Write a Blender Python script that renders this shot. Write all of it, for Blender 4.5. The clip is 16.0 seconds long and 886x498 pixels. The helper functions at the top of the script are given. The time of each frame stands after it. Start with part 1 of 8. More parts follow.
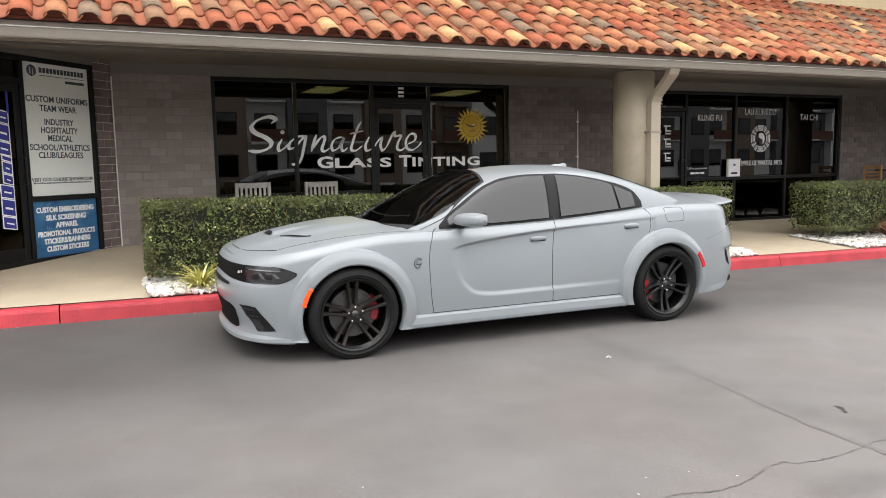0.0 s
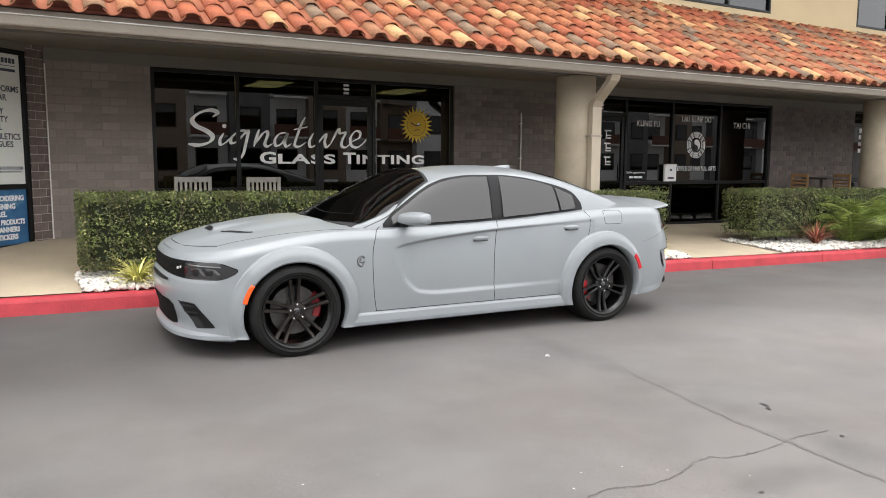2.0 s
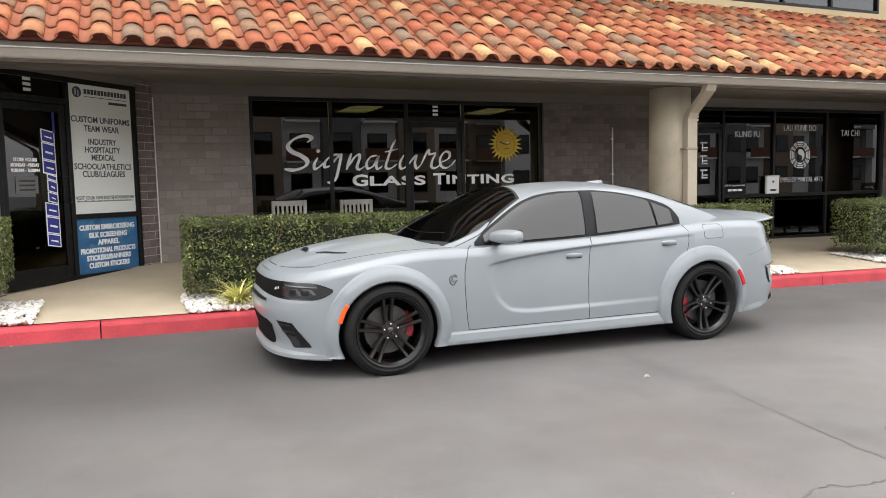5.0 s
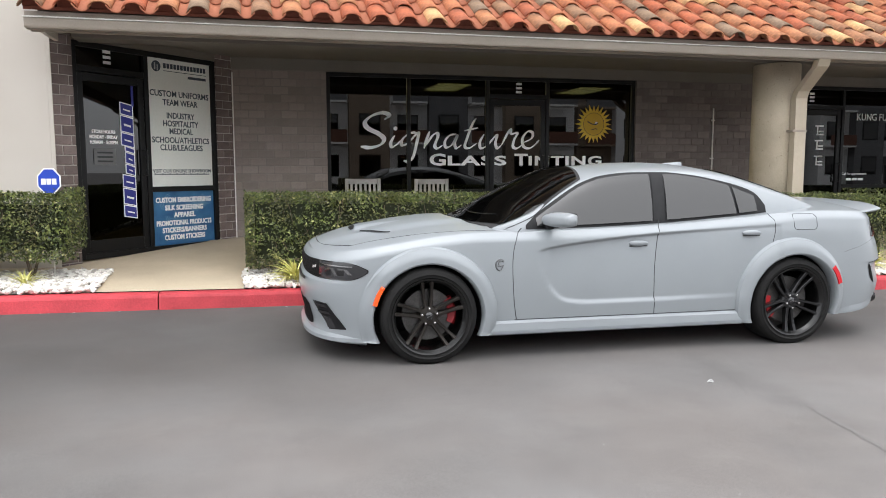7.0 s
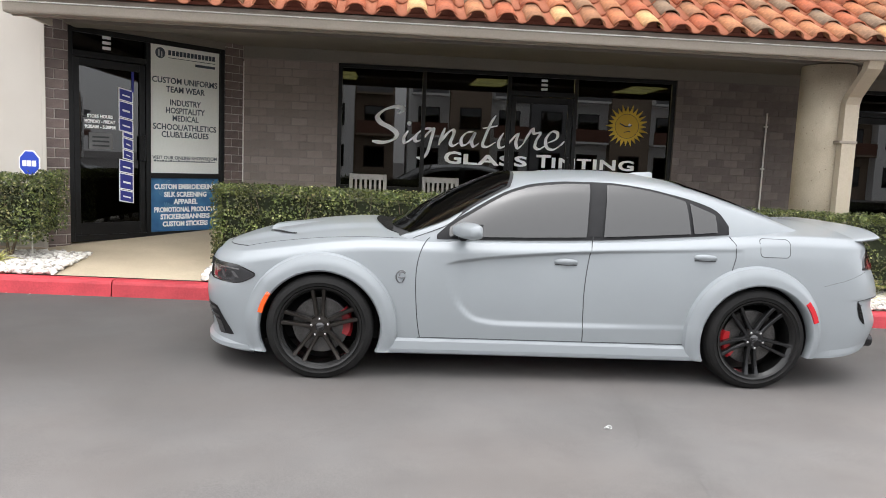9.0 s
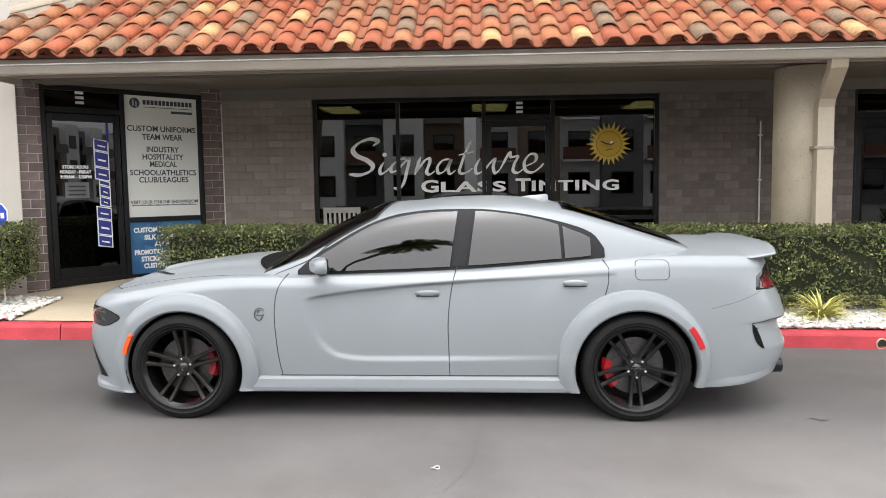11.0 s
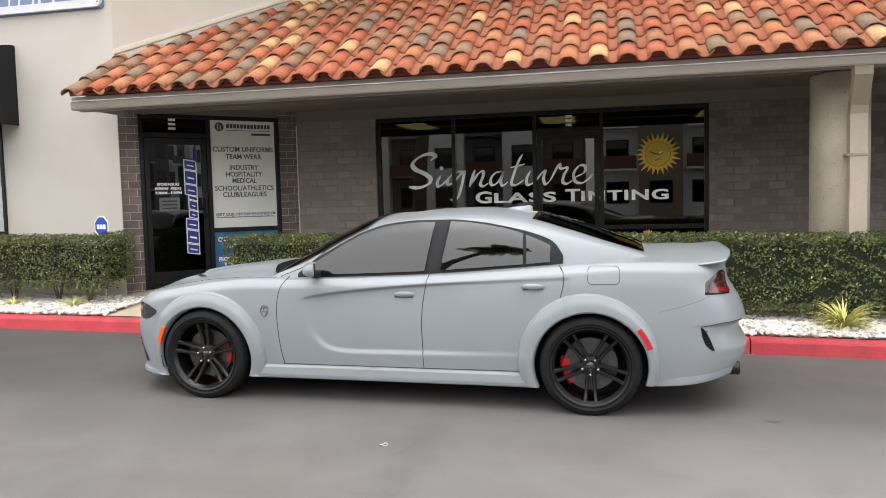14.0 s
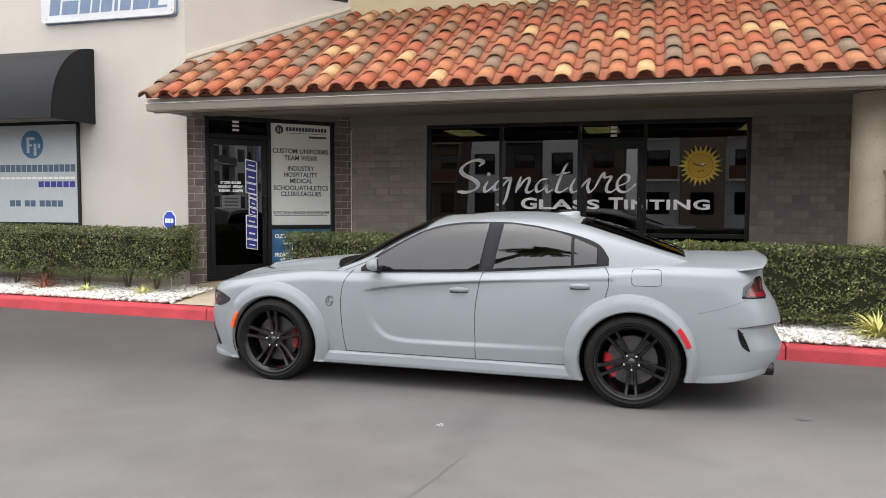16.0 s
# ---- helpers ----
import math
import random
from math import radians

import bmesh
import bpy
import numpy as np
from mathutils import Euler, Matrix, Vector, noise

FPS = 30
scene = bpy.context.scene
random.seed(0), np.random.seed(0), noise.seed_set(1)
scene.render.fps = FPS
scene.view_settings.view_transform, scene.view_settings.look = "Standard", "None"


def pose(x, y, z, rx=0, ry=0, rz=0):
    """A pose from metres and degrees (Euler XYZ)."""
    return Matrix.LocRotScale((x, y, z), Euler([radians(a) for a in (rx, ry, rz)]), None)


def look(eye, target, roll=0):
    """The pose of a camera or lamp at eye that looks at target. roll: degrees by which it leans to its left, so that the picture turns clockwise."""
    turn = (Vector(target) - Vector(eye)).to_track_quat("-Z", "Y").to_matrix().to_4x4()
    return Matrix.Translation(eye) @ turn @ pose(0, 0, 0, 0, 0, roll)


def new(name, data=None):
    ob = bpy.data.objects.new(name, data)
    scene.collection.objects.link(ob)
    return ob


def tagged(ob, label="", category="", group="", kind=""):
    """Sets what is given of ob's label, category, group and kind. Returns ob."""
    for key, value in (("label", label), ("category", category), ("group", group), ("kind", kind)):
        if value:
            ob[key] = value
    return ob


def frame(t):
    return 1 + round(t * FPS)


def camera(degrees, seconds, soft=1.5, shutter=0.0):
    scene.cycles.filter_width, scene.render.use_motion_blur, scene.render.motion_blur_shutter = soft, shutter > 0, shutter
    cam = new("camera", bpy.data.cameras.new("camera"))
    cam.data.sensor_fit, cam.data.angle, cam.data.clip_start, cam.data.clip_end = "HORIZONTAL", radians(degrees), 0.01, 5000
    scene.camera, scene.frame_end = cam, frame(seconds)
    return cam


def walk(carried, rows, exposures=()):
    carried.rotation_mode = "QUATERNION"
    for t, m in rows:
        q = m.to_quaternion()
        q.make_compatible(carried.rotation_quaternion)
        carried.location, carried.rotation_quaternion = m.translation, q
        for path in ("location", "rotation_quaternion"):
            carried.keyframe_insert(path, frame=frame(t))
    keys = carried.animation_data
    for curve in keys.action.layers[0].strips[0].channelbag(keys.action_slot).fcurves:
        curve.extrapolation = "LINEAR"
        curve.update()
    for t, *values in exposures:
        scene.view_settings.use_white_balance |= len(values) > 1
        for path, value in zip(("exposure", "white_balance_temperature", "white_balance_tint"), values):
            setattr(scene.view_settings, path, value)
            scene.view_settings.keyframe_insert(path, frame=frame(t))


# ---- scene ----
cam = camera(61.5, 16.0, soft=0.9)
PATH = [
    (0, (-0.042, 0.343, 1.511), (0.789, 2.148, 1.287), -1.1),
    (0.5, (-0.057, 0.347, 1.507), (0.8, 2.14, 1.28), -0.6),
    (1, (-0.071, 0.323, 1.513), (0.825, 2.096, 1.285), -0.2),
    (1.5, (-0.071, 0.317, 1.513), (0.866, 2.069, 1.284), 0.1),
    (2, (-0.065, 0.31, 1.518), (0.903, 2.045, 1.289), 0.3),
    (2.5, (-0.084, 0.299, 1.522), (0.894, 2.028, 1.293), 0.2),
    (3, (-0.079, 0.315, 1.514), (0.869, 2.064, 1.306), 0.2),
    (3.5, (-0.079, 0.343, 1.508), (0.812, 2.124, 1.324), 0.2),
    (4, (-0.082, 0.351, 1.503), (0.759, 2.157, 1.333), 0.0),
    (6.5, (0.251, 0.44, 1.465), (0.816, 2.349, 1.265), -1.5),
    (7, (0.529, 0.577, 1.439), (1.003, 2.508, 1.227), -0.1),
    (7.5, (0.873, 0.713, 1.456), (1.276, 2.659, 1.231), 1.4),
    (8, (1.281, 0.728, 1.489), (1.619, 2.684, 1.244), 2.4),
    (10.5, (3.265, 0.932, 1.539), (3.22, 2.923, 1.359), -0.0),
    (11, (3.675, 0.893, 1.567), (3.593, 2.884, 1.402), -0.8),
    (11.5, (4.028, 0.983, 1.554), (3.901, 2.973, 1.399), -1.5),
    (12, (4.359, 1.015, 1.561), (4.171, 3.0, 1.406), -2.1),
    (12.5, (4.61, 0.962, 1.589), (4.273, 2.926, 1.408), -1.4),
    (13, (4.668, 0.786, 1.58), (4.283, 2.741, 1.407), -1.5),
    (13.5, (4.736, 0.617, 1.571), (4.347, 2.573, 1.419), -1.7),
    (14, (4.873, 0.438, 1.572), (4.437, 2.385, 1.439), -1.4),
    (14.5, (4.929, 0.251, 1.583), (4.447, 2.189, 1.466), -1.2),
    (15, (4.828, 0.08, 1.564), (4.319, 2.011, 1.455), -0.9),
    (15.5, (4.788, -0.038, 1.561), (4.263, 1.889, 1.451), -0.5),
    (16, (4.832, -0.039, 1.555), (4.303, 1.886, 1.437), 0.2),
]
walk(cam, [(t, look(eye, target, roll)) for t, eye, target, roll in PATH], [(0, 1.50, 6400, 10), (4, 1.50, 6400, 10), (7, 1.51, 6200, 10), (10.5, 1.60, 6300, 10), (12, 1.60, 6300, 10), (13, 1.49, 6350, 10), (15, 1.36, 6300, 10), (16, 1.34, 6250, 10)])

# ---- daylight: thin bright overcast ----
world = bpy.data.worlds.new("sky")
scene.world = world
world.use_nodes = True
wn, wl = world.node_tree.nodes, world.node_tree.links
wn.clear()
sky = wn.new("ShaderNodeTexSky")
sky.sky_type = "NISHITA"
sky.sun_disc = False
SUN_EL, SUN_AZ = 75.0, 190.0
sky.sun_elevation, sky.sun_rotation = radians(SUN_EL), radians(SUN_AZ)
sky.air_density, sky.dust_density, sky.ozone_density = 1.0, 4.0, 1.0
grey = wn.new("ShaderNodeHueSaturation")
grey.inputs["Saturation"].default_value = 0.22
grey.inputs["Value"].default_value = 1.0
back = wn.new("ShaderNodeBackground")
back.inputs["Strength"].default_value = 0.15
wout = wn.new("ShaderNodeOutputWorld")
# thin cloud spreads the light over the whole dome
veil = wn.new("ShaderNodeMix")
veil.data_type = "RGBA"
veil.inputs["Factor"].default_value = 0.55
veil.inputs["B"].default_value = (6.7, 6.6, 6.5, 1.0)
wl.new(sky.outputs[0], grey.inputs["Color"])
wl.new(grey.outputs[0], veil.inputs["A"])
wl.new(veil.outputs["Result"], back.inputs["Color"])
wl.new(back.outputs[0], wout.inputs["Surface"])

sun_lamp = bpy.data.lights.new("sun", "SUN")
sun_lamp.energy, sun_lamp.angle, sun_lamp.color = 0.62, radians(110), (1.0, 0.955, 0.885)
sun_ob = new("sun", sun_lamp)
sd = Vector((math.sin(radians(SUN_AZ)) * math.cos(radians(SUN_EL)), math.cos(radians(SUN_AZ)) * math.cos(radians(SUN_EL)), math.sin(radians(SUN_EL))))
sun_ob.matrix_world = look(sd * 60, (0, 0, 0))
scene.view_settings.exposure = 1.50

# ---- helpers ----
def part(name, bm, material, parent=None, label="", smooth=False):
    """Links a bmesh as one mesh object, under a thing if given."""
    me = bpy.data.meshes.new(name)
    bm.normal_update()
    bm.to_mesh(me)
    bm.free()
    if smooth:
        me.polygons.foreach_set("use_smooth", [True] * len(me.polygons))
    for m in material if isinstance(material, (list, tuple)) else [material]:
        me.materials.append(m)
    ob = new(name, me)
    if parent is not None:
        ob.parent = parent
    if label:
        ob["label"] = label
    return ob


def mesh_np(name, verts, faces, material, parent=None, smooth=False):
    me = bpy.data.meshes.new(name)
    me.from_pydata([tuple(v) for v in verts], [], faces)
    me.materials.append(material)
    if smooth:
        me.polygons.foreach_set("use_smooth", [True] * len(me.polygons))
    me.update()
    ob = new(name, me)
    if parent is not None:
        ob.parent = parent
    return ob


def empty(name, m=None):
    ob = new(name)
    ob.empty_display_size = 0.1
    if m is not None:
        ob.matrix_world = m
    return ob


def put_box(bm, x0, x1, y0, y1, z0, z1, bevel=0.0, m=None, seg=1):
    got = bmesh.ops.create_cube(bm, size=1.0)
    vs = got["verts"]
    bmesh.ops.scale(bm, vec=(x1 - x0, y1 - y0, z1 - z0), verts=vs)
    bmesh.ops.translate(bm, vec=((x0 + x1) / 2, (y0 + y1) / 2, (z0 + z1) / 2), verts=vs)
    if bevel:
        edges = list({e for v in vs for e in v.link_edges})
        out = bmesh.ops.bevel(bm, geom=edges, offset=bevel, segments=seg, affect="EDGES", profile=0.5)
        vs = list({v for f in out["faces"] for v in f.verts} | {v for v in vs if v.is_valid})
    if m is not None:
        bmesh.ops.transform(bm, matrix=m, verts=vs)
    return vs


def bm_box(x0, x1, y0, y1, z0, z1, bevel=0.0, m=None, seg=1):
    bm = bmesh.new()
    put_box(bm, x0, x1, y0, y1, z0, z1, bevel, m, seg)
    return bm


def put_loft(bm, rings, closed=True, cap=True):
    """Skins a list of rings of points of equal count."""
    vr = [[bm.verts.new(p) for p in r] for r in rings]
    n = len(vr[0])
    for a, b in zip(vr, vr[1:]):
        for i in range(n if closed else n - 1):
            j = (i + 1) % n
            bm.faces.new((a[i], a[j], b[j], b[i]))
    if cap and closed:
        bm.faces.new(vr[0][::-1])
        bm.faces.new(vr[-1])
    return vr


def put_tube(bm, pts, r, n=8, cap=True):
    """A round bar along points; r a number or one for each point."""
    pts = [Vector(p) for p in pts]
    rs = r if isinstance(r, (list, tuple)) else [r] * len(pts)
    rings, side = [], None
    for i, p in enumerate(pts):
        d = (pts[min(i + 1, len(pts) - 1)] - pts[max(i - 1, 0)]).normalized()
        if side is None:
            side = d.orthogonal().normalized()
        side = (side - d * side.dot(d)).normalized()
        up = d.cross(side)
        rings.append([p + (side * math.cos(a) + up * math.sin(a)) * rs[i] for a in (2 * math.pi * k / n for k in range(n))])
    return put_loft(bm, rings, True, cap)


def put_lathe(bm, prof, n=48, m=None):
    """Turns a profile of (radius, height) about z."""
    rings = [[(r * math.cos(2 * math.pi * k / n), r * math.sin(2 * math.pi * k / n), h) for k in range(n)] for r, h in prof]
    vr = put_loft(bm, rings, True, False)
    if m is not None:
        bmesh.ops.transform(bm, matrix=m, verts=[v for r in vr for v in r])
    return vr


def put_poly(bm, outline, d0, d1, m=None):
    """A flat plate: an outline of (x, z) points, thick from y=d0 to y=d1."""
    a = [bm.verts.new((x, d0, z)) for x, z in outline]
    b = [bm.verts.new((x, d1, z)) for x, z in outline]
    n = len(a)
    bm.faces.new(a)
    bm.faces.new(b[::-1])
    for i in range(n):
        bm.faces.new((a[i], b[i], b[(i + 1) % n], a[(i + 1) % n]))
    if m is not None:
        bmesh.ops.transform(bm, matrix=m, verts=a + b)
    bmesh.ops.recalc_face_normals(bm, faces=list({f for v in a + b for f in v.link_faces}))


def curve_at(pairs):
    """A smooth curve through (u, value) pairs, monotone between them."""
    us, vs = np.array([p[0] for p in pairs], float), np.array([p[1] for p in pairs], float)
    dx, dy = np.diff(us), np.diff(vs)
    s = dy / dx
    m = np.zeros(len(us))
    m[0], m[-1] = s[0], s[-1]
    for i in range(1, len(us) - 1):
        m[i] = 0 if s[i - 1] * s[i] <= 0 else 3 * (dx[i - 1] + dx[i]) / ((2 * dx[i] + dx[i - 1]) / s[i - 1] + (dx[i] + 2 * dx[i - 1]) / s[i])

    def at(u):
        u = min(max(u, us[0]), us[-1])
        i = min(int(np.searchsorted(us, u, side="right")) - 1, len(us) - 2)
        h = us[i + 1] - us[i]
        t = (u - us[i]) / h
        return float((2 * t**3 - 3 * t**2 + 1) * vs[i] + (t**3 - 2 * t**2 + t) * h * m[i] + (3 * t**2 - 2 * t**3) * vs[i + 1] + (t**3 - t**2) * h * m[i + 1])

    return at


def lerp(a, b, t):
    return a + (b - a) * t


def text_mesh(words, size, depth=0.002, align="CENTER", bold=0.0, spacing=1.0, shear=0.0):
    """A bmesh of lettering in the x-z plane, facing -y, with its baseline at z=0."""
    cu = bpy.data.curves.new("lettering", "FONT")
    cu.body, cu.size, cu.extrude, cu.align_x, cu.offset, cu.space_character, cu.shear = words, size, depth, align, bold, spacing, shear
    cu.resolution_u = 3
    ob = bpy.data.objects.new("lettering", cu)
    scene.collection.objects.link(ob)
    dg = bpy.context.evaluated_depsgraph_get()
    me = bpy.data.meshes.new_from_object(ob.evaluated_get(dg))
    bm = bmesh.new()
    bm.from_mesh(me)
    bmesh.ops.transform(bm, matrix=Matrix.Rotation(radians(90), 4, "X"), verts=bm.verts)
    bpy.data.objects.remove(ob)
    bpy.data.curves.remove(cu)
    bpy.data.meshes.remove(me)
    return bm


# ---- materials ----
def node_mat(name):
    m = bpy.data.materials.new(name)
    m.use_nodes = True
    return m, m.node_tree.nodes, m.node_tree.links, m.node_tree.nodes["Principled BSDF"]


def ramp(nodes, stops):
    r = nodes.new("ShaderNodeValToRGB")
    while len(r.color_ramp.elements) < len(stops):
        r.color_ramp.elements.new(0.5)
    for e, (p, c) in zip(r.color_ramp.elements, stops):
        e.position, e.color = p, (*c, 1) if len(c) == 3 else c
    return r


def surface(name, dark, light, scale=4.0, rough=0.7, bump=0.15, grain=60.0, metal=0.0, coat=0.0, spec=0.5, vary=0.0, big=0.5, dist=0.01):
    """Two scales of mottling between two colours, with fine relief; vary: how far alike pieces differ in brightness."""
    m, n, l, p = node_mat(name)
    tc = n.new("ShaderNodeTexCoord")
    a, b = n.new("ShaderNodeTexNoise"), n.new("ShaderNodeTexNoise")
    a.inputs["Scale"].default_value, a.inputs["Detail"].default_value = scale, 6
    b.inputs["Scale"].default_value, b.inputs["Detail"].default_value = grain, 4
    for t in (a, b):
        l.new(tc.outputs["Object"], t.inputs["Vector"])
    mix = n.new("ShaderNodeMix")
    mix.inputs["Factor"].default_value = 1 - big
    l.new(a.outputs["Fac"], mix.inputs["A"])
    l.new(b.outputs["Fac"], mix.inputs["B"])
    r = ramp(n, [(0.32, dark), (0.68, light)])
    l.new(mix.outputs["Result"], r.inputs["Fac"])
    col = r.outputs["Color"]
    if vary:
        oi, mr, hs = n.new("ShaderNodeObjectInfo"), n.new("ShaderNodeMapRange"), n.new("ShaderNodeHueSaturation")
        mr.inputs["To Min"].default_value, mr.inputs["To Max"].default_value = 1 - vary, 1 + vary
        l.new(oi.outputs["Random"], mr.inputs["Value"])
        l.new(mr.outputs["Result"], hs.inputs["Value"])
        l.new(col, hs.inputs["Color"])
        col = hs.outputs["Color"]
    l.new(col, p.inputs["Base Color"])
    bp = n.new("ShaderNodeBump")
    bp.inputs["Strength"].default_value, bp.inputs["Distance"].default_value = bump, dist
    l.new(b.outputs["Fac"], bp.inputs["Height"])
    l.new(bp.outputs["Normal"], p.inputs["Normal"])
    p.inputs["Roughness"].default_value, p.inputs["Metallic"].default_value = rough, metal
    p.inputs["Coat Weight"].default_value, p.inputs["Specular IOR Level"].default_value = coat, spec
    p.inputs["Coat Roughness"].default_value = 0.03
    return m


def plain(name, color, rough=0.5, metal=0.0, coat=0.0, emit=0.0, spec=0.5):
    m, n, l, p = node_mat(name)
    p.inputs["Base Color"].default_value = (*color, 1)
    p.inputs["Roughness"].default_value, p.inputs["Metallic"].default_value = rough, metal
    p.inputs["Coat Weight"].default_value, p.inputs["Coat Roughness"].default_value = coat, 0.03
    p.inputs["Specular IOR Level"].default_value = spec
    if emit:
        p.inputs["Emission Color"].default_value, p.inputs["Emission Strength"].default_value = (*color, 1), emit
    return m


def glass(name, tint, ior=1.6, rough=0.0):
    """A thin pane: gloss by its angle over a tinted see-through."""
    m, n, l, p = node_mat(name)
    n.remove(p)
    tr, gl, fr, mx = n.new("ShaderNodeBsdfTransparent"), n.new("ShaderNodeBsdfGlossy"), n.new("ShaderNodeFresnel"), n.new("ShaderNodeMixShader")
    tr.inputs["Color"].default_value = (*tint, 1)
    gl.inputs["Roughness"].default_value = rough
    fr.inputs["IOR"].default_value = ior
    l.new(fr.outputs[0], mx.inputs[0])
    l.new(tr.outputs[0], mx.inputs[1])
    l.new(gl.outputs[0], mx.inputs[2])
    l.new(mx.outputs[0], n["Material Output"].inputs["Surface"])
    return m


def tile_mat(name, island):
    """Flashed clay: orange red, some umber grey, a few straw."""
    m, n, l, p = node_mat(name)
    src = n.new("ShaderNodeNewGeometry").outputs["Random Per Island"] if island else n.new("ShaderNodeObjectInfo").outputs["Random"]
    r = ramp(n, [(0.0, (0.355, 0.098, 0.042)), (0.18, (0.400, 0.145, 0.063)), (0.34, (0.325, 0.095, 0.044)), (0.46, (0.372, 0.158, 0.072)), (0.57, (0.255, 0.140, 0.078)), (0.69, (0.215, 0.145, 0.094)), (0.80, (0.300, 0.138, 0.068)), (0.925, (0.53, 0.315, 0.145))])
    r.color_ramp.interpolation = "CONSTANT"
    l.new(src, r.inputs["Fac"])
    tc, no, nb = n.new("ShaderNodeTexCoord"), n.new("ShaderNodeTexNoise"), n.new("ShaderNodeTexNoise")
    no.inputs["Scale"].default_value, no.inputs["Detail"].default_value = 7, 5
    nb.inputs["Scale"].default_value = 45
    l.new(tc.outputs["Object"], no.inputs["Vector"])
    l.new(tc.outputs["Object"], nb.inputs["Vector"])
    st = ramp(n, [(0.34, (0.56, 0.54, 0.53)), (0.6, (1.10, 1.09, 1.08))])
    l.new(no.outputs["Fac"], st.inputs["Fac"])
    mu = n.new("ShaderNodeMix")
    mu.data_type, mu.blend_type = "RGBA", "MULTIPLY"
    mu.inputs["Factor"].default_value = 0.8
    l.new(r.outputs["Color"], mu.inputs["A"])
    l.new(st.outputs["Color"], mu.inputs["B"])
    gr, gm, fine = ramp(n, [(0.32, (0.80, 0.79, 0.78)), (0.68, (1.17, 1.16, 1.14))]), n.new("ShaderNodeMix"), n.new("ShaderNodeTexNoise")
    fine.inputs["Scale"].default_value, fine.inputs["Detail"].default_value = 42, 6
    l.new(tc.outputs["Object"], fine.inputs["Vector"])
    l.new(fine.outputs["Fac"], gr.inputs["Fac"])
    gm.data_type, gm.blend_type = "RGBA", "MULTIPLY"
    gm.inputs["Factor"].default_value = 1.0
    l.new(mu.outputs["Result"], gm.inputs["A"])
    l.new(gr.outputs["Color"], gm.inputs["B"])
    l.new(gm.outputs["Result"], p.inputs["Base Color"])
    bp = n.new("ShaderNodeBump")
    bp.inputs["Strength"].default_value, bp.inputs["Distance"].default_value = 0.25, 0.01
    l.new(nb.outputs["Fac"], bp.inputs["Height"])
    l.new(bp.outputs["Normal"], p.inputs["Normal"])
    p.inputs["Roughness"].default_value = 0.75
    return m


def leaf_mat(name, dark, light):
    m, n, l, p = node_mat(name)
    src = n.new("ShaderNodeNewGeometry").outputs["Random Per Island"]
    r = ramp(n, [(0.0, dark), (0.75, light), (1.0, tuple(min(1, c * 1.7) for c in light))])
    l.new(src, r.inputs["Fac"])
    l.new(r.outputs["Color"], p.inputs["Base Color"])
    p.inputs["Roughness"].default_value = 0.45
    return m


def hedge_mat():
    """Glossy dark leaves, patches of older and younger growth, a few pale yellow ones."""
    m, n, l, p = node_mat("hedge_leaf")
    r = ramp(n, [(0.0, (0.014, 0.022, 0.006)), (0.30, (0.060, 0.082, 0.022)), (0.75, (0.145, 0.178, 0.050)), (0.955, (0.195, 0.220, 0.074)), (0.97, (0.42, 0.41, 0.20))])
    l.new(n.new("ShaderNodeNewGeometry").outputs["Random Per Island"], r.inputs["Fac"])
    tc, no, mu = n.new("ShaderNodeTexCoord"), n.new("ShaderNodeTexNoise"), n.new("ShaderNodeMix")
    no.inputs["Scale"].default_value, no.inputs["Detail"].default_value = 4.5, 3
    l.new(tc.outputs["Object"], no.inputs["Vector"])
    k = ramp(n, [(0.36, (0.72, 0.62, 0.60)), (0.62, (1.18, 1.20, 1.10))])
    l.new(no.outputs["Fac"], k.inputs["Fac"])
    mu.data_type, mu.blend_type = "RGBA", "MULTIPLY"
    mu.inputs["Factor"].default_value = 1.0
    l.new(r.outputs["Color"], mu.inputs["A"])
    l.new(k.outputs["Color"], mu.inputs["B"])
    l.new(mu.outputs["Result"], p.inputs["Base Color"])
    p.inputs["Roughness"].default_value = 0.34
    return m


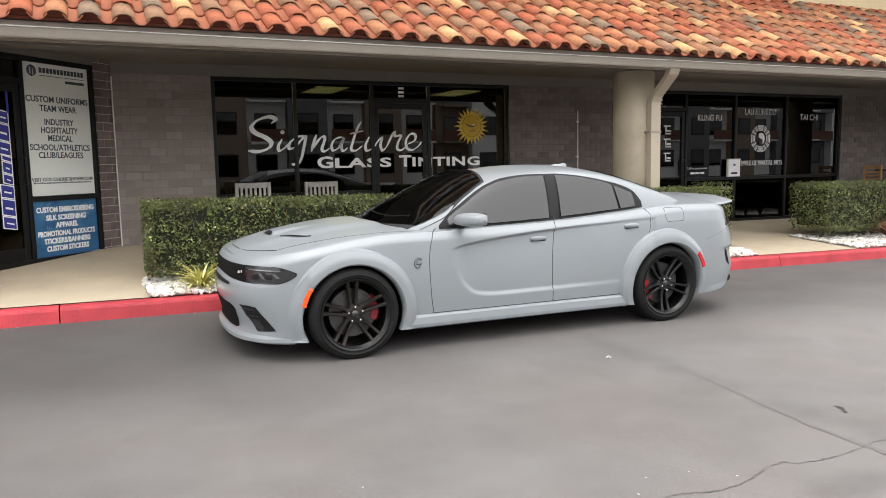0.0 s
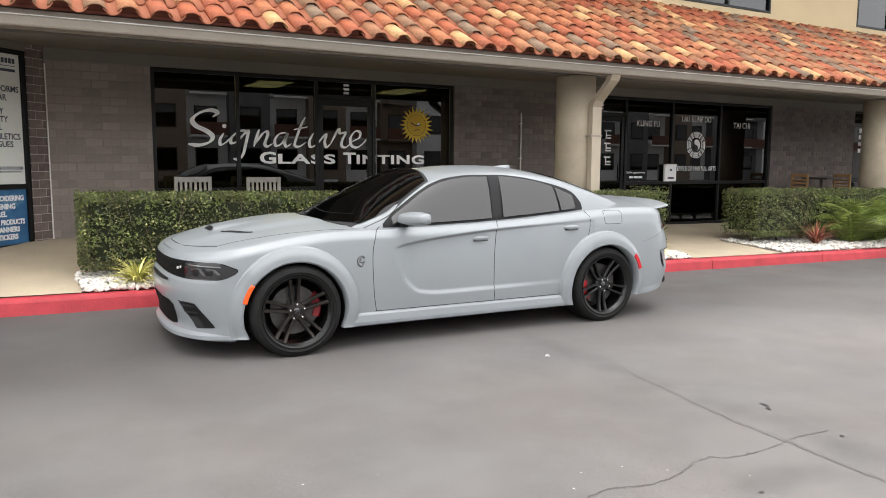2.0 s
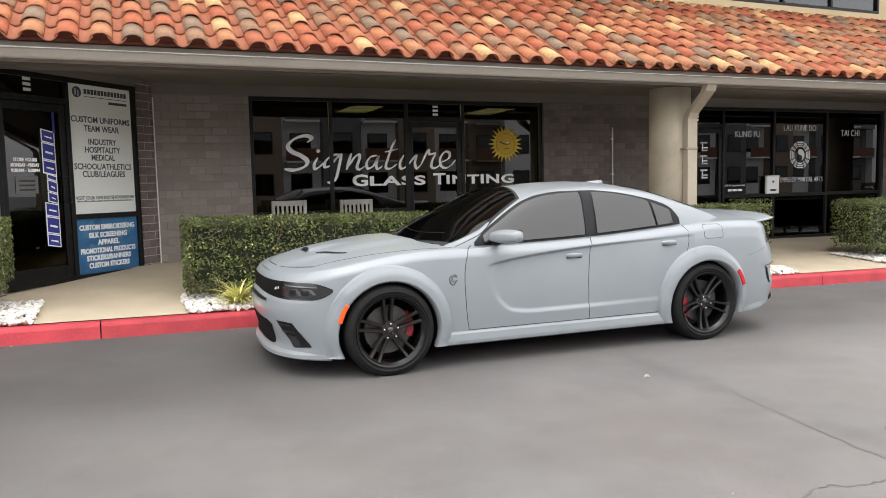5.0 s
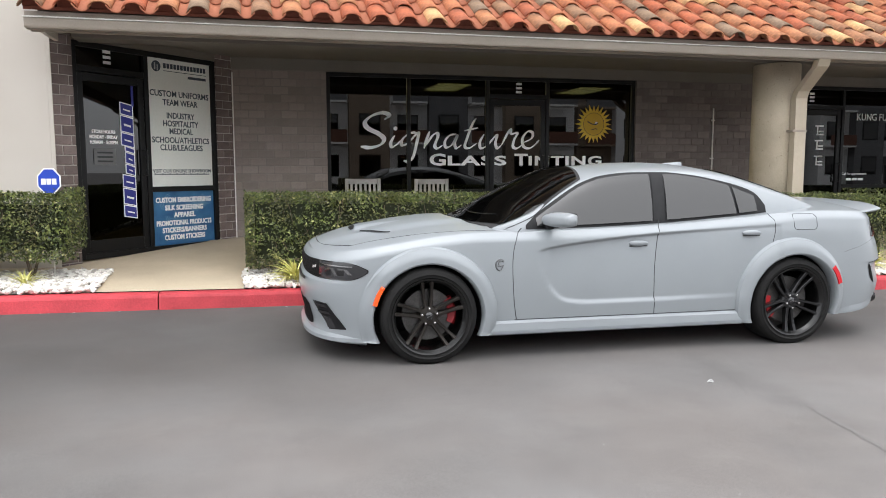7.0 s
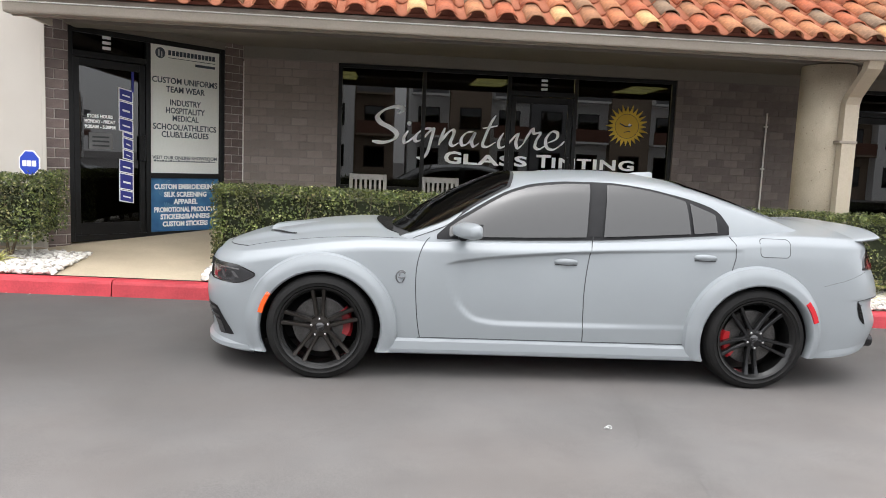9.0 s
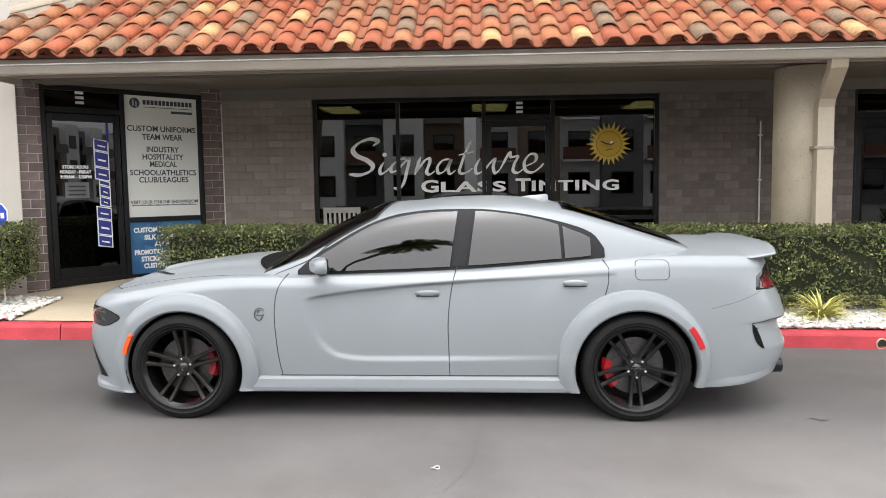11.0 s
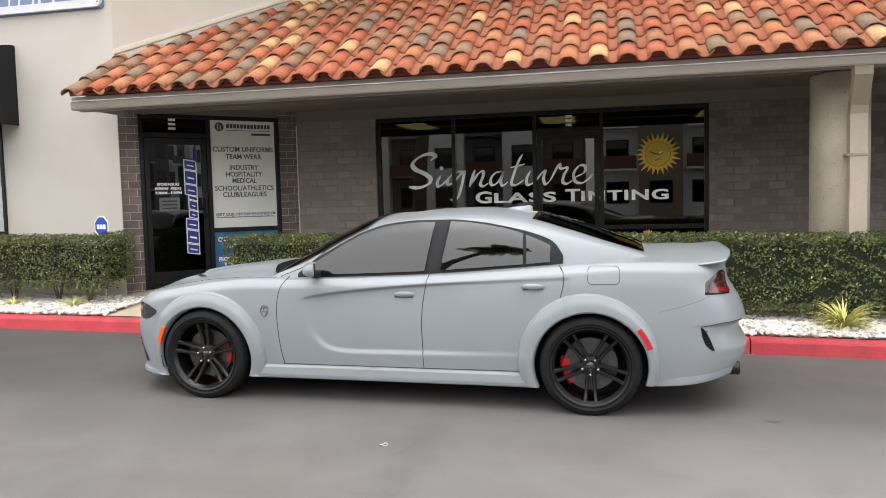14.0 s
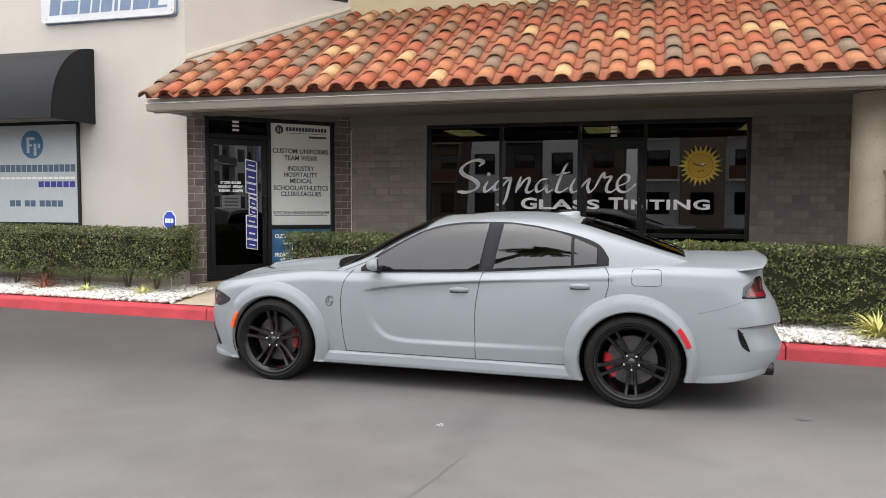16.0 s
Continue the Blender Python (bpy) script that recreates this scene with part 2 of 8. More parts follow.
def pit_mat():
    """Sand-coloured cast concrete with scattered dark pits."""
    m, n, l, p = node_mat("pitted_sand_concrete")
    tc = n.new("ShaderNodeTexCoord")
    big, fine, vo = n.new("ShaderNodeTexNoise"), n.new("ShaderNodeTexNoise"), n.new("ShaderNodeTexVoronoi")
    big.inputs["Scale"].default_value, big.inputs["Detail"].default_value = 2.5, 6
    fine.inputs["Scale"].default_value, fine.inputs["Detail"].default_value = 90, 4
    vo.inputs["Scale"].default_value = 17
    for t in (big, fine, vo):
        l.new(tc.outputs["Object"], t.inputs["Vector"])
    r = ramp(n, [(0.3, (0.42, 0.355, 0.26)), (0.7, (0.56, 0.485, 0.37))])
    l.new(big.outputs["Fac"], r.inputs["Fac"])
    g = ramp(n, [(0.3, (0.86,) * 3), (0.7, (1.1,) * 3)])
    l.new(fine.outputs["Fac"], g.inputs["Fac"])
    k = ramp(n, [(0.07, (0.36, 0.32, 0.28)), (0.13, (1, 1, 1))])
    l.new(vo.outputs["Distance"], k.inputs["Fac"])
    col = r.outputs["Color"]
    for other in (g, k):
        mu = n.new("ShaderNodeMix")
        mu.data_type, mu.blend_type = "RGBA", "MULTIPLY"
        mu.inputs["Factor"].default_value = 1.0
        l.new(col, mu.inputs["A"])
        l.new(other.outputs["Color"], mu.inputs["B"])
        col = mu.outputs["Result"]
    l.new(col, p.inputs["Base Color"])
    bp = n.new("ShaderNodeBump")
    bp.inputs["Strength"].default_value, bp.inputs["Distance"].default_value = 0.5, 0.006
    l.new(fine.outputs["Fac"], bp.inputs["Height"])
    l.new(bp.outputs["Normal"], p.inputs["Normal"])
    p.inputs["Roughness"].default_value = 0.9
    return m


M_CONC = surface("pavement_concrete", (0.33, 0.272, 0.192), (0.51, 0.425, 0.305), 1.3, 0.85, 0.2, 90)
M_KERB = surface("red_kerb_paint", (0.33, 0.028, 0.038), (0.52, 0.047, 0.060), 5.0, 0.65, 0.3, 60, vary=0.08, big=0.6)
M_BRICK = surface("weathered_grey_brick", (0.195, 0.162, 0.145), (0.325, 0.277, 0.248), 3.0, 0.9, 0.5, 120, vary=0.14)
M_BRICKD = surface("darker_grey_brick", (0.128, 0.106, 0.097), (0.222, 0.189, 0.173), 5.0, 0.9, 0.5, 120, vary=0.20)
M_BRICKP = surface("purple_brown_brick", (0.125, 0.095, 0.088), (0.225, 0.175, 0.160), 9.0, 0.9, 0.5, 120, vary=0.20)
M_MORTARD = surface("darker_mortar", (0.125, 0.108, 0.098), (0.20, 0.176, 0.160), 5, 0.95, 0.3, 90)
M_MORTARW = surface("dull_mortar", (0.182, 0.160, 0.142), (0.272, 0.242, 0.217), 5, 0.95, 0.3, 90)
M_MORTAR = surface("mortar", (0.38, 0.345, 0.31), (0.50, 0.46, 0.42), 6, 0.95, 0.3, 90)
M_STUCCO = surface("beige_stucco", (0.490, 0.448, 0.393), (0.560, 0.518, 0.460), 1.2, 0.9, 0.3, 160, big=0.7)
M_CREAM = surface("cream_stucco", (0.472, 0.383, 0.237), (0.546, 0.448, 0.285), 1.0, 0.9, 0.25, 160, big=0.7)
M_TAUPE = surface("taupe_paint", (0.265, 0.226, 0.182), (0.32, 0.275, 0.225), 2.5, 0.55, 0.1, 60)
M_LIP = surface("weathered_lip", (0.70, 0.67, 0.61), (0.86, 0.84, 0.79), 5, 0.5, 0.1, 60)
M_LIPC = surface("pale_cream_metal", (0.56, 0.50, 0.40), (0.64, 0.58, 0.47), 2, 0.6, 0.1, 60)
M_BED = surface("pale_mortar_bed", (0.24, 0.20, 0.155), (0.40, 0.35, 0.285), 5, 0.95, 0.4, 60)
# taupe with the shade under the eave put into its colour
M_HEAD = surface("shaded_eave_taupe", (0.155, 0.137, 0.115), (0.195, 0.173, 0.147), 2.5, 0.7, 0.1, 60)
M_AGG = pit_mat()
M_BRONZE = surface("dark_bronze_frame", (0.006, 0.006, 0.0065), (0.011, 0.011, 0.0115), 8, 0.38, 0.05, 60, metal=0.1, spec=0.3)
M_GLASS = glass("shop_glass", (0.070, 0.073, 0.075), 1.69)
M_PANE = glass("upper_window_glass", (0.12, 0.13, 0.14), 1.9)
M_WHITE = surface("white_vinyl", (0.86, 0.86, 0.86), (0.92, 0.92, 0.92), 3, 0.6, 0.05, 50)
M_CLAY = tile_mat("clay_tile", False)
M_CLAYJ = tile_mat("clay_tile_far", True)
M_PAN = surface("clay_pan", (0.27, 0.086, 0.042), (0.36, 0.130, 0.066), 3.5, 0.8, 0.25, 40)
M_BIRDSTOP = surface("dark_red_mortar", (0.15, 0.045, 0.028), (0.22, 0.07, 0.042), 6, 0.9, 0.3, 60)
M_STONE = surface("white_marble_chips", (0.20, 0.185, 0.165), (0.36, 0.34, 0.31), 14, 0.75, 0.2, 60)
M_SOIL = surface("bed_soil", (0.10, 0.085, 0.065), (0.22, 0.19, 0.15), 8, 0.95, 0.5, 60)
M_LEAF = hedge_mat()
# near-black: shade inside hedges and the drain, given as colour
M_SHADECORE = surface("shade_black_core", (0.010, 0.013, 0.004), (0.024, 0.030, 0.010), 14, 0.95, 0.4, 60)
M_TWIG = surface("hedge_wood", (0.10, 0.072, 0.05), (0.19, 0.145, 0.10), 12, 0.9, 0.4, 60)
M_GOLD = leaf_mat("yellow_variegated_leaf", (0.36, 0.36, 0.08), (0.64, 0.60, 0.22))
M_BURG = leaf_mat("burgundy_leaf", (0.09, 0.028, 0.018), (0.34, 0.12, 0.075))
M_PALM = leaf_mat("palm_leaf", (0.075, 0.115, 0.022), (0.25, 0.32, 0.072))
M_BLACKCLOTH = surface("black_canvas", (0.0055, 0.0058, 0.0072), (0.010, 0.0105, 0.0125), 2.5, 0.6, 0.15, 200, spec=0.3)


# ---- levels ----
def road_z(x, y):
    """The road falls a little along the row and rises to the kerb."""
    xx = max(-25.0, min(30.0, x))
    near = min(max((y - 5.8) / 2.2, 0.0), 1.0)
    fall = 0.0135 if xx > 3.4 else 0.0075
    return -(0.003 + fall * near) * (xx - 3.4) + (0.07 * ((min(y, 8.2) - 3.6) / 4.4) ** 1.6 if y > 3.6 else 0.0)


def kerb_y(x):
    return 8.03 - 0.017 * x


def walk_z(x, y):
    """The pavement: a kerb's height over the road, then a ramp to the shop fronts."""
    base = road_z(x, kerb_y(x)) + 0.15
    slope = 0.085 - 0.020 * min(max((x - 4.0) / 7.0, 0.0), 1.0)
    return base + slope * max(0.0, y - kerb_y(x))


# ---- ground ----
def asphalt():
    m, n, l, p = node_mat("worn_asphalt")
    tc = n.new("ShaderNodeTexCoord")
    big, mid, fine, spot = (n.new("ShaderNodeTexNoise") for _ in range(4))
    for t, s, d in ((big, 0.35, 4), (mid, 2.2, 6), (fine, 190, 4), (spot, 1.1, 2)):
        t.inputs["Scale"].default_value, t.inputs["Detail"].default_value = s, d
        l.new(tc.outputs["Object"], t.inputs["Vector"])
    mx = n.new("ShaderNodeMix")
    mx.inputs["Factor"].default_value = 0.4
    l.new(big.outputs["Fac"], mx.inputs["A"])
    l.new(mid.outputs["Fac"], mx.inputs["B"])
    r = ramp(n, [(0.36, (0.106, 0.099, 0.095)), (0.64, (0.150, 0.141, 0.136))])
    l.new(mx.outputs["Result"], r.inputs["Fac"])
    g = ramp(n, [(0.30, (0.80, 0.80, 0.80)), (0.5, (1.0, 1.0, 1.0)), (0.72, (1.20, 1.195, 1.19))])
    l.new(fine.outputs["Fac"], g.inputs["Fac"])
    mu = n.new("ShaderNodeMix")
    mu.data_type, mu.blend_type = "RGBA", "MULTIPLY"
    mu.inputs["Factor"].default_value = 1.0
    l.new(r.outputs["Color"], mu.inputs["A"])
    l.new(g.outputs["Color"], mu.inputs["B"])
    s = ramp(n, [(0.60, (1, 1, 1)), (0.74, (0.89, 0.885, 0.88))])
    l.new(spot.outputs["Fac"], s.inputs["Fac"])
    m2 = n.new("ShaderNodeMix")
    m2.data_type, m2.blend_type = "RGBA", "MULTIPLY"
    m2.inputs["Factor"].default_value = 1.0
    l.new(mu.outputs["Result"], m2.inputs["A"])
    l.new(s.outputs["Color"], m2.inputs["B"])
    # the paving is darker towards the west
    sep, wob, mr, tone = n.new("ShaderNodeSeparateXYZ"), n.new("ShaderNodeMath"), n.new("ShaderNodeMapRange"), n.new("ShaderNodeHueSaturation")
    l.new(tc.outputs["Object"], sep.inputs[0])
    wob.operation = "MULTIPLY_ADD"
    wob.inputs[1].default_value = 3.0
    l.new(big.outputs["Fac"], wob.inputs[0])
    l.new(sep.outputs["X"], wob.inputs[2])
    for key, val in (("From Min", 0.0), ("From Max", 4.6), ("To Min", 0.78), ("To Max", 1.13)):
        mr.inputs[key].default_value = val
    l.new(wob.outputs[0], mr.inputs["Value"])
    # the road is darker in a ragged strip along the kerb; one smudge out on the lane
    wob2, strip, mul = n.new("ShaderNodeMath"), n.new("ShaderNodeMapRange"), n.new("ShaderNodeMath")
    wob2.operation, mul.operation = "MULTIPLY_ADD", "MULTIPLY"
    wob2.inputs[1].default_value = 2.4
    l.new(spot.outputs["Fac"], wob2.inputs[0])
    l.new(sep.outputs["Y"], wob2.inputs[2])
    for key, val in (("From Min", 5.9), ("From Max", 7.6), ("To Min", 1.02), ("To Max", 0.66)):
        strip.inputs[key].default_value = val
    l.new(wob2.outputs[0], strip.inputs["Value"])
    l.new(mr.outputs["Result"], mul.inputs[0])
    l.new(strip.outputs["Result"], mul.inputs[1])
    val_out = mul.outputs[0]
    for scale, at, r0, r1, low in (((1.0, 2.2, 0.0), (-3.08, -5.55, 0.0), 0.30, 0.62, 0.80), ((1.0, 1.3, 0.0), (-3.70, -3.32, 0.0), 0.28, 0.62, 0.84), ((1.0, 0.10, 0.0), (-3.68, -0.48, 0.0), 0.20, 0.44, 0.86)):
        off, dist, near, mul2 = n.new("ShaderNodeVectorMath"), n.new("ShaderNodeVectorMath"), n.new("ShaderNodeMapRange"), n.new("ShaderNodeMath")
        off.operation, dist.operation, mul2.operation = "MULTIPLY_ADD", "LENGTH", "MULTIPLY"
        off.inputs[1].default_value, off.inputs[2].default_value = scale, at
        l.new(tc.outputs["Object"], off.inputs[0])
        l.new(off.outputs["Vector"], dist.inputs[0])
        wob3 = n.new("ShaderNodeMath")
        wob3.operation = "MULTIPLY_ADD"
        wob3.inputs[1].default_value = 0.5
        l.new(mid.outputs["Fac"], wob3.inputs[0])
        l.new(dist.outputs["Value"], wob3.inputs[2])
        for key, val in (("From Min", r0), ("From Max", r1), ("To Min", low), ("To Max", 1.0)):
            near.inputs[key].default_value = val
        l.new(wob3.outputs[0], near.inputs["Value"])
        l.new(val_out, mul2.inputs[0])
        l.new(near.outputs["Result"], mul2.inputs[1])
        val_out = mul2.outputs[0]
    # faint warm and cool patches
    hue, tint, m3 = n.new("ShaderNodeTexNoise"), ramp(n, [(0.36, (1.018, 0.998, 0.982)), (0.62, (0.987, 1.0, 1.006))]), n.new("ShaderNodeMix")
    hue.inputs["Scale"].default_value, hue.inputs["Detail"].default_value = 0.9, 5
    l.new(tc.outputs["Object"], hue.inputs["Vector"])
    l.new(hue.outputs["Fac"], tint.inputs["Fac"])
    m3.data_type, m3.blend_type = "RGBA", "MULTIPLY"
    m3.inputs["Factor"].default_value = 1.0
    l.new(m2.outputs["Result"], m3.inputs["A"])
    l.new(tint.outputs["Color"], m3.inputs["B"])
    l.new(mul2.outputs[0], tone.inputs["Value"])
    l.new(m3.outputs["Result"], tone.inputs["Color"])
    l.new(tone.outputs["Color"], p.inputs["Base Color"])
    bp = n.new("ShaderNodeBump")
    bp.inputs["Strength"].default_value, bp.inputs["Distance"].default_value = 0.22, 0.004
    l.new(fine.outputs["Fac"], bp.inputs["Height"])
    l.new(bp.outputs["Normal"], p.inputs["Normal"])
    p.inputs["Roughness"].default_value, p.inputs["Specular IOR Level"].default_value = 0.78, 0.35
    return m


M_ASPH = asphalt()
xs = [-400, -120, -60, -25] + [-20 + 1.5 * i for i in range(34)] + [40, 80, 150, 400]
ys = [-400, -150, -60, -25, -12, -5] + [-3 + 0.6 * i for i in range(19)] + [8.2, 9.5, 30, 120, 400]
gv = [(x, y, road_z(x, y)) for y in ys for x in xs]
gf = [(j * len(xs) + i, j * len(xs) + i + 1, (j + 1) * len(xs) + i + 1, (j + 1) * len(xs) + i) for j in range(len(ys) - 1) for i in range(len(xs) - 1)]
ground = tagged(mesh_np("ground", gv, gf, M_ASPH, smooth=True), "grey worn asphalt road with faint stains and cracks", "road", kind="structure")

# kerb in long pieces with open joints
kerb = tagged(empty("kerb"), "red painted concrete kerb with open joints", "kerb", kind="structure")
KERB_JOINTS = [-17.0, -13.7, -10.4, -7.06, -3.75, -0.44, 2.87, 6.18, 8.72, 11.26, 14.5, 17.8, 21.1, 24.4, 27.7, 31.0, 34.3, 37.6, 41.0]
for k0, k1 in zip(KERB_JOINTS, KERB_JOINTS[1:]):
    x0, x1 = k0 + 0.006, k1 - 0.006
    bm = bmesh.new()
    rings = []
    for i in range(5):
        x = lerp(x0, x1, i / 4)
        y, z = kerb_y(x), road_z(x, kerb_y(x))
        prof = [(0.0, -0.2), (0.0, 0.0), (0.012, 0.115), (0.022, 0.14), (0.04, 0.15), (0.155, 0.153), (0.155, -0.2)]
        rings.append([(x, y + a, z + b) for a, b in prof])
    put_loft(bm, rings)
    bmesh.ops.recalc_face_normals(bm, faces=bm.faces)
    part("kerb_stone", bm, M_KERB, kerb)

# weep pipe let into the kerb's face
dx_, dz_ = 7.475, road_z(7.475, kerb_y(7.475)) + 0.050
weep = tagged(empty("drain_pipe", pose(dx_, kerb_y(dx_) + 0.004, dz_, 4)), "short clay drain pipe end in the red kerb face", "drain pipe")
bm = bmesh.new()
put_lathe(bm, [(0.043, -0.007), (0.050, -0.007), (0.053, -0.004), (0.053, 0.010), (0.043, 0.010), (0.043, -0.007)], 24, Matrix.Rotation(radians(-90), 4, "X"))
bmesh.ops.recalc_face_normals(bm, faces=bm.faces)
part("rim", bm, M_CONC, weep, "pale worn rim", smooth=False)
# no hollow: a flat disc carries the bore's shade as colour
bm = bmesh.new()
put_lathe(bm, [(0.0, -0.002), (0.044, -0.004)], 24, Matrix.Rotation(radians(-90), 4, "X"))
part("bore", bm, M_SHADECORE, weep, "dark bore")

# pavement sheet up to and under the buildings
px = [-30, -20, -12] + [-8 + 1.0 * i for i in range(33)] + [32, 42, 50]
pv, pf = [], []
for x in px:
    y0 = kerb_y(x) + 0.157
    for y in (y0, 8.8, 9.4, 10.2, 11.0, 11.5, 20.0):
        pv.append((x, y, walk_z(x, min(y, 11.3)) - 0.002))
for i in range(len(px) - 1):
    for j in range(6):
        a = i * 7 + j
        pf.append((a, a + 7, a + 8, a + 1))
pavement = tagged(mesh_np("pavement", pv, pf, M_CONC, smooth=False), "tan weathered concrete pavement sloping up to the shops", "pavement", kind="structure")

# ---- walls ----
WALL_Y, GLASS_Y, TOP = 11.2, 11.3, 7.4
CORNER, EDGE = (0.2, 11.2), (-1.6, 9.4)
BRICK_L, BRICK_H, JOINT = 0.206, 0.097, 0.011


def brick_run(name, origin, yaw, length, z0, z1, label):
    """A backing of mortar, faced with bricks in running bond. The run goes along local x and faces -y."""
    m = Matrix.Translation((origin[0], origin[1], 0)) @ Matrix.Rotation(yaw, 4, "Z")
    pier = length < 0.5
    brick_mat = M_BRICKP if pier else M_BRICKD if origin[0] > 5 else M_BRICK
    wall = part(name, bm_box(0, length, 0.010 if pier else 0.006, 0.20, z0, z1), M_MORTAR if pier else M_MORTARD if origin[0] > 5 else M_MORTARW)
    wall.matrix_world = m
    tagged(wall, label, "wall", kind="structure")
    shapes = {}
    row, z = 0, z0 + 0.004
    while z + BRICK_H <= z1 + 0.05:
        hgt = min(BRICK_H, z1 - z)
        x = -(BRICK_L + JOINT) / 2 if row % 2 else 0.0
        while x < length - 0.01:
            a, b = max(x, 0.0), min(x + BRICK_L, length)
            if b - a > 0.03 and hgt > 0.03:
                key = (round(b - a, 3), round(hgt, 3))
                if key not in shapes:
                    bm = bmesh.new()
                    put_box(bm, 0, b - a, 0.0, 0.03, 0, hgt, 0.004)
                    o = part("brick", bm, brick_mat, wall)
                    shapes[key] = o.data
                else:
                    o = new("brick", shapes[key])
                    o.parent = wall
                o.location = (a, 0.001 + random.uniform(-0.003, 0.003), z)
            x += BRICK_L + JOINT
        z += BRICK_H + JOINT
        row += 1
    return wall


BRICKS = []  # laid last in the file
YAW45 = math.atan2(CORNER[1] - EDGE[1], CORNER[0] - EDGE[0])
DIAG_L = math.hypot(CORNER[0] - EDGE[0], CORNER[1] - EDGE[1])
BRICKS.append(("wall_1", EDGE, YAW45, 0.26, 0.2, 2.96, "grey brown brick pier beside the first shop door"))
BRICKS.append(("wall_2", (EDGE[0] + (DIAG_L - 0.27) * math.cos(YAW45), EDGE[1] + (DIAG_L - 0.27) * math.sin(YAW45)), YAW45, 0.27, 0.2, 2.96, "grey brown brick pier by the inner corner"))
BRICKS.append(("wall_3", (0.2, WALL_Y), 0.0, 1.268, 0.2, 2.80, "grey brown brick wall of the shop front"))
BRICKS.append(("wall_4", (6.213, WALL_Y), 0.0, 2.587, 0.2, 2.80, "grey brown brick wall of the shop front"))
BRICKS.append(("wall_5", (14.23, WALL_Y), 0.0, 1.489, 0.1, 2.80, "grey brown brick wall of the shop front"))
BRICKS.append(("wall_6", (15.72, WALL_Y), 0.0, 1.48, 0.1, 2.80, "grey brown brick wall behind the cafe table"))

# left wing: stucco
bm = bm_box(-26, EDGE[0], 9.4, 9.62, -0.1, TOP)
wall_stucco = tagged(part("wall_stucco", bm, M_STUCCO), "smooth pale beige stucco wall of the corner shop", "wall", kind="structure")
bm = bm_box(-1.63, -1.585, 9.388, 9.40, 0.1, 2.9, 0.004)
tagged(part("corner_trim", bm, M_STUCCO), "pale metal corner bead on the stucco edge", "trim", kind="structure")
# upper storey, diagonal and straight
md = Matrix.Translation((EDGE[0], EDGE[1], 0)) @ Matrix.Rotation(YAW45, 4, "Z")
bm = bm_box(0.0, DIAG_L, 0.0, 0.2, 2.96, 4.76)
put_box(bm, 0.0, 1.0, 0.0, 0.2, 4.76, 6.3)
put_box(bm, 2.50, DIAG_L, 0.0, 0.2, 4.76, 6.3)
put_box(bm, 0.0, DIAG_L, 0.0, 0.2, 6.3, TOP)
w = part("wall_upper_diagonal", bm, M_STUCCO)
w.matrix_world = md
tagged(w, "beige stucco upper wall turning the corner", "wall", kind="structure")
UPPER = [(1.55, 5.95), (8.88, 13.97), (17.0, 22.0), (24.9, 30.0)]
UP_Z0, UP_Z1 = 4.72, 6.3
bm = bmesh.new()
put_box(bm, 0.2, 45, WALL_Y, WALL_Y + 0.2, 2.96, UP_Z0)
put_box(bm, 0.2, 45, WALL_Y, WALL_Y + 0.2, UP_Z1, TOP)
left = 0.2
for a, b in UPPER + [(45, 46)]:
    put_box(bm, left, a, WALL_Y, WALL_Y + 0.2, UP_Z0, UP_Z1)
    left = b
tagged(part("wall_upper", bm, M_CREAM), "cream yellow stucco wall of the upper storey", "wall", kind="structure")
bm = bm_box(-26, 45, 9.4, 24, TOP, TOP + 0.2)
tagged(part("roof_deck", bm, M_STUCCO), "flat top of the upper storey", "roof", kind="structure")
bm = bm_box(-26, 45, 18, 18.2, 0, TOP)
tagged(part("wall_rear", bm, M_STUCCO), "plain rear wall inside the shops", "wall", kind="structure")
bm = bm_box(44.8, 45, 8.4, 24, 0, TOP)
put_box(bm, -26, -25.8, 9.62, 24, 0, TOP)
tagged(part("wall_ends", bm, M_STUCCO), "plain end walls of the row", "wall", kind="structure")


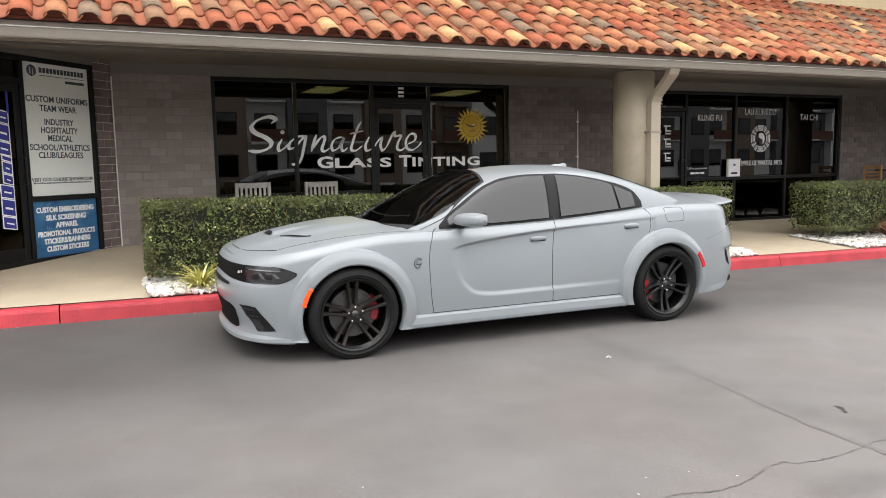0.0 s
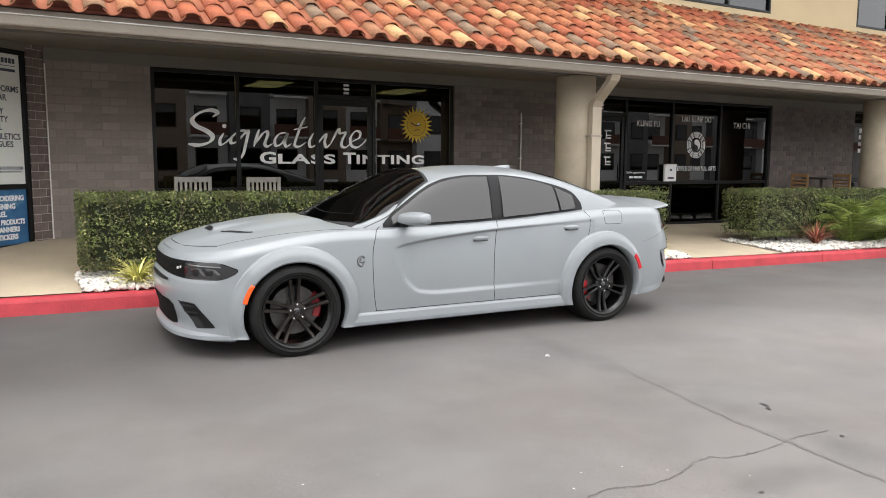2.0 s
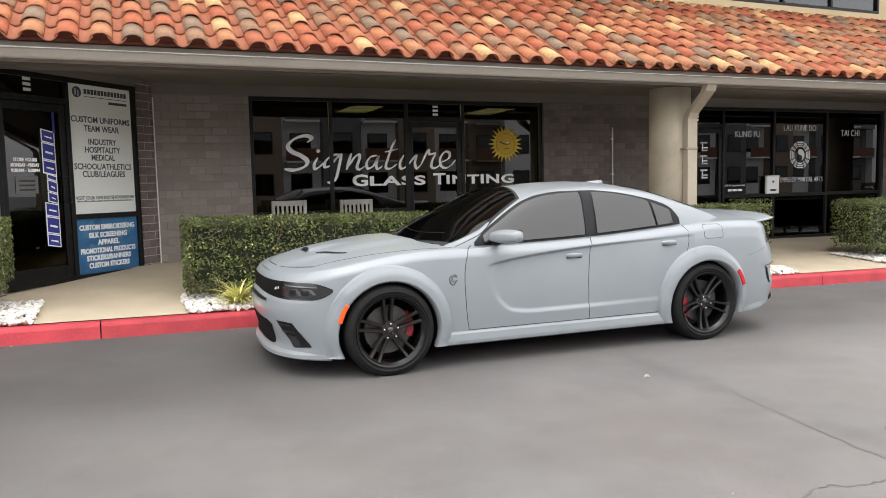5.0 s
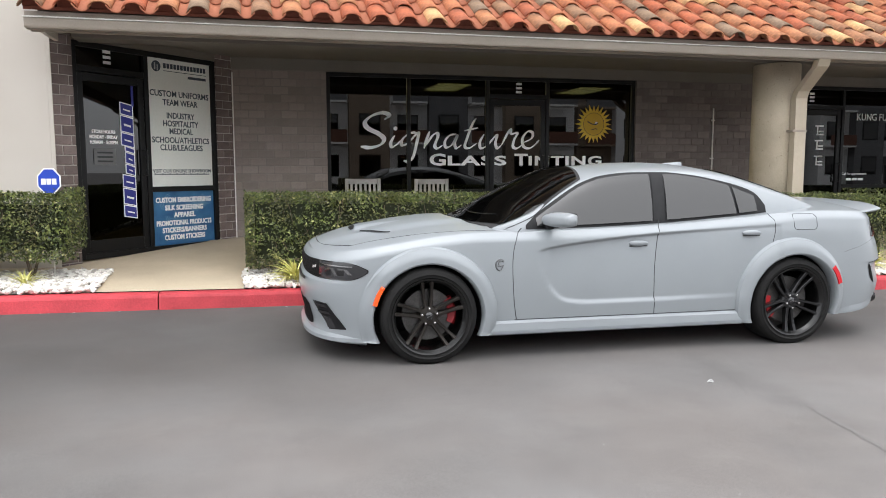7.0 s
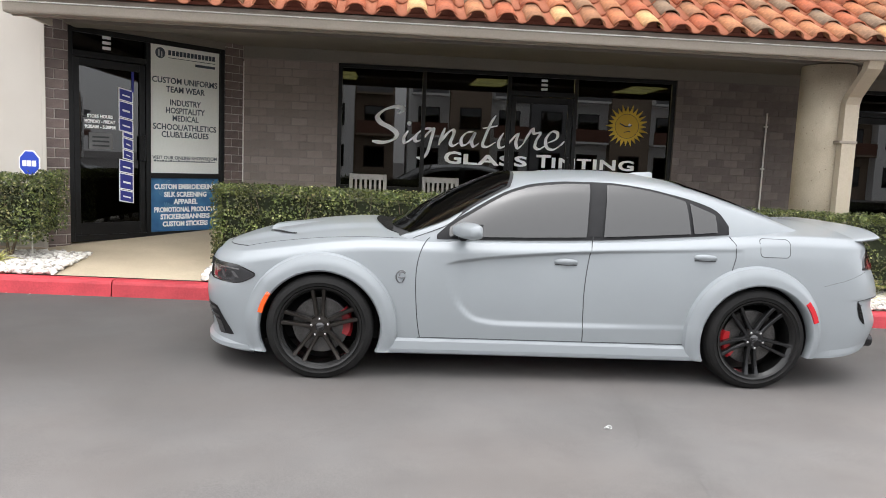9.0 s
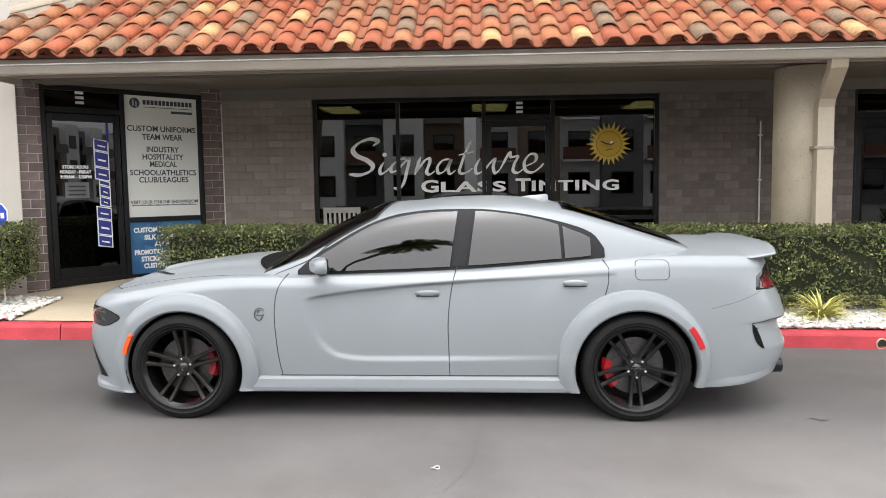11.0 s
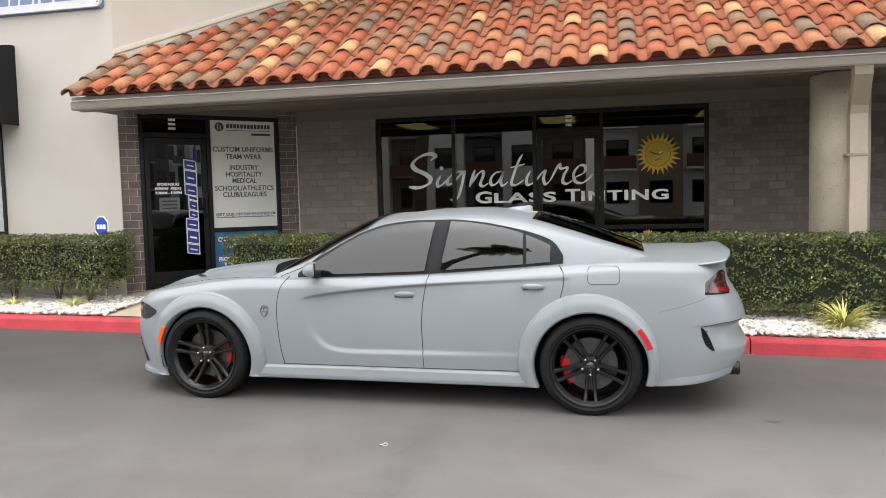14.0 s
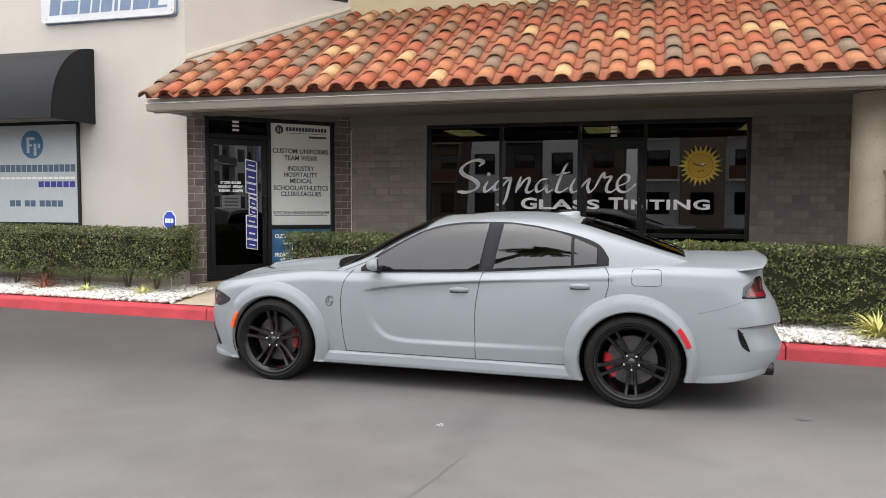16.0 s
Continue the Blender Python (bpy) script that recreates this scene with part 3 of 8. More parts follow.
# ---- windows ----
def storefront(name, m, width, z0, z1, mullions, rail, door, label, glassmat, deep=0.10, fr=0.055):
    """A bronze frame with mullions, a low rail, panes and one door bay. Local x along the wall, facing -y."""
    w = empty(name, m)
    tagged(w, label, "window", kind="structure")
    bm = bmesh.new()
    put_box(bm, 0, fr, 0, deep, z0, z1, 0.004)
    part("jamb", bm, M_BRONZE, w)
    bm = bmesh.new()
    put_box(bm, width - fr, width, 0, deep, z0, z1, 0.004)
    part("jamb", bm, M_BRONZE, w)
    bm = bmesh.new()
    put_box(bm, fr, width - fr, 0.002, deep, z1 - fr, z1, 0.004)
    part("head", bm, M_BRONZE, w)
    bm = bmesh.new()
    put_box(bm, fr, width - fr, 0.002, deep, z0, z0 + 0.07, 0.004)
    part("sill", bm, M_BRONZE, w)
    edges = [fr] + mullions + [width - fr]
    for x in mullions:
        part("mullion", bm_box(x - fr / 2, x + fr / 2, 0.003, deep - 0.004, z0 + 0.07, z1 - fr, 0.004), M_BRONZE, w)
    for k, (a, b) in enumerate(zip(edges, edges[1:])):
        a2, b2 = a + (fr / 2 if k else 0), b - (fr / 2 if k < len(edges) - 2 else 0)
        if k == door[0]:
            dz = door[1]
            part("transom", bm_box(a2, b2, 0.004, deep - 0.005, dz, dz + 0.07, 0.004), M_BRONZE, w)
            part("pane", bm_box(a2, b2, 0.045, 0.051, dz + 0.07, z1 - fr), glassmat, w).visible_shadow = False
            leaf = part("door_leaf", shop_door_bm(a2 + 0.006, b2 - 0.006, z0 + 0.012, dz - 0.006), M_BRONZE, w, "narrow framed glass shop door")
            part("pane", bm_box(a2 + 0.07, b2 - 0.07, 0.042, 0.048, z0 + 0.20, dz - 0.09), glassmat, leaf).visible_shadow = False
            bm = bmesh.new()
            hx = door[2] and b2 - 0.045 or a2 + 0.045
            put_tube(bm, [(hx, 0.02, z0 + 0.95), (hx, -0.05, z0 + 0.95), (hx, -0.05, z0 + 1.25), (hx, 0.02, z0 + 1.25)], 0.011, 8)
            part("pull_handle", bm, M_BRONZE, leaf, "dark pull handle")
        else:
            part("rail", bm_box(a2, b2, 0.004, deep - 0.005, rail, rail + 0.06, 0.004), M_BRONZE, w)
            part("pane", bm_box(a2, b2, 0.045, 0.051, rail + 0.06, z1 - fr), glassmat, w).visible_shadow = False
            part("pane", bm_box(a2, b2, 0.045, 0.051, z0 + 0.07, rail), glassmat, w).visible_shadow = False
    return w


def shop_door_bm(x0, x1, z0, z1):
    bm = bmesh.new()
    put_box(bm, x0, x0 + 0.07, 0.02, 0.07, z0, z1, 0.004)
    put_box(bm, x1 - 0.07, x1, 0.02, 0.07, z0, z1, 0.004)
    put_box(bm, x0 + 0.07, x1 - 0.07, 0.021, 0.069, z1 - 0.09, z1, 0.004)
    put_box(bm, x0 + 0.07, x1 - 0.07, 0.021, 0.069, z0, z0 + 0.20, 0.004)
    return bm


HEAD = 2.798
window_1 = storefront("window_1", pose(1.468, GLASS_Y - 0.06, 0), 4.745, 0.40, HEAD, [1.177, 2.365, 3.31], 1.09, (2, 2.48, True), "dark bronze shop front with tinted glass and white lettering", M_GLASS)
window_2 = storefront("window_2", pose(8.80, GLASS_Y - 0.06, 0), 5.43, 0.275, HEAD, [1.26, 2.50, 3.88], 1.12, (0, 2.42, True), "dark bronze shop front of a martial arts school", M_GLASS)
window_3 = storefront("window_3", pose(17.20, GLASS_Y - 0.06, 0), 5.0, 0.20, HEAD, [1.25, 2.5, 3.75], 1.12, (3, 2.42, True), "dark bronze shop front further along the row", M_GLASS)
S0 = 0.26
window_4 = storefront("window_4", md @ pose(S0, 0.02, 0), DIAG_L - 0.27 - S0, 0.43, 2.86, [0.955], 1.174, (0, 2.53, True), "dark bronze entrance with a poster panel beside the glass door", M_GLASS, fr=0.06)

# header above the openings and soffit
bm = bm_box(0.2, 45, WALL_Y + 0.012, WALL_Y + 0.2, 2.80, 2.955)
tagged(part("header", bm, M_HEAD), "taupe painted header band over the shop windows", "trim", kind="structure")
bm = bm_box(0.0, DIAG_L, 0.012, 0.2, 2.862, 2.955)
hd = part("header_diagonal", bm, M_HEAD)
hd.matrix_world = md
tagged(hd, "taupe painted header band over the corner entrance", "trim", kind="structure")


# upper windows
def upper_window(name, m, width, z0, z1):
    w = empty(name, m)
    tagged(w, "dark framed sliding window of the upper storey", "window", kind="structure")
    for a, b, c, d in ((0, width, z0, z0 + 0.05), (0, width, z1 - 0.05, z1), (0, 0.05, z0 + 0.05, z1 - 0.05), (width - 0.05, width, z0 + 0.05, z1 - 0.05)):
        part("window_frame", bm_box(a, b, -0.012, 0.10, c, d, 0.004), M_BRONZE, w)
    n = max(2, round(width / 1.25))
    for k in range(n):
        a, b = 0.05 + k * (width - 0.1) / n, 0.05 + (k + 1) * (width - 0.1) / n
        if k:
            part("mullion", bm_box(a - 0.025, a + 0.025, -0.006, 0.09, z0 + 0.05, z1 - 0.05, 0.004), M_BRONZE, w)
        part("pane", bm_box(a + (0.025 if k else 0), b - 0.025, 0.04, 0.046, z0 + 0.05, z1 - 0.05), M_PANE, w).visible_shadow = False
    return w


for i, (a, b) in enumerate(UPPER):
    upper_window("window_%d" % (5 + i), pose(a, WALL_Y, 0), b - a, UP_Z0, UP_Z1)
upper_window("window_9", md @ pose(1.0, 0, 0), 1.50, 4.76, 6.3)

# ---- tiled roof ----
EAVE_Y, EAVE_Z, PITCH = 8.40, 2.925, radians(29.8)
ROOF_X0, ROOF_X1 = -1.60, 44.0
slope_len = (WALL_Y - EAVE_Y) / math.cos(PITCH)
roof_m = Matrix.Translation((0, EAVE_Y, EAVE_Z)) @ Matrix.Rotation(PITCH, 4, "X")
roof = tagged(empty("roof", roof_m), "pitched roof of orange, umber and straw clay barrel tiles", "roof", kind="structure")


def diag_limit(x):
    """How far up the slope the tiles run before they meet the upper wall."""
    y = EDGE[1] + (x - EDGE[0]) if x < CORNER[0] else WALL_Y
    return (max(y, EAVE_Y + 0.8) - EAVE_Y) / math.cos(PITCH)


TILE_W, TILE_E, TILE_R = 0.2985, 0.385, 0.107
# under-deck
bm = bmesh.new()
put_poly(bm, [(ROOF_X0 + 0.03, 0.10), (ROOF_X1, 0.10), (ROOF_X1, slope_len), (CORNER[0], slope_len), (EDGE[0], diag_limit(EDGE[0])), (ROOF_X0 + 0.03, diag_limit(ROOF_X0))], 0.0, 0.03, Matrix(((1, 0, 0, 0), (0, 0, 1, 0), (0, -1, 0, 0), (0, 0, 0, 1))))
part("deck", bm, M_PAN, roof)


def cover_mesh(length):
    """One barrel tile: an open half pipe with thickness, wider at its lower end."""
    bm = bmesh.new()
    n, th = 10, 0.015
    for y0, y1, z0, z1, r0, r1 in ((0.0, length, 0.036, 0.012, TILE_R, TILE_R * 0.92),):
        rings = []
        for y, z, r in ((y0, z0, r0), (y1, z1, r1)):
            out = [(-r * math.cos(math.pi * k / n) , y, z + r * 0.80 * math.sin(math.pi * k / n)) for k in range(n + 1)]
            inn = [(-(r - th) * math.cos(math.pi * k / n), y, z + (r * 0.80 - th) * math.sin(math.pi * k / n)) for k in range(n, -1, -1)]
            rings.append(out + inn)
        put_loft(bm, rings)
    bmesh.ops.recalc_face_normals(bm, faces=bm.faces)
    return bm


proto = part("tile", cover_mesh(TILE_E + 0.075), M_CLAY, roof, smooth=True)
tile_data = proto.data
bpy.data.objects.remove(proto)
pv_, pf_ = [], []
cv_, cf_ = [], []
base_v = np.array([v.co for v in tile_data.vertices])
base_f = [tuple(p.vertices) for p in tile_data.polygons]
col = 0
x = ROOF_X0 + TILE_R
near = 0
while x < ROOF_X1:
    lim = diag_limit(x)
    row, s = 0, -0.03
    while s < lim - 0.06:
        length = min(TILE_E + 0.075, lim - s)
        # pan between this column and the next
        px0, px1, nn = x + TILE_R * 0.60, x + TILE_W - TILE_R * 0.60, 8
        a = len(pv_)
        for yy, dz in ((s - 0.012, 0.030), (s + length, 0.002)):
            for k in range(nn + 1):
                t = k / nn
                pv_.append((lerp(px0, px1, t), yy, dz + 0.062 * (2 * t - 1) ** 2))
        for k in range(nn + 1):
            t = k / nn
            pv_.append((lerp(px0, px1, t), s - 0.012, 0.016 + 0.062 * (2 * t - 1) ** 2))
        for k in range(nn):
            pf_.append((a + k, a + k + 1, a + nn + 2 + k, a + nn + 1 + k))
            pf_.append((a + 2 * nn + 2 + k, a + 2 * nn + 3 + k, a + k + 1, a + k))
        jx, jr = random.uniform(-0.006, 0.006), random.uniform(-0.02, 0.02)
        jz = random.uniform(-0.004, 0.006)
        mt = Matrix.Translation((x + jx, s + random.uniform(-0.012, 0.012), jz)) @ Matrix.Rotation(jr, 4, "Z")
        if x < 8.2 and row < 10 and near < 300:
            o = new("tile", tile_data)
            o.parent = roof
            o.matrix_basis = mt @ Matrix.Diagonal((1, length / (TILE_E + 0.075), 1, 1))
            near += 1
        else:
            a = len(cv_)
            sc = length / (TILE_E + 0.075)
            for v in base_v:
                cv_.append(tuple(mt @ Vector((v[0], v[1] * sc, v[2]))))
            cf_ += [tuple(i + a for i in f) for f in base_f]
        s += TILE_E
        row += 1
    x += TILE_W
    col += 1
mesh_np("pan_tiles", pv_, pf_, M_PAN, roof, smooth=True)["kind"] = "stuff"
mesh_np("barrel_tiles", cv_, cf_, M_CLAYJ, roof, smooth=True)["kind"] = "stuff"
# mortar closing the eave ends
bm = bm_box(ROOF_X0 + 0.02, ROOF_X1, 0.09, 0.12, -0.03, 0.004)
for k in range(int((ROOF_X1 - ROOF_X0 - TILE_R) / TILE_W)):
    cx = ROOF_X0 + TILE_R + k * TILE_W
    put_poly(bm, [(cx + 0.094 * math.cos(t), 0.004 + 0.084 * math.sin(t)) for t in np.linspace(0, math.pi, 9)], 0.10, 0.12)
part("eave_closure", bm, M_BIRDSTOP, roof)

# flashing where the tiles meet the upper wall
zt = EAVE_Z + (WALL_Y - EAVE_Y) * math.tan(PITCH)
bm = bm_box(CORNER[0] - 0.02, 45, WALL_Y - 0.03, WALL_Y, zt + 0.02, zt + 0.16, 0.004)
tagged(part("flashing", bm, M_CREAM), "cream painted metal flashing above the tiles", "flashing", kind="structure")
bm = bmesh.new()
za = EAVE_Z + (EDGE[1] - EAVE_Y) * math.tan(PITCH)
out45 = Vector((math.sin(YAW45), -math.cos(YAW45), 0))
rise_ends = ((EDGE[0], EDGE[1], za), (CORNER[0], CORNER[1], zt))


def rise_strip(name, steps, material, label):
    """A strip that climbs the diagonal wall with the roof; steps: (stand-off, height over the tiles)."""
    bm = bmesh.new()
    put_loft(bm, [[Vector((xx, yy, zz + h)) + out45 * d for d, h in steps] for xx, yy, zz in rise_ends])
    bmesh.ops.recalc_face_normals(bm, faces=bm.faces)
    tagged(part(name, bm, material), label, "flashing", kind="structure")


rise_strip("flashing_diagonal", ((0.0, 0.115), (0.035, 0.115), (0.040, 0.135), (0.040, 0.180), (0.0, 0.19)), M_LIPC, "cream painted metal flashing up the slope")
rise_strip("flashing_bed", ((0.0, 0.0), (0.13, 0.0), (0.11, 0.045), (0.02, 0.112), (0.0, 0.112)), M_BED, "pale mortar bed under the sloping flashing")

# gutter, fascia and soffit
GUT_Y = 8.50
gutter = tagged(empty("gutter"), "taupe box gutter with a pale worn lip", "gutter", kind="structure")
bm = bmesh.new()
prof = [(-0.014, 2.872), (-0.012, 2.795), (-0.002, 2.778), (0.115, 2.778), (0.115, 2.872), (0.105, 2.872), (0.105, 2.790), (0.006, 2.790), (0.002, 2.872)]
put_loft(bm, [[(xx, GUT_Y + a, b) for a, b in prof] for xx in (ROOF_X0 + 0.02, 12, 24, ROOF_X1)])
bmesh.ops.recalc_face_normals(bm, faces=bm.faces)
part("trough", bm, M_TAUPE, gutter)
bm = bmesh.new()
put_loft(bm, [[(a, GUT_Y + dy + random.uniform(-0.002, 0.002), dz + random.uniform(-0.002, 0.002)) for dy, dz in ((-0.026, 2.874), (-0.026, 2.886), (0.010, 2.890), (0.010, 2.876))] for a in np.arange(ROOF_X0 + 0.01, ROOF_X1, 0.9)])
bmesh.ops.recalc_face_normals(bm, faces=bm.faces)
part("lip", bm, M_LIP, gutter, "pale scuffed metal lip")
for gx in np.arange(-1.2, 40, 1.25):
    part("strap", bm_box(gx, gx + 0.02, GUT_Y - 0.004, GUT_Y + 0.11, 2.884, 2.892, 0.001, Matrix.Rotation(0.0, 4, "Z")), M_LIP, gutter)
part("drip_edge", bm_box(ROOF_X0 + 0.02, ROOF_X1, GUT_Y + 0.012, GUT_Y + 0.018, 2.872, 2.935), M_TAUPE, gutter)
bm = bm_box(ROOF_X0 + 0.04, 44, 8.616, 8.66, 2.765, 2.95, 0.004)
tagged(part("fascia", bm, M_TAUPE), "taupe painted fascia board behind the gutter", "trim", kind="structure")
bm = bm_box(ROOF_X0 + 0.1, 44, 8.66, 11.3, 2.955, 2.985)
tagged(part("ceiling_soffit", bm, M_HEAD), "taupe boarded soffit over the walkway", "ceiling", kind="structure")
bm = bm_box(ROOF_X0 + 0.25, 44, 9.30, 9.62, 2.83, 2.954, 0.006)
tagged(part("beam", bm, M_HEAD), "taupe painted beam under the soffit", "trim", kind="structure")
bm = bm_box(ROOF_X0 + 0.06, ROOF_X0 + 0.10, 8.64, 9.4, 2.80, 2.95)
tagged(part("gable_board", bm, M_STUCCO), "stuccoed end board of the eave", "trim", kind="structure")


# ---- columns ----
def column(cx, cy):
    z0 = walk_z(cx, cy)
    bm = bmesh.new()
    put_lathe(bm, [(0.0, z0 - 0.1), (0.30, z0 - 0.1), (0.30, 2.82), (0.295, 2.83), (0.0, 2.83)], 40)
    bmesh.ops.translate(bm, vec=(cx, cy, 0), verts=bm.verts)
    c = part("column", bm, M_AGG, smooth=True)
    return tagged(c, "round exposed aggregate concrete column under the eave", "column", "columns of the arcade", "structure")


for cx in (7.36, 15.25, 23.1, 31.0):
    column(cx, 9.46)


# ---- cracks, seams and litter on the road ----
M_CRACK = surface("open_crack", (0.076, 0.071, 0.067), (0.112, 0.105, 0.100), 20, 0.95, 0.3, 90)
M_SEAMR = surface("sealed_seam", (0.098, 0.092, 0.088), (0.126, 0.119, 0.115), 20, 0.8, 0.3, 90)
M_SEAMF = surface("faint_seam", (0.106, 0.099, 0.095), (0.132, 0.125, 0.120), 8, 0.8, 0.3, 90)
M_FLECK = surface("pale_litter", (0.34, 0.34, 0.335), (0.50, 0.50, 0.49), 20, 0.8, 0.2, 90)
M_OIL = surface("oil_spot", (0.018, 0.017, 0.016), (0.04, 0.038, 0.036), 20, 0.5, 0.2, 90)


def ribbon(name, pts, width, material, rough=0.6, step=0.02, wander=0.006, seed=1):
    """A ragged flat strip along points on the road."""
    rng = random.Random(seed)
    bm = bmesh.new()
    prev = None
    for (x0, y0), (x1, y1) in zip(pts, pts[1:]):
        d = Vector((x1 - x0, y1 - y0))
        n = max(2, int(d.length / step))
        s = Vector((-d.y, d.x)).normalized()
        for k in range(n + (1 if (x1, y1) == pts[-1] else 0)):
            t = k / n
            o = rng.uniform(-wander, wander)
            w = width / 2 * (1 + rng.uniform(-rough, rough))
            x, y = lerp(x0, x1, t) + s.x * o, lerp(y0, y1, t) + s.y * o
            row = [bm.verts.new((x + s.x * w, y + s.y * w, road_z(x, y) + 0.0025)), bm.verts.new((x - s.x * w, y - s.y * w, road_z(x, y) + 0.0025))]
            if prev:
                bm.faces.new((prev[0], prev[1], row[1], row[0]))
            prev = row
    bmesh.ops.recalc_face_normals(bm, faces=bm.faces)
    if sum(f.normal.z for f in bm.faces) < 0:
        bmesh.ops.reverse_faces(bm, faces=bm.faces)
    return part(name, bm, material, ground)


def blob(name, x, y, r, material, seed, flat=0.7, h=0.003):
    """A small ragged flat spot on the road."""
    rng = random.Random(seed)
    bm = bmesh.new()
    n = 12
    a0 = rng.uniform(0, 3)
    ring = []
    for k in range(n):
        a = 2 * math.pi * k / n
        q = r * rng.uniform(0.65, 1.2)
        dx, dy = q * math.cos(a), q * flat * math.sin(a)
        xx, yy = x + dx * math.cos(a0) - dy * math.sin(a0), y + dx * math.sin(a0) + dy * math.cos(a0)
        ring.append(bm.verts.new((xx, yy, road_z(x, y) + h)))
    bm.faces.new(ring)
    bm.normal_update()
    if next(iter(bm.faces)).normal.z < 0:
        bmesh.ops.reverse_faces(bm, faces=bm.faces)
    return part(name, bm, material, ground)


CRACK = [(2.01, 2.80), (2.23, 2.85), (2.47, 2.78), (2.64, 2.80), (2.86, 2.89), (2.98, 2.89), (3.03, 2.84), (3.25, 2.82), (3.50, 2.84), (3.64, 2.87), (3.90, 2.84)]
ribbon("crack", CRACK, 0.008, M_CRACK, 0.8, 0.015, 0.008, 2)
ribbon("crack", [(3.69, 5.44), (3.66, 5.04), (3.59, 4.78), (3.50, 4.58)], 0.003, M_CRACK, 0.8, 0.015, 0.008, 5)
ribbon("seam", [(3.74, 4.32), (3.63, 3.68), (3.55, 3.17), (3.54, 2.81), (3.50, 2.36), (3.44, 1.20)], 0.035, M_SEAMF, 0.5, 0.04, 0.006, 7)
ribbon("seam", [(3.58, 3.40), (3.54, 2.81), (3.50, 2.36), (3.44, 1.20)], 0.010, M_SEAMR, 0.6, 0.03, 0.004, 8)
for k, (x, y, r) in enumerate(((3.97, 3.33, 0.030), (3.92, 3.26, 0.022), (3.95, 3.29, 0.016), (3.88, 2.75, 0.018), (2.85, 2.48, 0.016))):
    blob("oil_spot", x, y, r, M_OIL, k + 11)
blob("oil_spot", 5.95, 5.79, 0.06, M_SEAMR, 31, 0.9)
for k, (x, y) in enumerate(((2.24, 4.03), (2.25, 3.05), (2.10, 2.92), (2.56, 3.34), (2.48, 3.01), (2.65, 2.87), (2.96, 2.63), (2.78, 2.39), (1.0, 3.56), (1.36, 3.5))):
    blob("fleck", x, y, 0.004 + 0.002 * (k % 3), M_FLECK, k + 51, 0.6, 0.004)
# a flattened paper ring
bm = bmesh.new()
put_tube(bm, [(0.024 * math.cos(a), 0.015 * math.sin(a), 0.004 + 0.006 * math.sin(2 * a)) for a in np.linspace(0, 6.1, 20)], 0.004, 6)
tagged(part("paper_ring", bm, M_FLECK), "crushed white paper ring lying on the asphalt", "litter").matrix_world = pose(3.45, 4.912, road_z(3.45, 4.91), 0, 0, 20)
rng = random.Random(5)
for k in range(26):
    x = rng.uniform(-1.5, 9.5)
    blob("paint_chip", x, kerb_y(x) - rng.uniform(0.012, 0.05), rng.uniform(0.008, 0.020), M_FLECK, k + 90, 0.4, 0.003)


# ---- planting ----
def leaf_cloud(n, sample, size, bend=0.25):
    """Folded leaves (two triangles each) at places and outward ways drawn by sample(); returns verts and faces."""
    vs, fs = [], []
    for _ in range(n):
        p, out = sample()
        d = (out + Vector((random.gauss(0, 0.55), random.gauss(0, 0.55), random.gauss(0, 0.55)))).normalized()
        side = d.orthogonal().normalized()
        side = Matrix.Rotation(random.uniform(0, 6.283), 3, d) @ side
        tip = d.cross(side)
        s = size * random.uniform(0.65, 1.25)
        a = len(vs)
        vs += [p - tip * s * 0.5, p + side * s * 0.30 + d * s * bend, p + tip * s * 0.5, p - side * s * 0.30 + d * s * bend]
        fs += [(a, a + 1, a + 2), (a, a + 2, a + 3)]
    return vs, fs


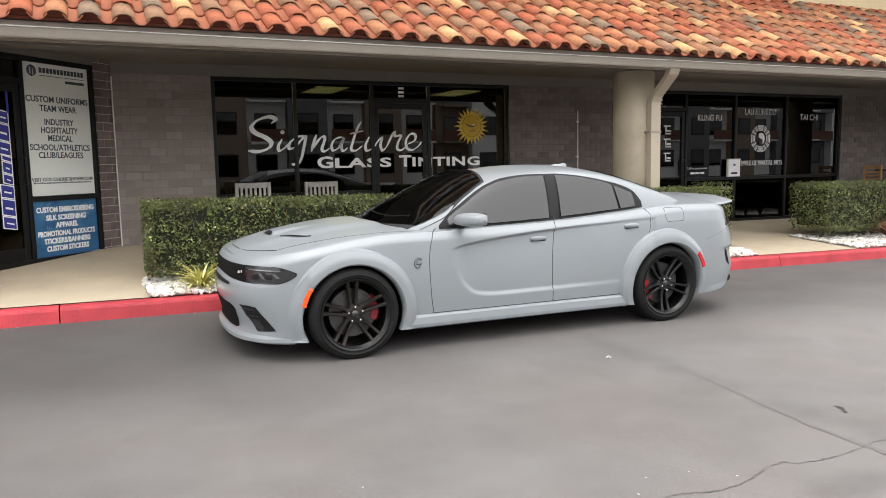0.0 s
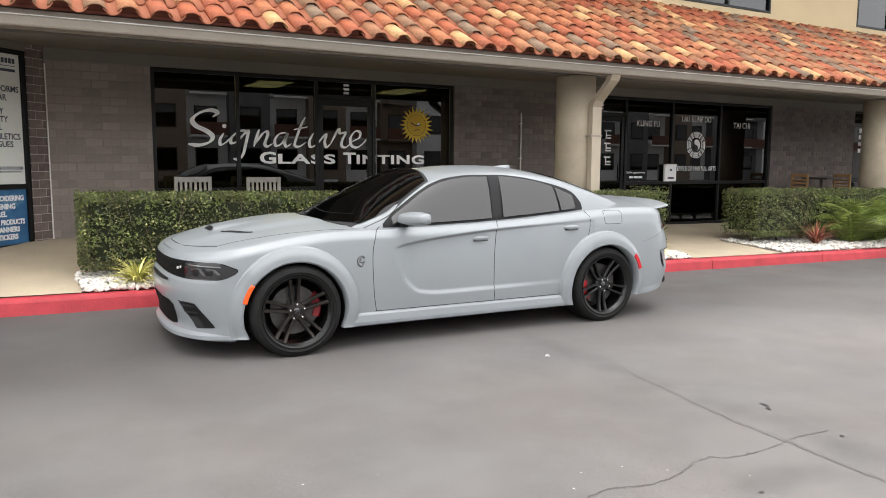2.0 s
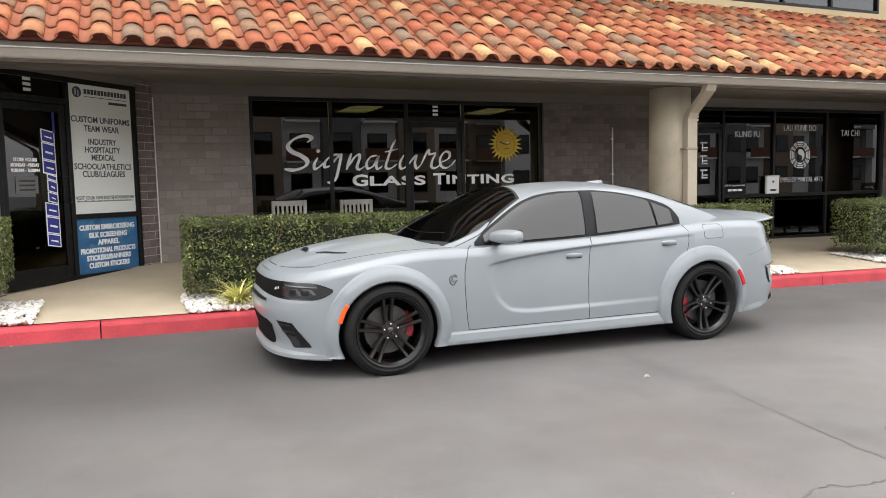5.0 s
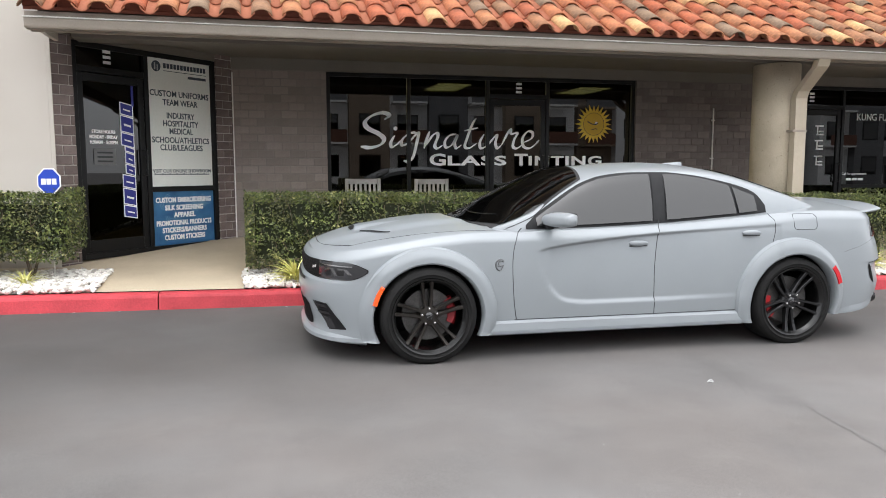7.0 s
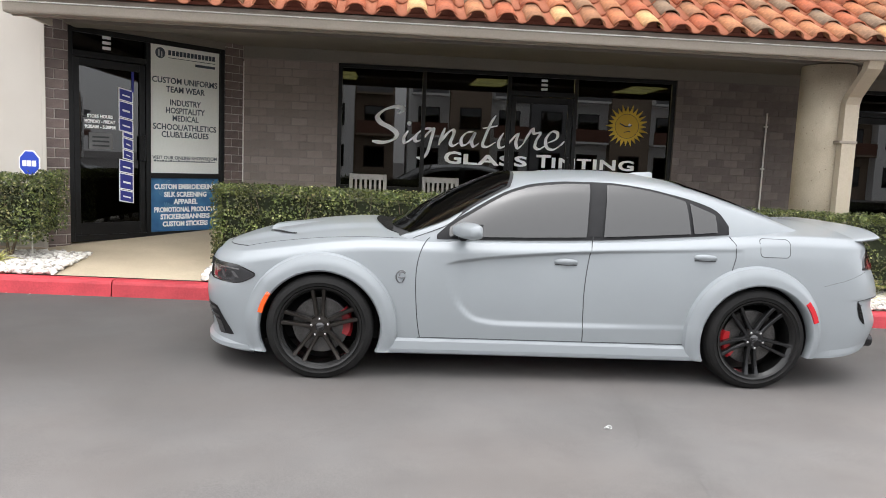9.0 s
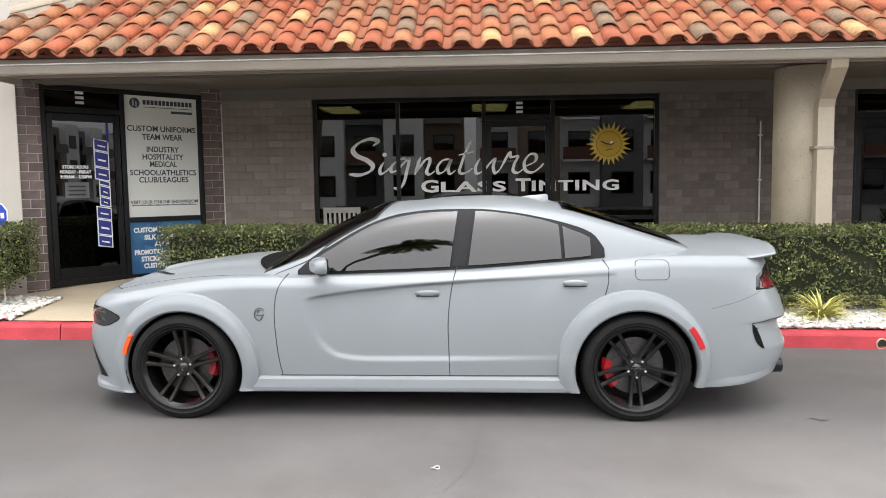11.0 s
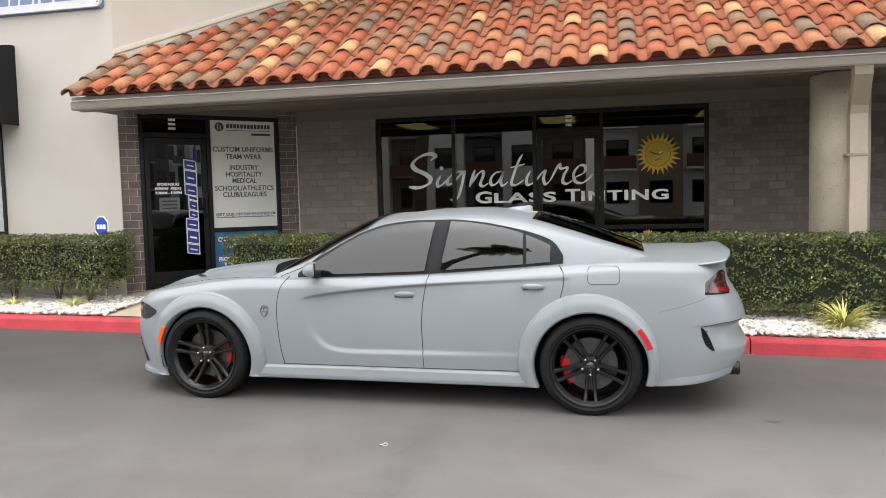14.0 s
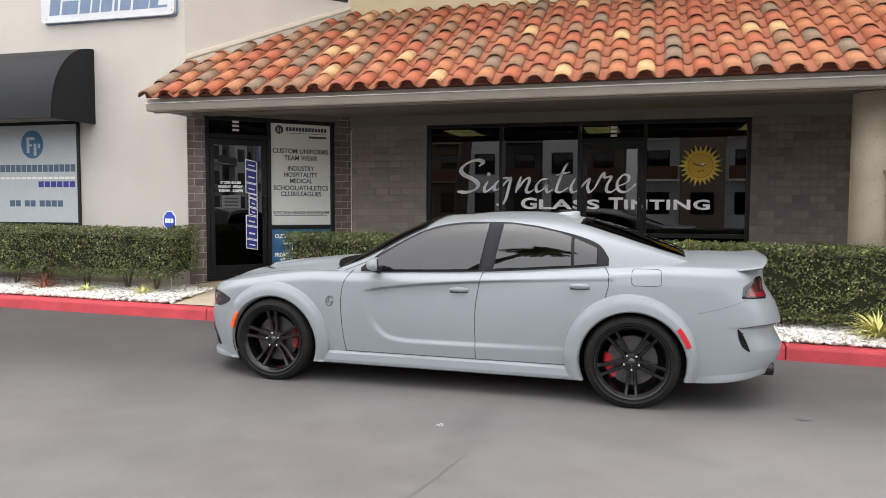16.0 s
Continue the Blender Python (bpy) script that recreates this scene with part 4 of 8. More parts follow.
def hedge(x0, x1, y0, y1, drop, label, top0):
    """A clipped hedge: stems, a near-black core for the inner shade and a skin of small leaves."""
    base = Vector(((x0 + x1) / 2, (y0 + y1) / 2, walk_z((x0 + x1) / 2, y0)))
    h = tagged(empty("hedge", Matrix.Translation(base)), label, "hedge", "clipped hedges along the shop fronts")
    top = lambda x: top0 - 0.011 * x
    bot = lambda x: walk_z(x, y0) + drop
    rng = random.Random(int(x0 * 100) + 7)
    bm = bmesh.new()
    n = max(4, int((x1 - x0) / 0.5))
    rings = []
    for i in range(n + 1):
        x = lerp(x0 + 0.10, x1 - 0.10, i / n)
        j = rng.uniform(-0.03, 0.03)
        rings.append([Vector((x, y0 + 0.10 + j, bot(x) + 0.08)) - base, Vector((x, y0 + 0.09 + j, top(x) - 0.10)) - base, Vector((x, y1 - 0.10, top(x) - 0.10)) - base, Vector((x, y1 - 0.10, bot(x) + 0.08)) - base])
    put_loft(bm, rings)
    bmesh.ops.recalc_face_normals(bm, faces=bm.faces)
    # solid block whose dark colour stands for the shade between the leaves
    part("shade_core", bm, M_SHADECORE, h)
    lx, lz, ly = x1 - x0, 0.8, y1 - y0
    areas = [("f", lx * lz), ("t", lx * ly), ("l", ly * lz), ("r", ly * lz), ("b", lx * 0.15)]
    tot = sum(a for _, a in areas)

    def sample():
        k = rng.uniform(0, tot)
        for name, a in areas:
            if k < a:
                break
            k -= a
        x, y = rng.uniform(x0, x1), rng.uniform(y0, y1)
        dep = abs(rng.gauss(0, 0.06))
        if name == "t":
            return Vector((x, y, top(x) - dep + rng.uniform(-0.012, 0.03))) - base, Vector((0, 0, 1))
        z = rng.uniform(bot(x), top(x))
        wob = 0.035 * math.sin(x * 3.1 + z * 4) + 0.025 * math.sin(x * 7.7 - z * 9) + 0.018 * math.sin(x * 17.0 + z * 13)
        if name == "f":
            z = bot(x) + (top(x) - bot(x)) * rng.random() + 0.05 * math.sin(x * 5.3) * (1 if rng.random() < 0.3 else 0)
            # thin places where the dark core shows, most of them low down
            thin = math.sin(x * 9.1 + 3.0 * math.sin(z * 7.3)) * math.sin(z * 11.7 + 2.0 * math.sin(x * 4.3)) - 0.35 * (z - bot(x))
            if thin > 0.32:
                dep += rng.uniform(0.04, 0.16)
            return Vector((x, y0 + dep + wob, z)) - base, Vector((0, -1, 0.35))
        if name == "b":
            return Vector((x, y0 + rng.uniform(0, 0.3), bot(x) + rng.uniform(-0.03, 0.1))) - base, Vector((0, -1, -0.3))
        z = rng.uniform(bot(x0), top(x0))
        return Vector(((x0 + dep) if name == "l" else (x1 - dep), y, z)) - base, Vector((-1 if name == "l" else 1, -0.2, 0.3))

    # brown twigs that come to the face
    bm = bmesh.new()
    for _ in range(int(lx * 7)):
        x, z = rng.uniform(x0 + 0.1, x1 - 0.1), rng.uniform(bot(x0) + 0.05, top(x0) - 0.12)
        lean_, le = rng.gauss(0, 0.6), rng.uniform(0.10, 0.26)
        p = Vector((x, y0 + rng.uniform(-0.005, 0.05), z)) - base
        put_tube(bm, [p, p + Vector((math.sin(lean_) * le * 0.5 + 0.01, 0.012, math.cos(lean_) * le * 0.5)), p + Vector((math.sin(lean_) * le, -0.012, math.cos(lean_) * le))], [0.0036, 0.0030, 0.002], 4)
    tagged(part("bare_branchwork", bm, M_TWIG, h, "bare brown twigs"), kind="stuff")
    vs, fs = leaf_cloud(int(tot * 2700), sample, 0.034)
    mesh_np("foliage", vs, fs, M_LEAF, h)["label"] = "small glossy green leaves"
    x = x0 + 0.35
    while x < x1 - 0.15:
        bm = bmesh.new()
        bx, by = x + rng.uniform(-0.1, 0.1), y0 + 0.3 + rng.uniform(-0.05, 0.08)
        z = walk_z(bx, by)
        for k in range(4):
            a = rng.uniform(0, 6.28)
            put_tube(bm, [Vector((bx, by, z - 0.03)) - base, Vector((bx + 0.05 * math.cos(a), by + 0.04 * math.sin(a), z + 0.15)) - base, Vector((bx + 0.18 * math.cos(a), by + 0.12 * math.sin(a), z + 0.48)) - base], [0.017, 0.013, 0.006], 5)
        part("stem", bm, M_TWIG, h)
        x += 0.62
    return h


hedge(-7.6, -1.27, 8.52, 9.22, 0.26, "dense clipped green boxy hedge with bare stems below", 1.185)
hedge(0.37, 8.42, 8.52, 9.25, 0.13, "long clipped green hedge behind the parked car", 1.19)
hedge(10.62, 20.5, 8.62, 9.4, 0.16, "clipped green hedge beside the far shop walkway", 1.212)


def stone_bed(x0, x1, y1, count, label):
    """White marble chips, loose over soil, from the kerb back to y1."""
    rng = np.random.default_rng(int((x0 + 30) * 100))
    bm = bmesh.new()
    n = max(3, int((x1 - x0) / 0.8))
    rings = []
    for i in range(n + 1):
        x = lerp(x0, x1, i / n)
        rings.append([(x, kerb_y(x) + 0.16, walk_z(x, kerb_y(x) + 0.16) + 0.004), (x, (kerb_y(x) + y1) / 2, walk_z(x, (kerb_y(x) + y1) / 2) + 0.020), (x, y1, walk_z(x, y1) + 0.010)])
    put_loft(bm, rings, closed=False)
    bmesh.ops.recalc_face_normals(bm, faces=bm.faces)
    bed = part("stone_bed", bm, M_STONE)
    tagged(bed, label, "stones", kind="stuff")
    ico = bmesh.new()
    bmesh.ops.create_icosphere(ico, subdivisions=1, radius=1.0)
    bv = np.array([v.co for v in ico.verts])
    ico.verts.index_update()
    bf = [tuple(v.index for v in f.verts) for f in ico.faces]
    ico.free()
    vs, fs = [], []
    for k in range(count):
        x = rng.uniform(x0, x1)
        yk = kerb_y(x) + 0.150
        y = yk + (y1 - yk) * rng.random() ** 1.15
        s = rng.uniform(0.013, 0.033)
        sc = np.array([1.35, 1.0, 0.62]) * s * rng.uniform(0.75, 1.25, 3)
        q = Euler((rng.uniform(-0.6, 0.6), rng.uniform(-0.6, 0.6), rng.uniform(0, 6.28))).to_matrix()
        w = (bv * (1 + rng.uniform(-0.22, 0.22, (len(bv), 1)))) * sc
        w = w @ np.array(q).T + np.array([x, y, walk_z(x, y) + 0.010 + 0.022 * math.sin(math.pi * min(1, (y - yk) / 0.5)) + rng.uniform(0, 0.012)])
        a = len(vs)
        vs += [tuple(p) for p in w]
        fs += [tuple(i + a for i in f) for f in bf]
    mesh_np("stones", vs, fs, M_CHIP, bed)["kind"] = "stuff"
    return bed


def chip_mat():
    m, n, l, p = node_mat("white_marble_chip")
    r = ramp(n, [(0.0, (0.32, 0.295, 0.258)), (0.30, (0.58, 0.545, 0.49)), (1.0, (0.83, 0.80, 0.75))])
    l.new(n.new("ShaderNodeNewGeometry").outputs["Random Per Island"], r.inputs["Fac"])
    l.new(r.outputs["Color"], p.inputs["Base Color"])
    p.inputs["Roughness"].default_value = 0.75
    return m


M_CHIP = chip_mat()
stone_bed(-7.8, -1.02, 9.15, 9500, "white marble chips round the hedge stems")
stone_bed(0.35, 8.45, 8.95, 8500, "white marble chips between kerb and hedge")
stone_bed(10.5, 20.0, 9.3, 7400, "white marble chips in the far planting bed")


def tuft(name, x, y, n, length, width, material, label, category, upright=0.6, seed=1):
    """A clump of strap leaves that arch outwards."""
    rng = random.Random(seed)
    z = walk_z(x, y) + 0.01
    t = tagged(empty(name, Matrix.Translation((x, y, z))), label, category)
    bm = bmesh.new()
    for _ in range(n):
        a, rise = rng.uniform(0, 6.283), rng.uniform(upright - 0.35, upright + 0.45)
        le, w = length * rng.uniform(0.6, 1.1), width * rng.uniform(0.7, 1.2)
        c, s = math.cos(a), math.sin(a)
        prev = None
        r_, h_ = 0.01, 0.0
        ang = rise
        for k in range(6):
            t_ = k / 5
            ww = w * (1 - t_**2.2) * (0.7 + 0.6 * math.sin(math.pi * min(1, t_ + 0.15))) + 0.0006
            p = Vector((c * r_, s * r_, h_))
            sd = Vector((-s, c, 0)) * ww
            row = [bm.verts.new(p - sd), bm.verts.new(p - Vector((0, 0, ww * 0.5))), bm.verts.new(p + sd)]
            if prev:
                bm.faces.new((prev[0], prev[1], row[1], row[0]))
                bm.faces.new((prev[1], prev[2], row[2], row[1]))
            prev = row
            r_ += le / 5 * math.cos(ang)
            h_ += le / 5 * math.sin(ang)
            ang -= 0.28
    part("leaf_clump", bm, material, t)
    bm = bmesh.new()
    put_lathe(bm, [(0.0, -0.03), (0.022, -0.03), (0.018, 0.03), (0.0, 0.05)], 8)
    part("crown", bm, M_TWIG, t)
    return t


tuft("yellow_tuft", 0.87, 8.34, 110, 0.42, 0.010, M_GOLD, "yellow striped strap-leaf tuft in white stones", "plant", 0.95, 3)
tuft("yellow_tuft", 7.10, 8.32, 170, 0.43, 0.009, M_GOLD, "yellow striped strap-leaf tuft behind the red kerb", "plant", 0.95, 4)
tuft("yellow_tuft", 7.92, 8.32, 120, 0.38, 0.009, M_GOLD, "yellow striped strap-leaf tuft in white stones", "plant", 0.95, 14)
tuft("yellow_tuft", -1.71, 8.50, 44, 0.28, 0.008, M_GOLD, "small pale yellow tuft in white stones", "plant", 0.8, 5)
tuft("yellow_tuft", -2.62, 8.52, 40, 0.25, 0.008, M_GOLD, "small pale yellow tuft in white stones", "plant", 0.8, 6)
tuft("burgundy_plant", -3.335, 8.52, 44, 0.42, 0.010, M_BURG, "spiky burgundy cordyline in white stones", "plant", 1.0, 7)
tuft("burgundy_plant", 11.87, 8.40, 60, 0.60, 0.013, M_BURG, "spiky burgundy cordyline beside the far hedge", "plant", 1.15, 8)


def frond(bm, root, a, rise, length, leaf, n=16, droop=0.16, slim=1.0):
    c, s = math.cos(a), math.sin(a)
    p, ang = Vector(root), rise
    pts = [p.copy()]
    for _ in range(8):
        p = p + Vector((c * math.cos(ang), s * math.cos(ang), math.sin(ang))) * (length / 8)
        ang -= droop
        pts.append(p.copy())
    put_tube(bm, pts, [0.012 * (1 - k / 9) * leaf * 3 + 0.003 for k in range(9)], 4)
    for k in range(n):
        t = (k + 1) / n
        i = min(int(t * 8), 7)
        q = pts[i].lerp(pts[i + 1], t * 8 - i)
        d = (pts[i + 1] - pts[i]).normalized()
        sd = d.cross(Vector((0, 0, 1)))
        sd = sd.normalized() if sd.length > 1e-4 else Vector((-s, c, 0))
        for g in (1, -1):
            le = leaf * (0.55 + 0.6 * math.sin(math.pi * min(1, t * 0.9 + 0.1))) * random.uniform(0.85, 1.1)
            tip = q + (sd * g * 0.8 + d * 0.6 - Vector((0, 0, 0.35))) * le
            wv = d * 0.022 * slim * leaf / 0.3
            m_ = q.lerp(tip, 0.45) + Vector((0, 0, 0.03 * le))
            v0, v1, v2, v3 = (bm.verts.new(x_) for x_ in (q, m_ + wv, tip, m_ - wv))
            bm.faces.new((v0, v1, v2))
            bm.faces.new((v0, v2, v3))


def palm_bush(x, y):
    z = walk_z(x, y)
    t = tagged(empty("palm_bush", Matrix.Translation((x, y, z))), "feathery bright green low palm in the planting bed", "plant")
    bm = bmesh.new()
    for k in range(80):
        frond(bm, (random.uniform(-0.16, 0.16), random.uniform(-0.12, 0.12), 0.05), random.uniform(0, 6.283), random.uniform(0.8, 1.5), random.uniform(0.95, 1.4), 0.22, 32, 0.18, 0.36)
    part("frond_mass", bm, M_PALM, t)
    bm = bmesh.new()
    put_tube(bm, [(0, 0, -0.04), (0, 0, 0.12)], [0.06, 0.045], 8)
    part("stump", bm, M_TWIG, t)


palm_bush(13.05, 8.50)
palm_bush(13.75, 8.50)


# ---- tall palms and flats across the road, seen in the glass ----
def palm_tree(x, y, h, lean, seed):
    rng = random.Random(seed)
    t = tagged(empty("palm_tree", Matrix.Translation((x, y, road_z(x, y)))), "tall slender fan palm across the road", "tree", "palms across the road")
    bm = bmesh.new()
    pts = [(lean * (k / 10) ** 2, 0, h * k / 10) for k in range(11)]
    put_tube(bm, pts, [0.28 - 0.10 * k / 10 for k in range(11)], 12)
    part("trunk", bm, M_TWIG, t)
    bm = bmesh.new()
    for k in range(21):
        frond(bm, (lean, 0, h), rng.uniform(0, 6.283), rng.uniform(-0.1, 0.6), rng.uniform(1.1, 1.8), 0.45, 24, 0.17, 1.3)
    part("crown", bm, M_PALM, t)


palm_tree(-2.4, -6.2, 14.5, 3.00, 3)
palm_tree(19.0, -9.0, 8.6, 0.4, 5)

M_WPLASTER = surface("white_stucco", (0.86, 0.86, 0.85), (0.91, 0.91, 0.90), 1.5, 0.9, 0.1, 60)
M_GPLASTER = surface("grey_stucco", (0.15, 0.15, 0.155), (0.21, 0.21, 0.215), 1.5, 0.9, 0.1, 60)
M_TPLASTER = surface("tan_stucco", (0.26, 0.20, 0.15), (0.32, 0.25, 0.19), 1.5, 0.9, 0.1, 60)
M_RUST = surface("brown_balcony_panel", (0.13, 0.055, 0.035), (0.18, 0.08, 0.05), 3, 0.7, 0.1, 60)


def flats(x0, y, seed):
    """A three-storey block of flats with bays, set-back windows and railed balconies."""
    rng = random.Random(seed)
    b = tagged(empty("apartment_building", Matrix.Translation((x0, y, 0))), "modern white and grey block of flats across the road", "building", "flats across the road")
    bay, st = 3.0, 3.0
    for k in range(7):
        mt = (M_WPLASTER, M_GPLASTER, M_WPLASTER, M_TPLASTER)[(k + seed) % 4]
        deep = 0.0 if k % 2 else -0.8
        part("wall", bm_box(k * bay, k * bay + bay - 0.004, -8, deep, -0.4, 9.4 + 0.5 * (k % 2)), mt, b)
        for s in range(3):
            z = 0.4 + s * st
            w = part("window", bm_box(k * bay + 0.7, k * bay + 2.3, deep - 0.02, deep + 0.05, z + 0.55, z + 2.15, 0.01), M_BRONZE, b)
            part("pane", bm_box(k * bay + 0.78, k * bay + 2.22, deep + 0.051, deep + 0.06, z + 0.63, z + 2.07), M_PANE, w)
            if k % 2 == 0 and s:
                bl = part("balcony", bm_box(k * bay + 0.2, k * bay + 2.8, deep + 0.06, deep + 1.2, z - 0.1, z + 0.04, 0.01), mt, b)
                part("rail_panel", bm_box(k * bay + 0.2, k * bay + 2.8, deep + 1.14, deep + 1.19, z + 0.05, z + 0.95, 0.005), M_RUST if s != 2 else M_GPLASTER, bl)
    part("parapet", bm_box(0.0, 7 * bay, -8, -7.7, 9.4, 10.2), M_WPLASTER, b)
    return b


for i in range(7):
    flats(-40 + i * 22.0, -33.0 - (i % 2) * 1.5, i)

# ---- downspout ----
ds = tagged(empty("downspout"), "taupe rectangular downspout strapped to the column", "downspout")
bm = bmesh.new()
rings = []
for p in ((7.31, 8.56, 2.78), (7.33, 8.62, 2.70), (7.42, 9.04, 2.44), (7.43, 9.09, 2.36), (7.432, 9.09, walk_z(7.43, 9.1))):
    p = Vector(p)
    rings.append([p + Vector((dx, dy, dz)) for dx, dy, dz in ((-0.085, -0.05, 0), (0.085, -0.05, 0), (0.085, 0.05, 0), (-0.085, 0.05, 0))])
put_loft(bm, rings)
bmesh.ops.recalc_face_normals(bm, faces=bm.faces)
part("pipe", bm, surface("beige_downspout", (0.42, 0.36, 0.27), (0.50, 0.43, 0.33), 3, 0.6, 0.1, 60), ds)
for z in (1.92, 0.7):
    part("strap", bm_box(7.31, 7.525, 9.03, 9.16, z, z + 0.03, 0.002), M_TAUPE, ds)
# thin conduit on the brick
cd = tagged(empty("conduit"), "thin painted electrical conduit on the brick wall", "conduit")
bm = bmesh.new()
put_tube(bm, [(7.55, 11.175, 0.45), (7.55, 11.175, 2.4)], 0.012, 8)
part("pipe", bm, M_LIP, cd)
for z in (0.9, 1.6, 2.2):
    part("clip", bm_box(7.525, 7.575, 11.165, 11.2, z, z + 0.02), M_LIP, cd)
cd = tagged(empty("conduit"), "thin painted electrical conduit by the inner corner", "conduit")
bm = bmesh.new()
put_tube(bm, [(0.208, 11.190, 0.45), (0.208, 11.190, 2.75)], 0.009, 8)
part("pipe", bm, M_LIP, cd)


# ---- seats behind the hedge ----
M_WOODG = surface("silvered_teak", (0.27, 0.255, 0.235), (0.42, 0.40, 0.37), 9, 0.75, 0.3, 60)
M_WOODB = surface("golden_brown_wood", (0.28, 0.15, 0.06), (0.44, 0.26, 0.12), 9, 0.6, 0.2, 60)
M_TABLE = surface("dark_table", (0.03, 0.025, 0.02), (0.06, 0.05, 0.04), 9, 0.5, 0.1, 60)


def slat_chair(m, wood, label, group, w=0.50, back=0.86, slats=6, ladder=False):
    c = tagged(empty("slatted_chair", m), label, "chair", group)
    part("seat", bm_box(-w / 2, w / 2, -0.24, 0.20, 0.41, 0.44, 0.006), wood, c)
    for sx in (-1, 1):
        part("back_post", bm_box(sx * (w / 2 - 0.025) - 0.022, sx * (w / 2 - 0.025) + 0.022, 0.205, 0.245, 0, back, 0.005), wood, c)
        part("front_leg", bm_box(sx * (w / 2 - 0.025) - 0.022, sx * (w / 2 - 0.025) + 0.022, -0.24, -0.20, 0, 0.41, 0.005), wood, c)
        part("arm", bm_box(sx * (w / 2 - 0.02) - 0.03, sx * (w / 2 - 0.02) + 0.03, -0.24, 0.20, 0.62, 0.645, 0.005), wood, c)
    part("top_rail", bm_box(-w / 2 + 0.05, w / 2 - 0.05, 0.207, 0.243, back - 0.075, back - 0.002, 0.005), wood, c)
    part("low_rail", bm_box(-w / 2 + 0.05, w / 2 - 0.05, 0.207, 0.243, 0.50, 0.54, 0.005), wood, c)
    for k in range(slats):
        if ladder:
            z = lerp(0.60, back - 0.16, k / (slats - 1))
            part("slat", bm_box(-w / 2 + 0.05, w / 2 - 0.05, 0.215, 0.235, z, z + 0.035, 0.003), wood, c)
        else:
            x = lerp(-w / 2 + 0.09, w / 2 - 0.09, k / (slats - 1))
            part("slat", bm_box(x - 0.016, x + 0.016, 0.215, 0.235, 0.54, back - 0.075, 0.003), wood, c)
    return c


for cx in (1.93, 2.90):
    slat_chair(pose(cx, 10.62, walk_z(cx, 10.62), 0, 0, 4), M_WOODG, "silvered slatted wooden armchair in front of the shop window", "chairs outside the tinting shop")
slat_chair(pose(14.87, 10.75, walk_z(14.87, 10.75), 0, 0, 90), M_WOODB, "golden brown ladder-back wooden chair beside a cafe table", "chairs at the cafe table", 0.42, 1.10, 6, True)
slat_chair(pose(15.92, 10.75, walk_z(15.92, 10.75), 0, 0, -90), M_WOODB, "golden brown ladder-back wooden chair beside a cafe table", "chairs at the cafe table", 0.42, 1.10, 6, True)
tb = tagged(empty("cafe_table", pose(15.40, 10.75, walk_z(15.40, 10.75))), "small dark square cafe table by the brick wall", "table")
part("tabletop", bm_box(-0.27, 0.27, -0.30, 0.30, 0.98, 1.02, 0.008), M_TABLE, tb)
bm = bmesh.new()
put_lathe(bm, [(0.0, 0.02), (0.03, 0.02), (0.03, 0.98), (0.0, 0.98)], 12)
part("post", bm, M_TABLE, tb)
part("foot", bm_box(-0.25, 0.25, -0.25, 0.25, 0.0, 0.025, 0.006), M_TABLE, tb)

# ---- awning, corner window and sign board on the stucco ----
aw = tagged(empty("awning", pose(-3.15, 9.4, 0.04)), "black canvas barrel awning over the corner shop window", "awning")
prof = [(0.0, 3.80)] + [(-0.86 * math.sin(t), 2.73 + 1.07 * math.cos(t) ** 0.92) for t in np.linspace(0.06, 1.48, 26)] + [(-0.865, 2.70)]
inner = [(y + 0.008 * max(0.0, -y) / 0.865, z - 0.008 * (z - 2.70) / 1.10) for y, z in prof]
bm = bmesh.new()
put_loft(bm, [[(xx, y, z) for y, z in prof + inner[::-1]] for xx in (-6.2, -3.1, 0.0)])
bmesh.ops.recalc_face_normals(bm, faces=bm.faces)
part("canopy", bm, M_BLACKCLOTH, aw, smooth=False)
bm = bmesh.new()
put_poly(bm, [(y, z) for y, z in prof] + [(0.0, 2.70)], -0.006, 0.0, Matrix(((0, 1, 0, 0), (1, 0, 0, 0), (0, 0, 1, 0), (0, 0, 0, 1))))
part("end_panel", bm, M_BLACKCLOTH, aw)
bm = bmesh.new()
put_tube(bm, [(-6.2, -0.855, 2.71), (-0.004, -0.855, 2.71)], 0.012, 6)
part("front_bar", bm, M_BRONZE, aw)

M_FROST = surface("frosted_window_film", (0.41, 0.435, 0.44), (0.50, 0.525, 0.53), 0.8, 0.35, 0.02, 40)
M_NAVY = plain("slate_blue_print", (0.06, 0.105, 0.16), 0.5)
M_SLATE = surface("faded_slate_blue", (0.13, 0.18, 0.28), (0.19, 0.25, 0.36), 9, 0.6, 0.1, 60)
M_BLUE = plain("cobalt_print", (0.022, 0.028, 0.23), 0.5)
M_SKYB = plain("teal_blue_print", (0.03, 0.14, 0.28), 0.5)
M_INK = plain("dark_ink", (0.02, 0.022, 0.024), 0.6)
wc = tagged(empty("window_10", pose(-6.475, 9.4, 0.03)), "frosted corner shop window with blue print", "window", kind="structure")
for a_, b_, c_, d_ in ((0, 3.04, 1.19, 1.24), (0, 3.04, 2.72, 2.77), (0, 0.05, 1.24, 2.72), (2.99, 3.04, 1.24, 2.72)):
    part("window_frame", bm_box(a_, b_, -0.03, -0.001, c_, d_, 0.004), M_BRONZE, wc)
part("pane", bm_box(0.05, 2.99, -0.016, -0.004, 1.24, 2.72), M_FROST, wc, "frosted film")


def bar(x0, x1, z0, z1, y, material, parent, name="print", m=None):
    return part(name, bm_box(x0, x1, y - 0.002, y, z0, z1), material, parent)


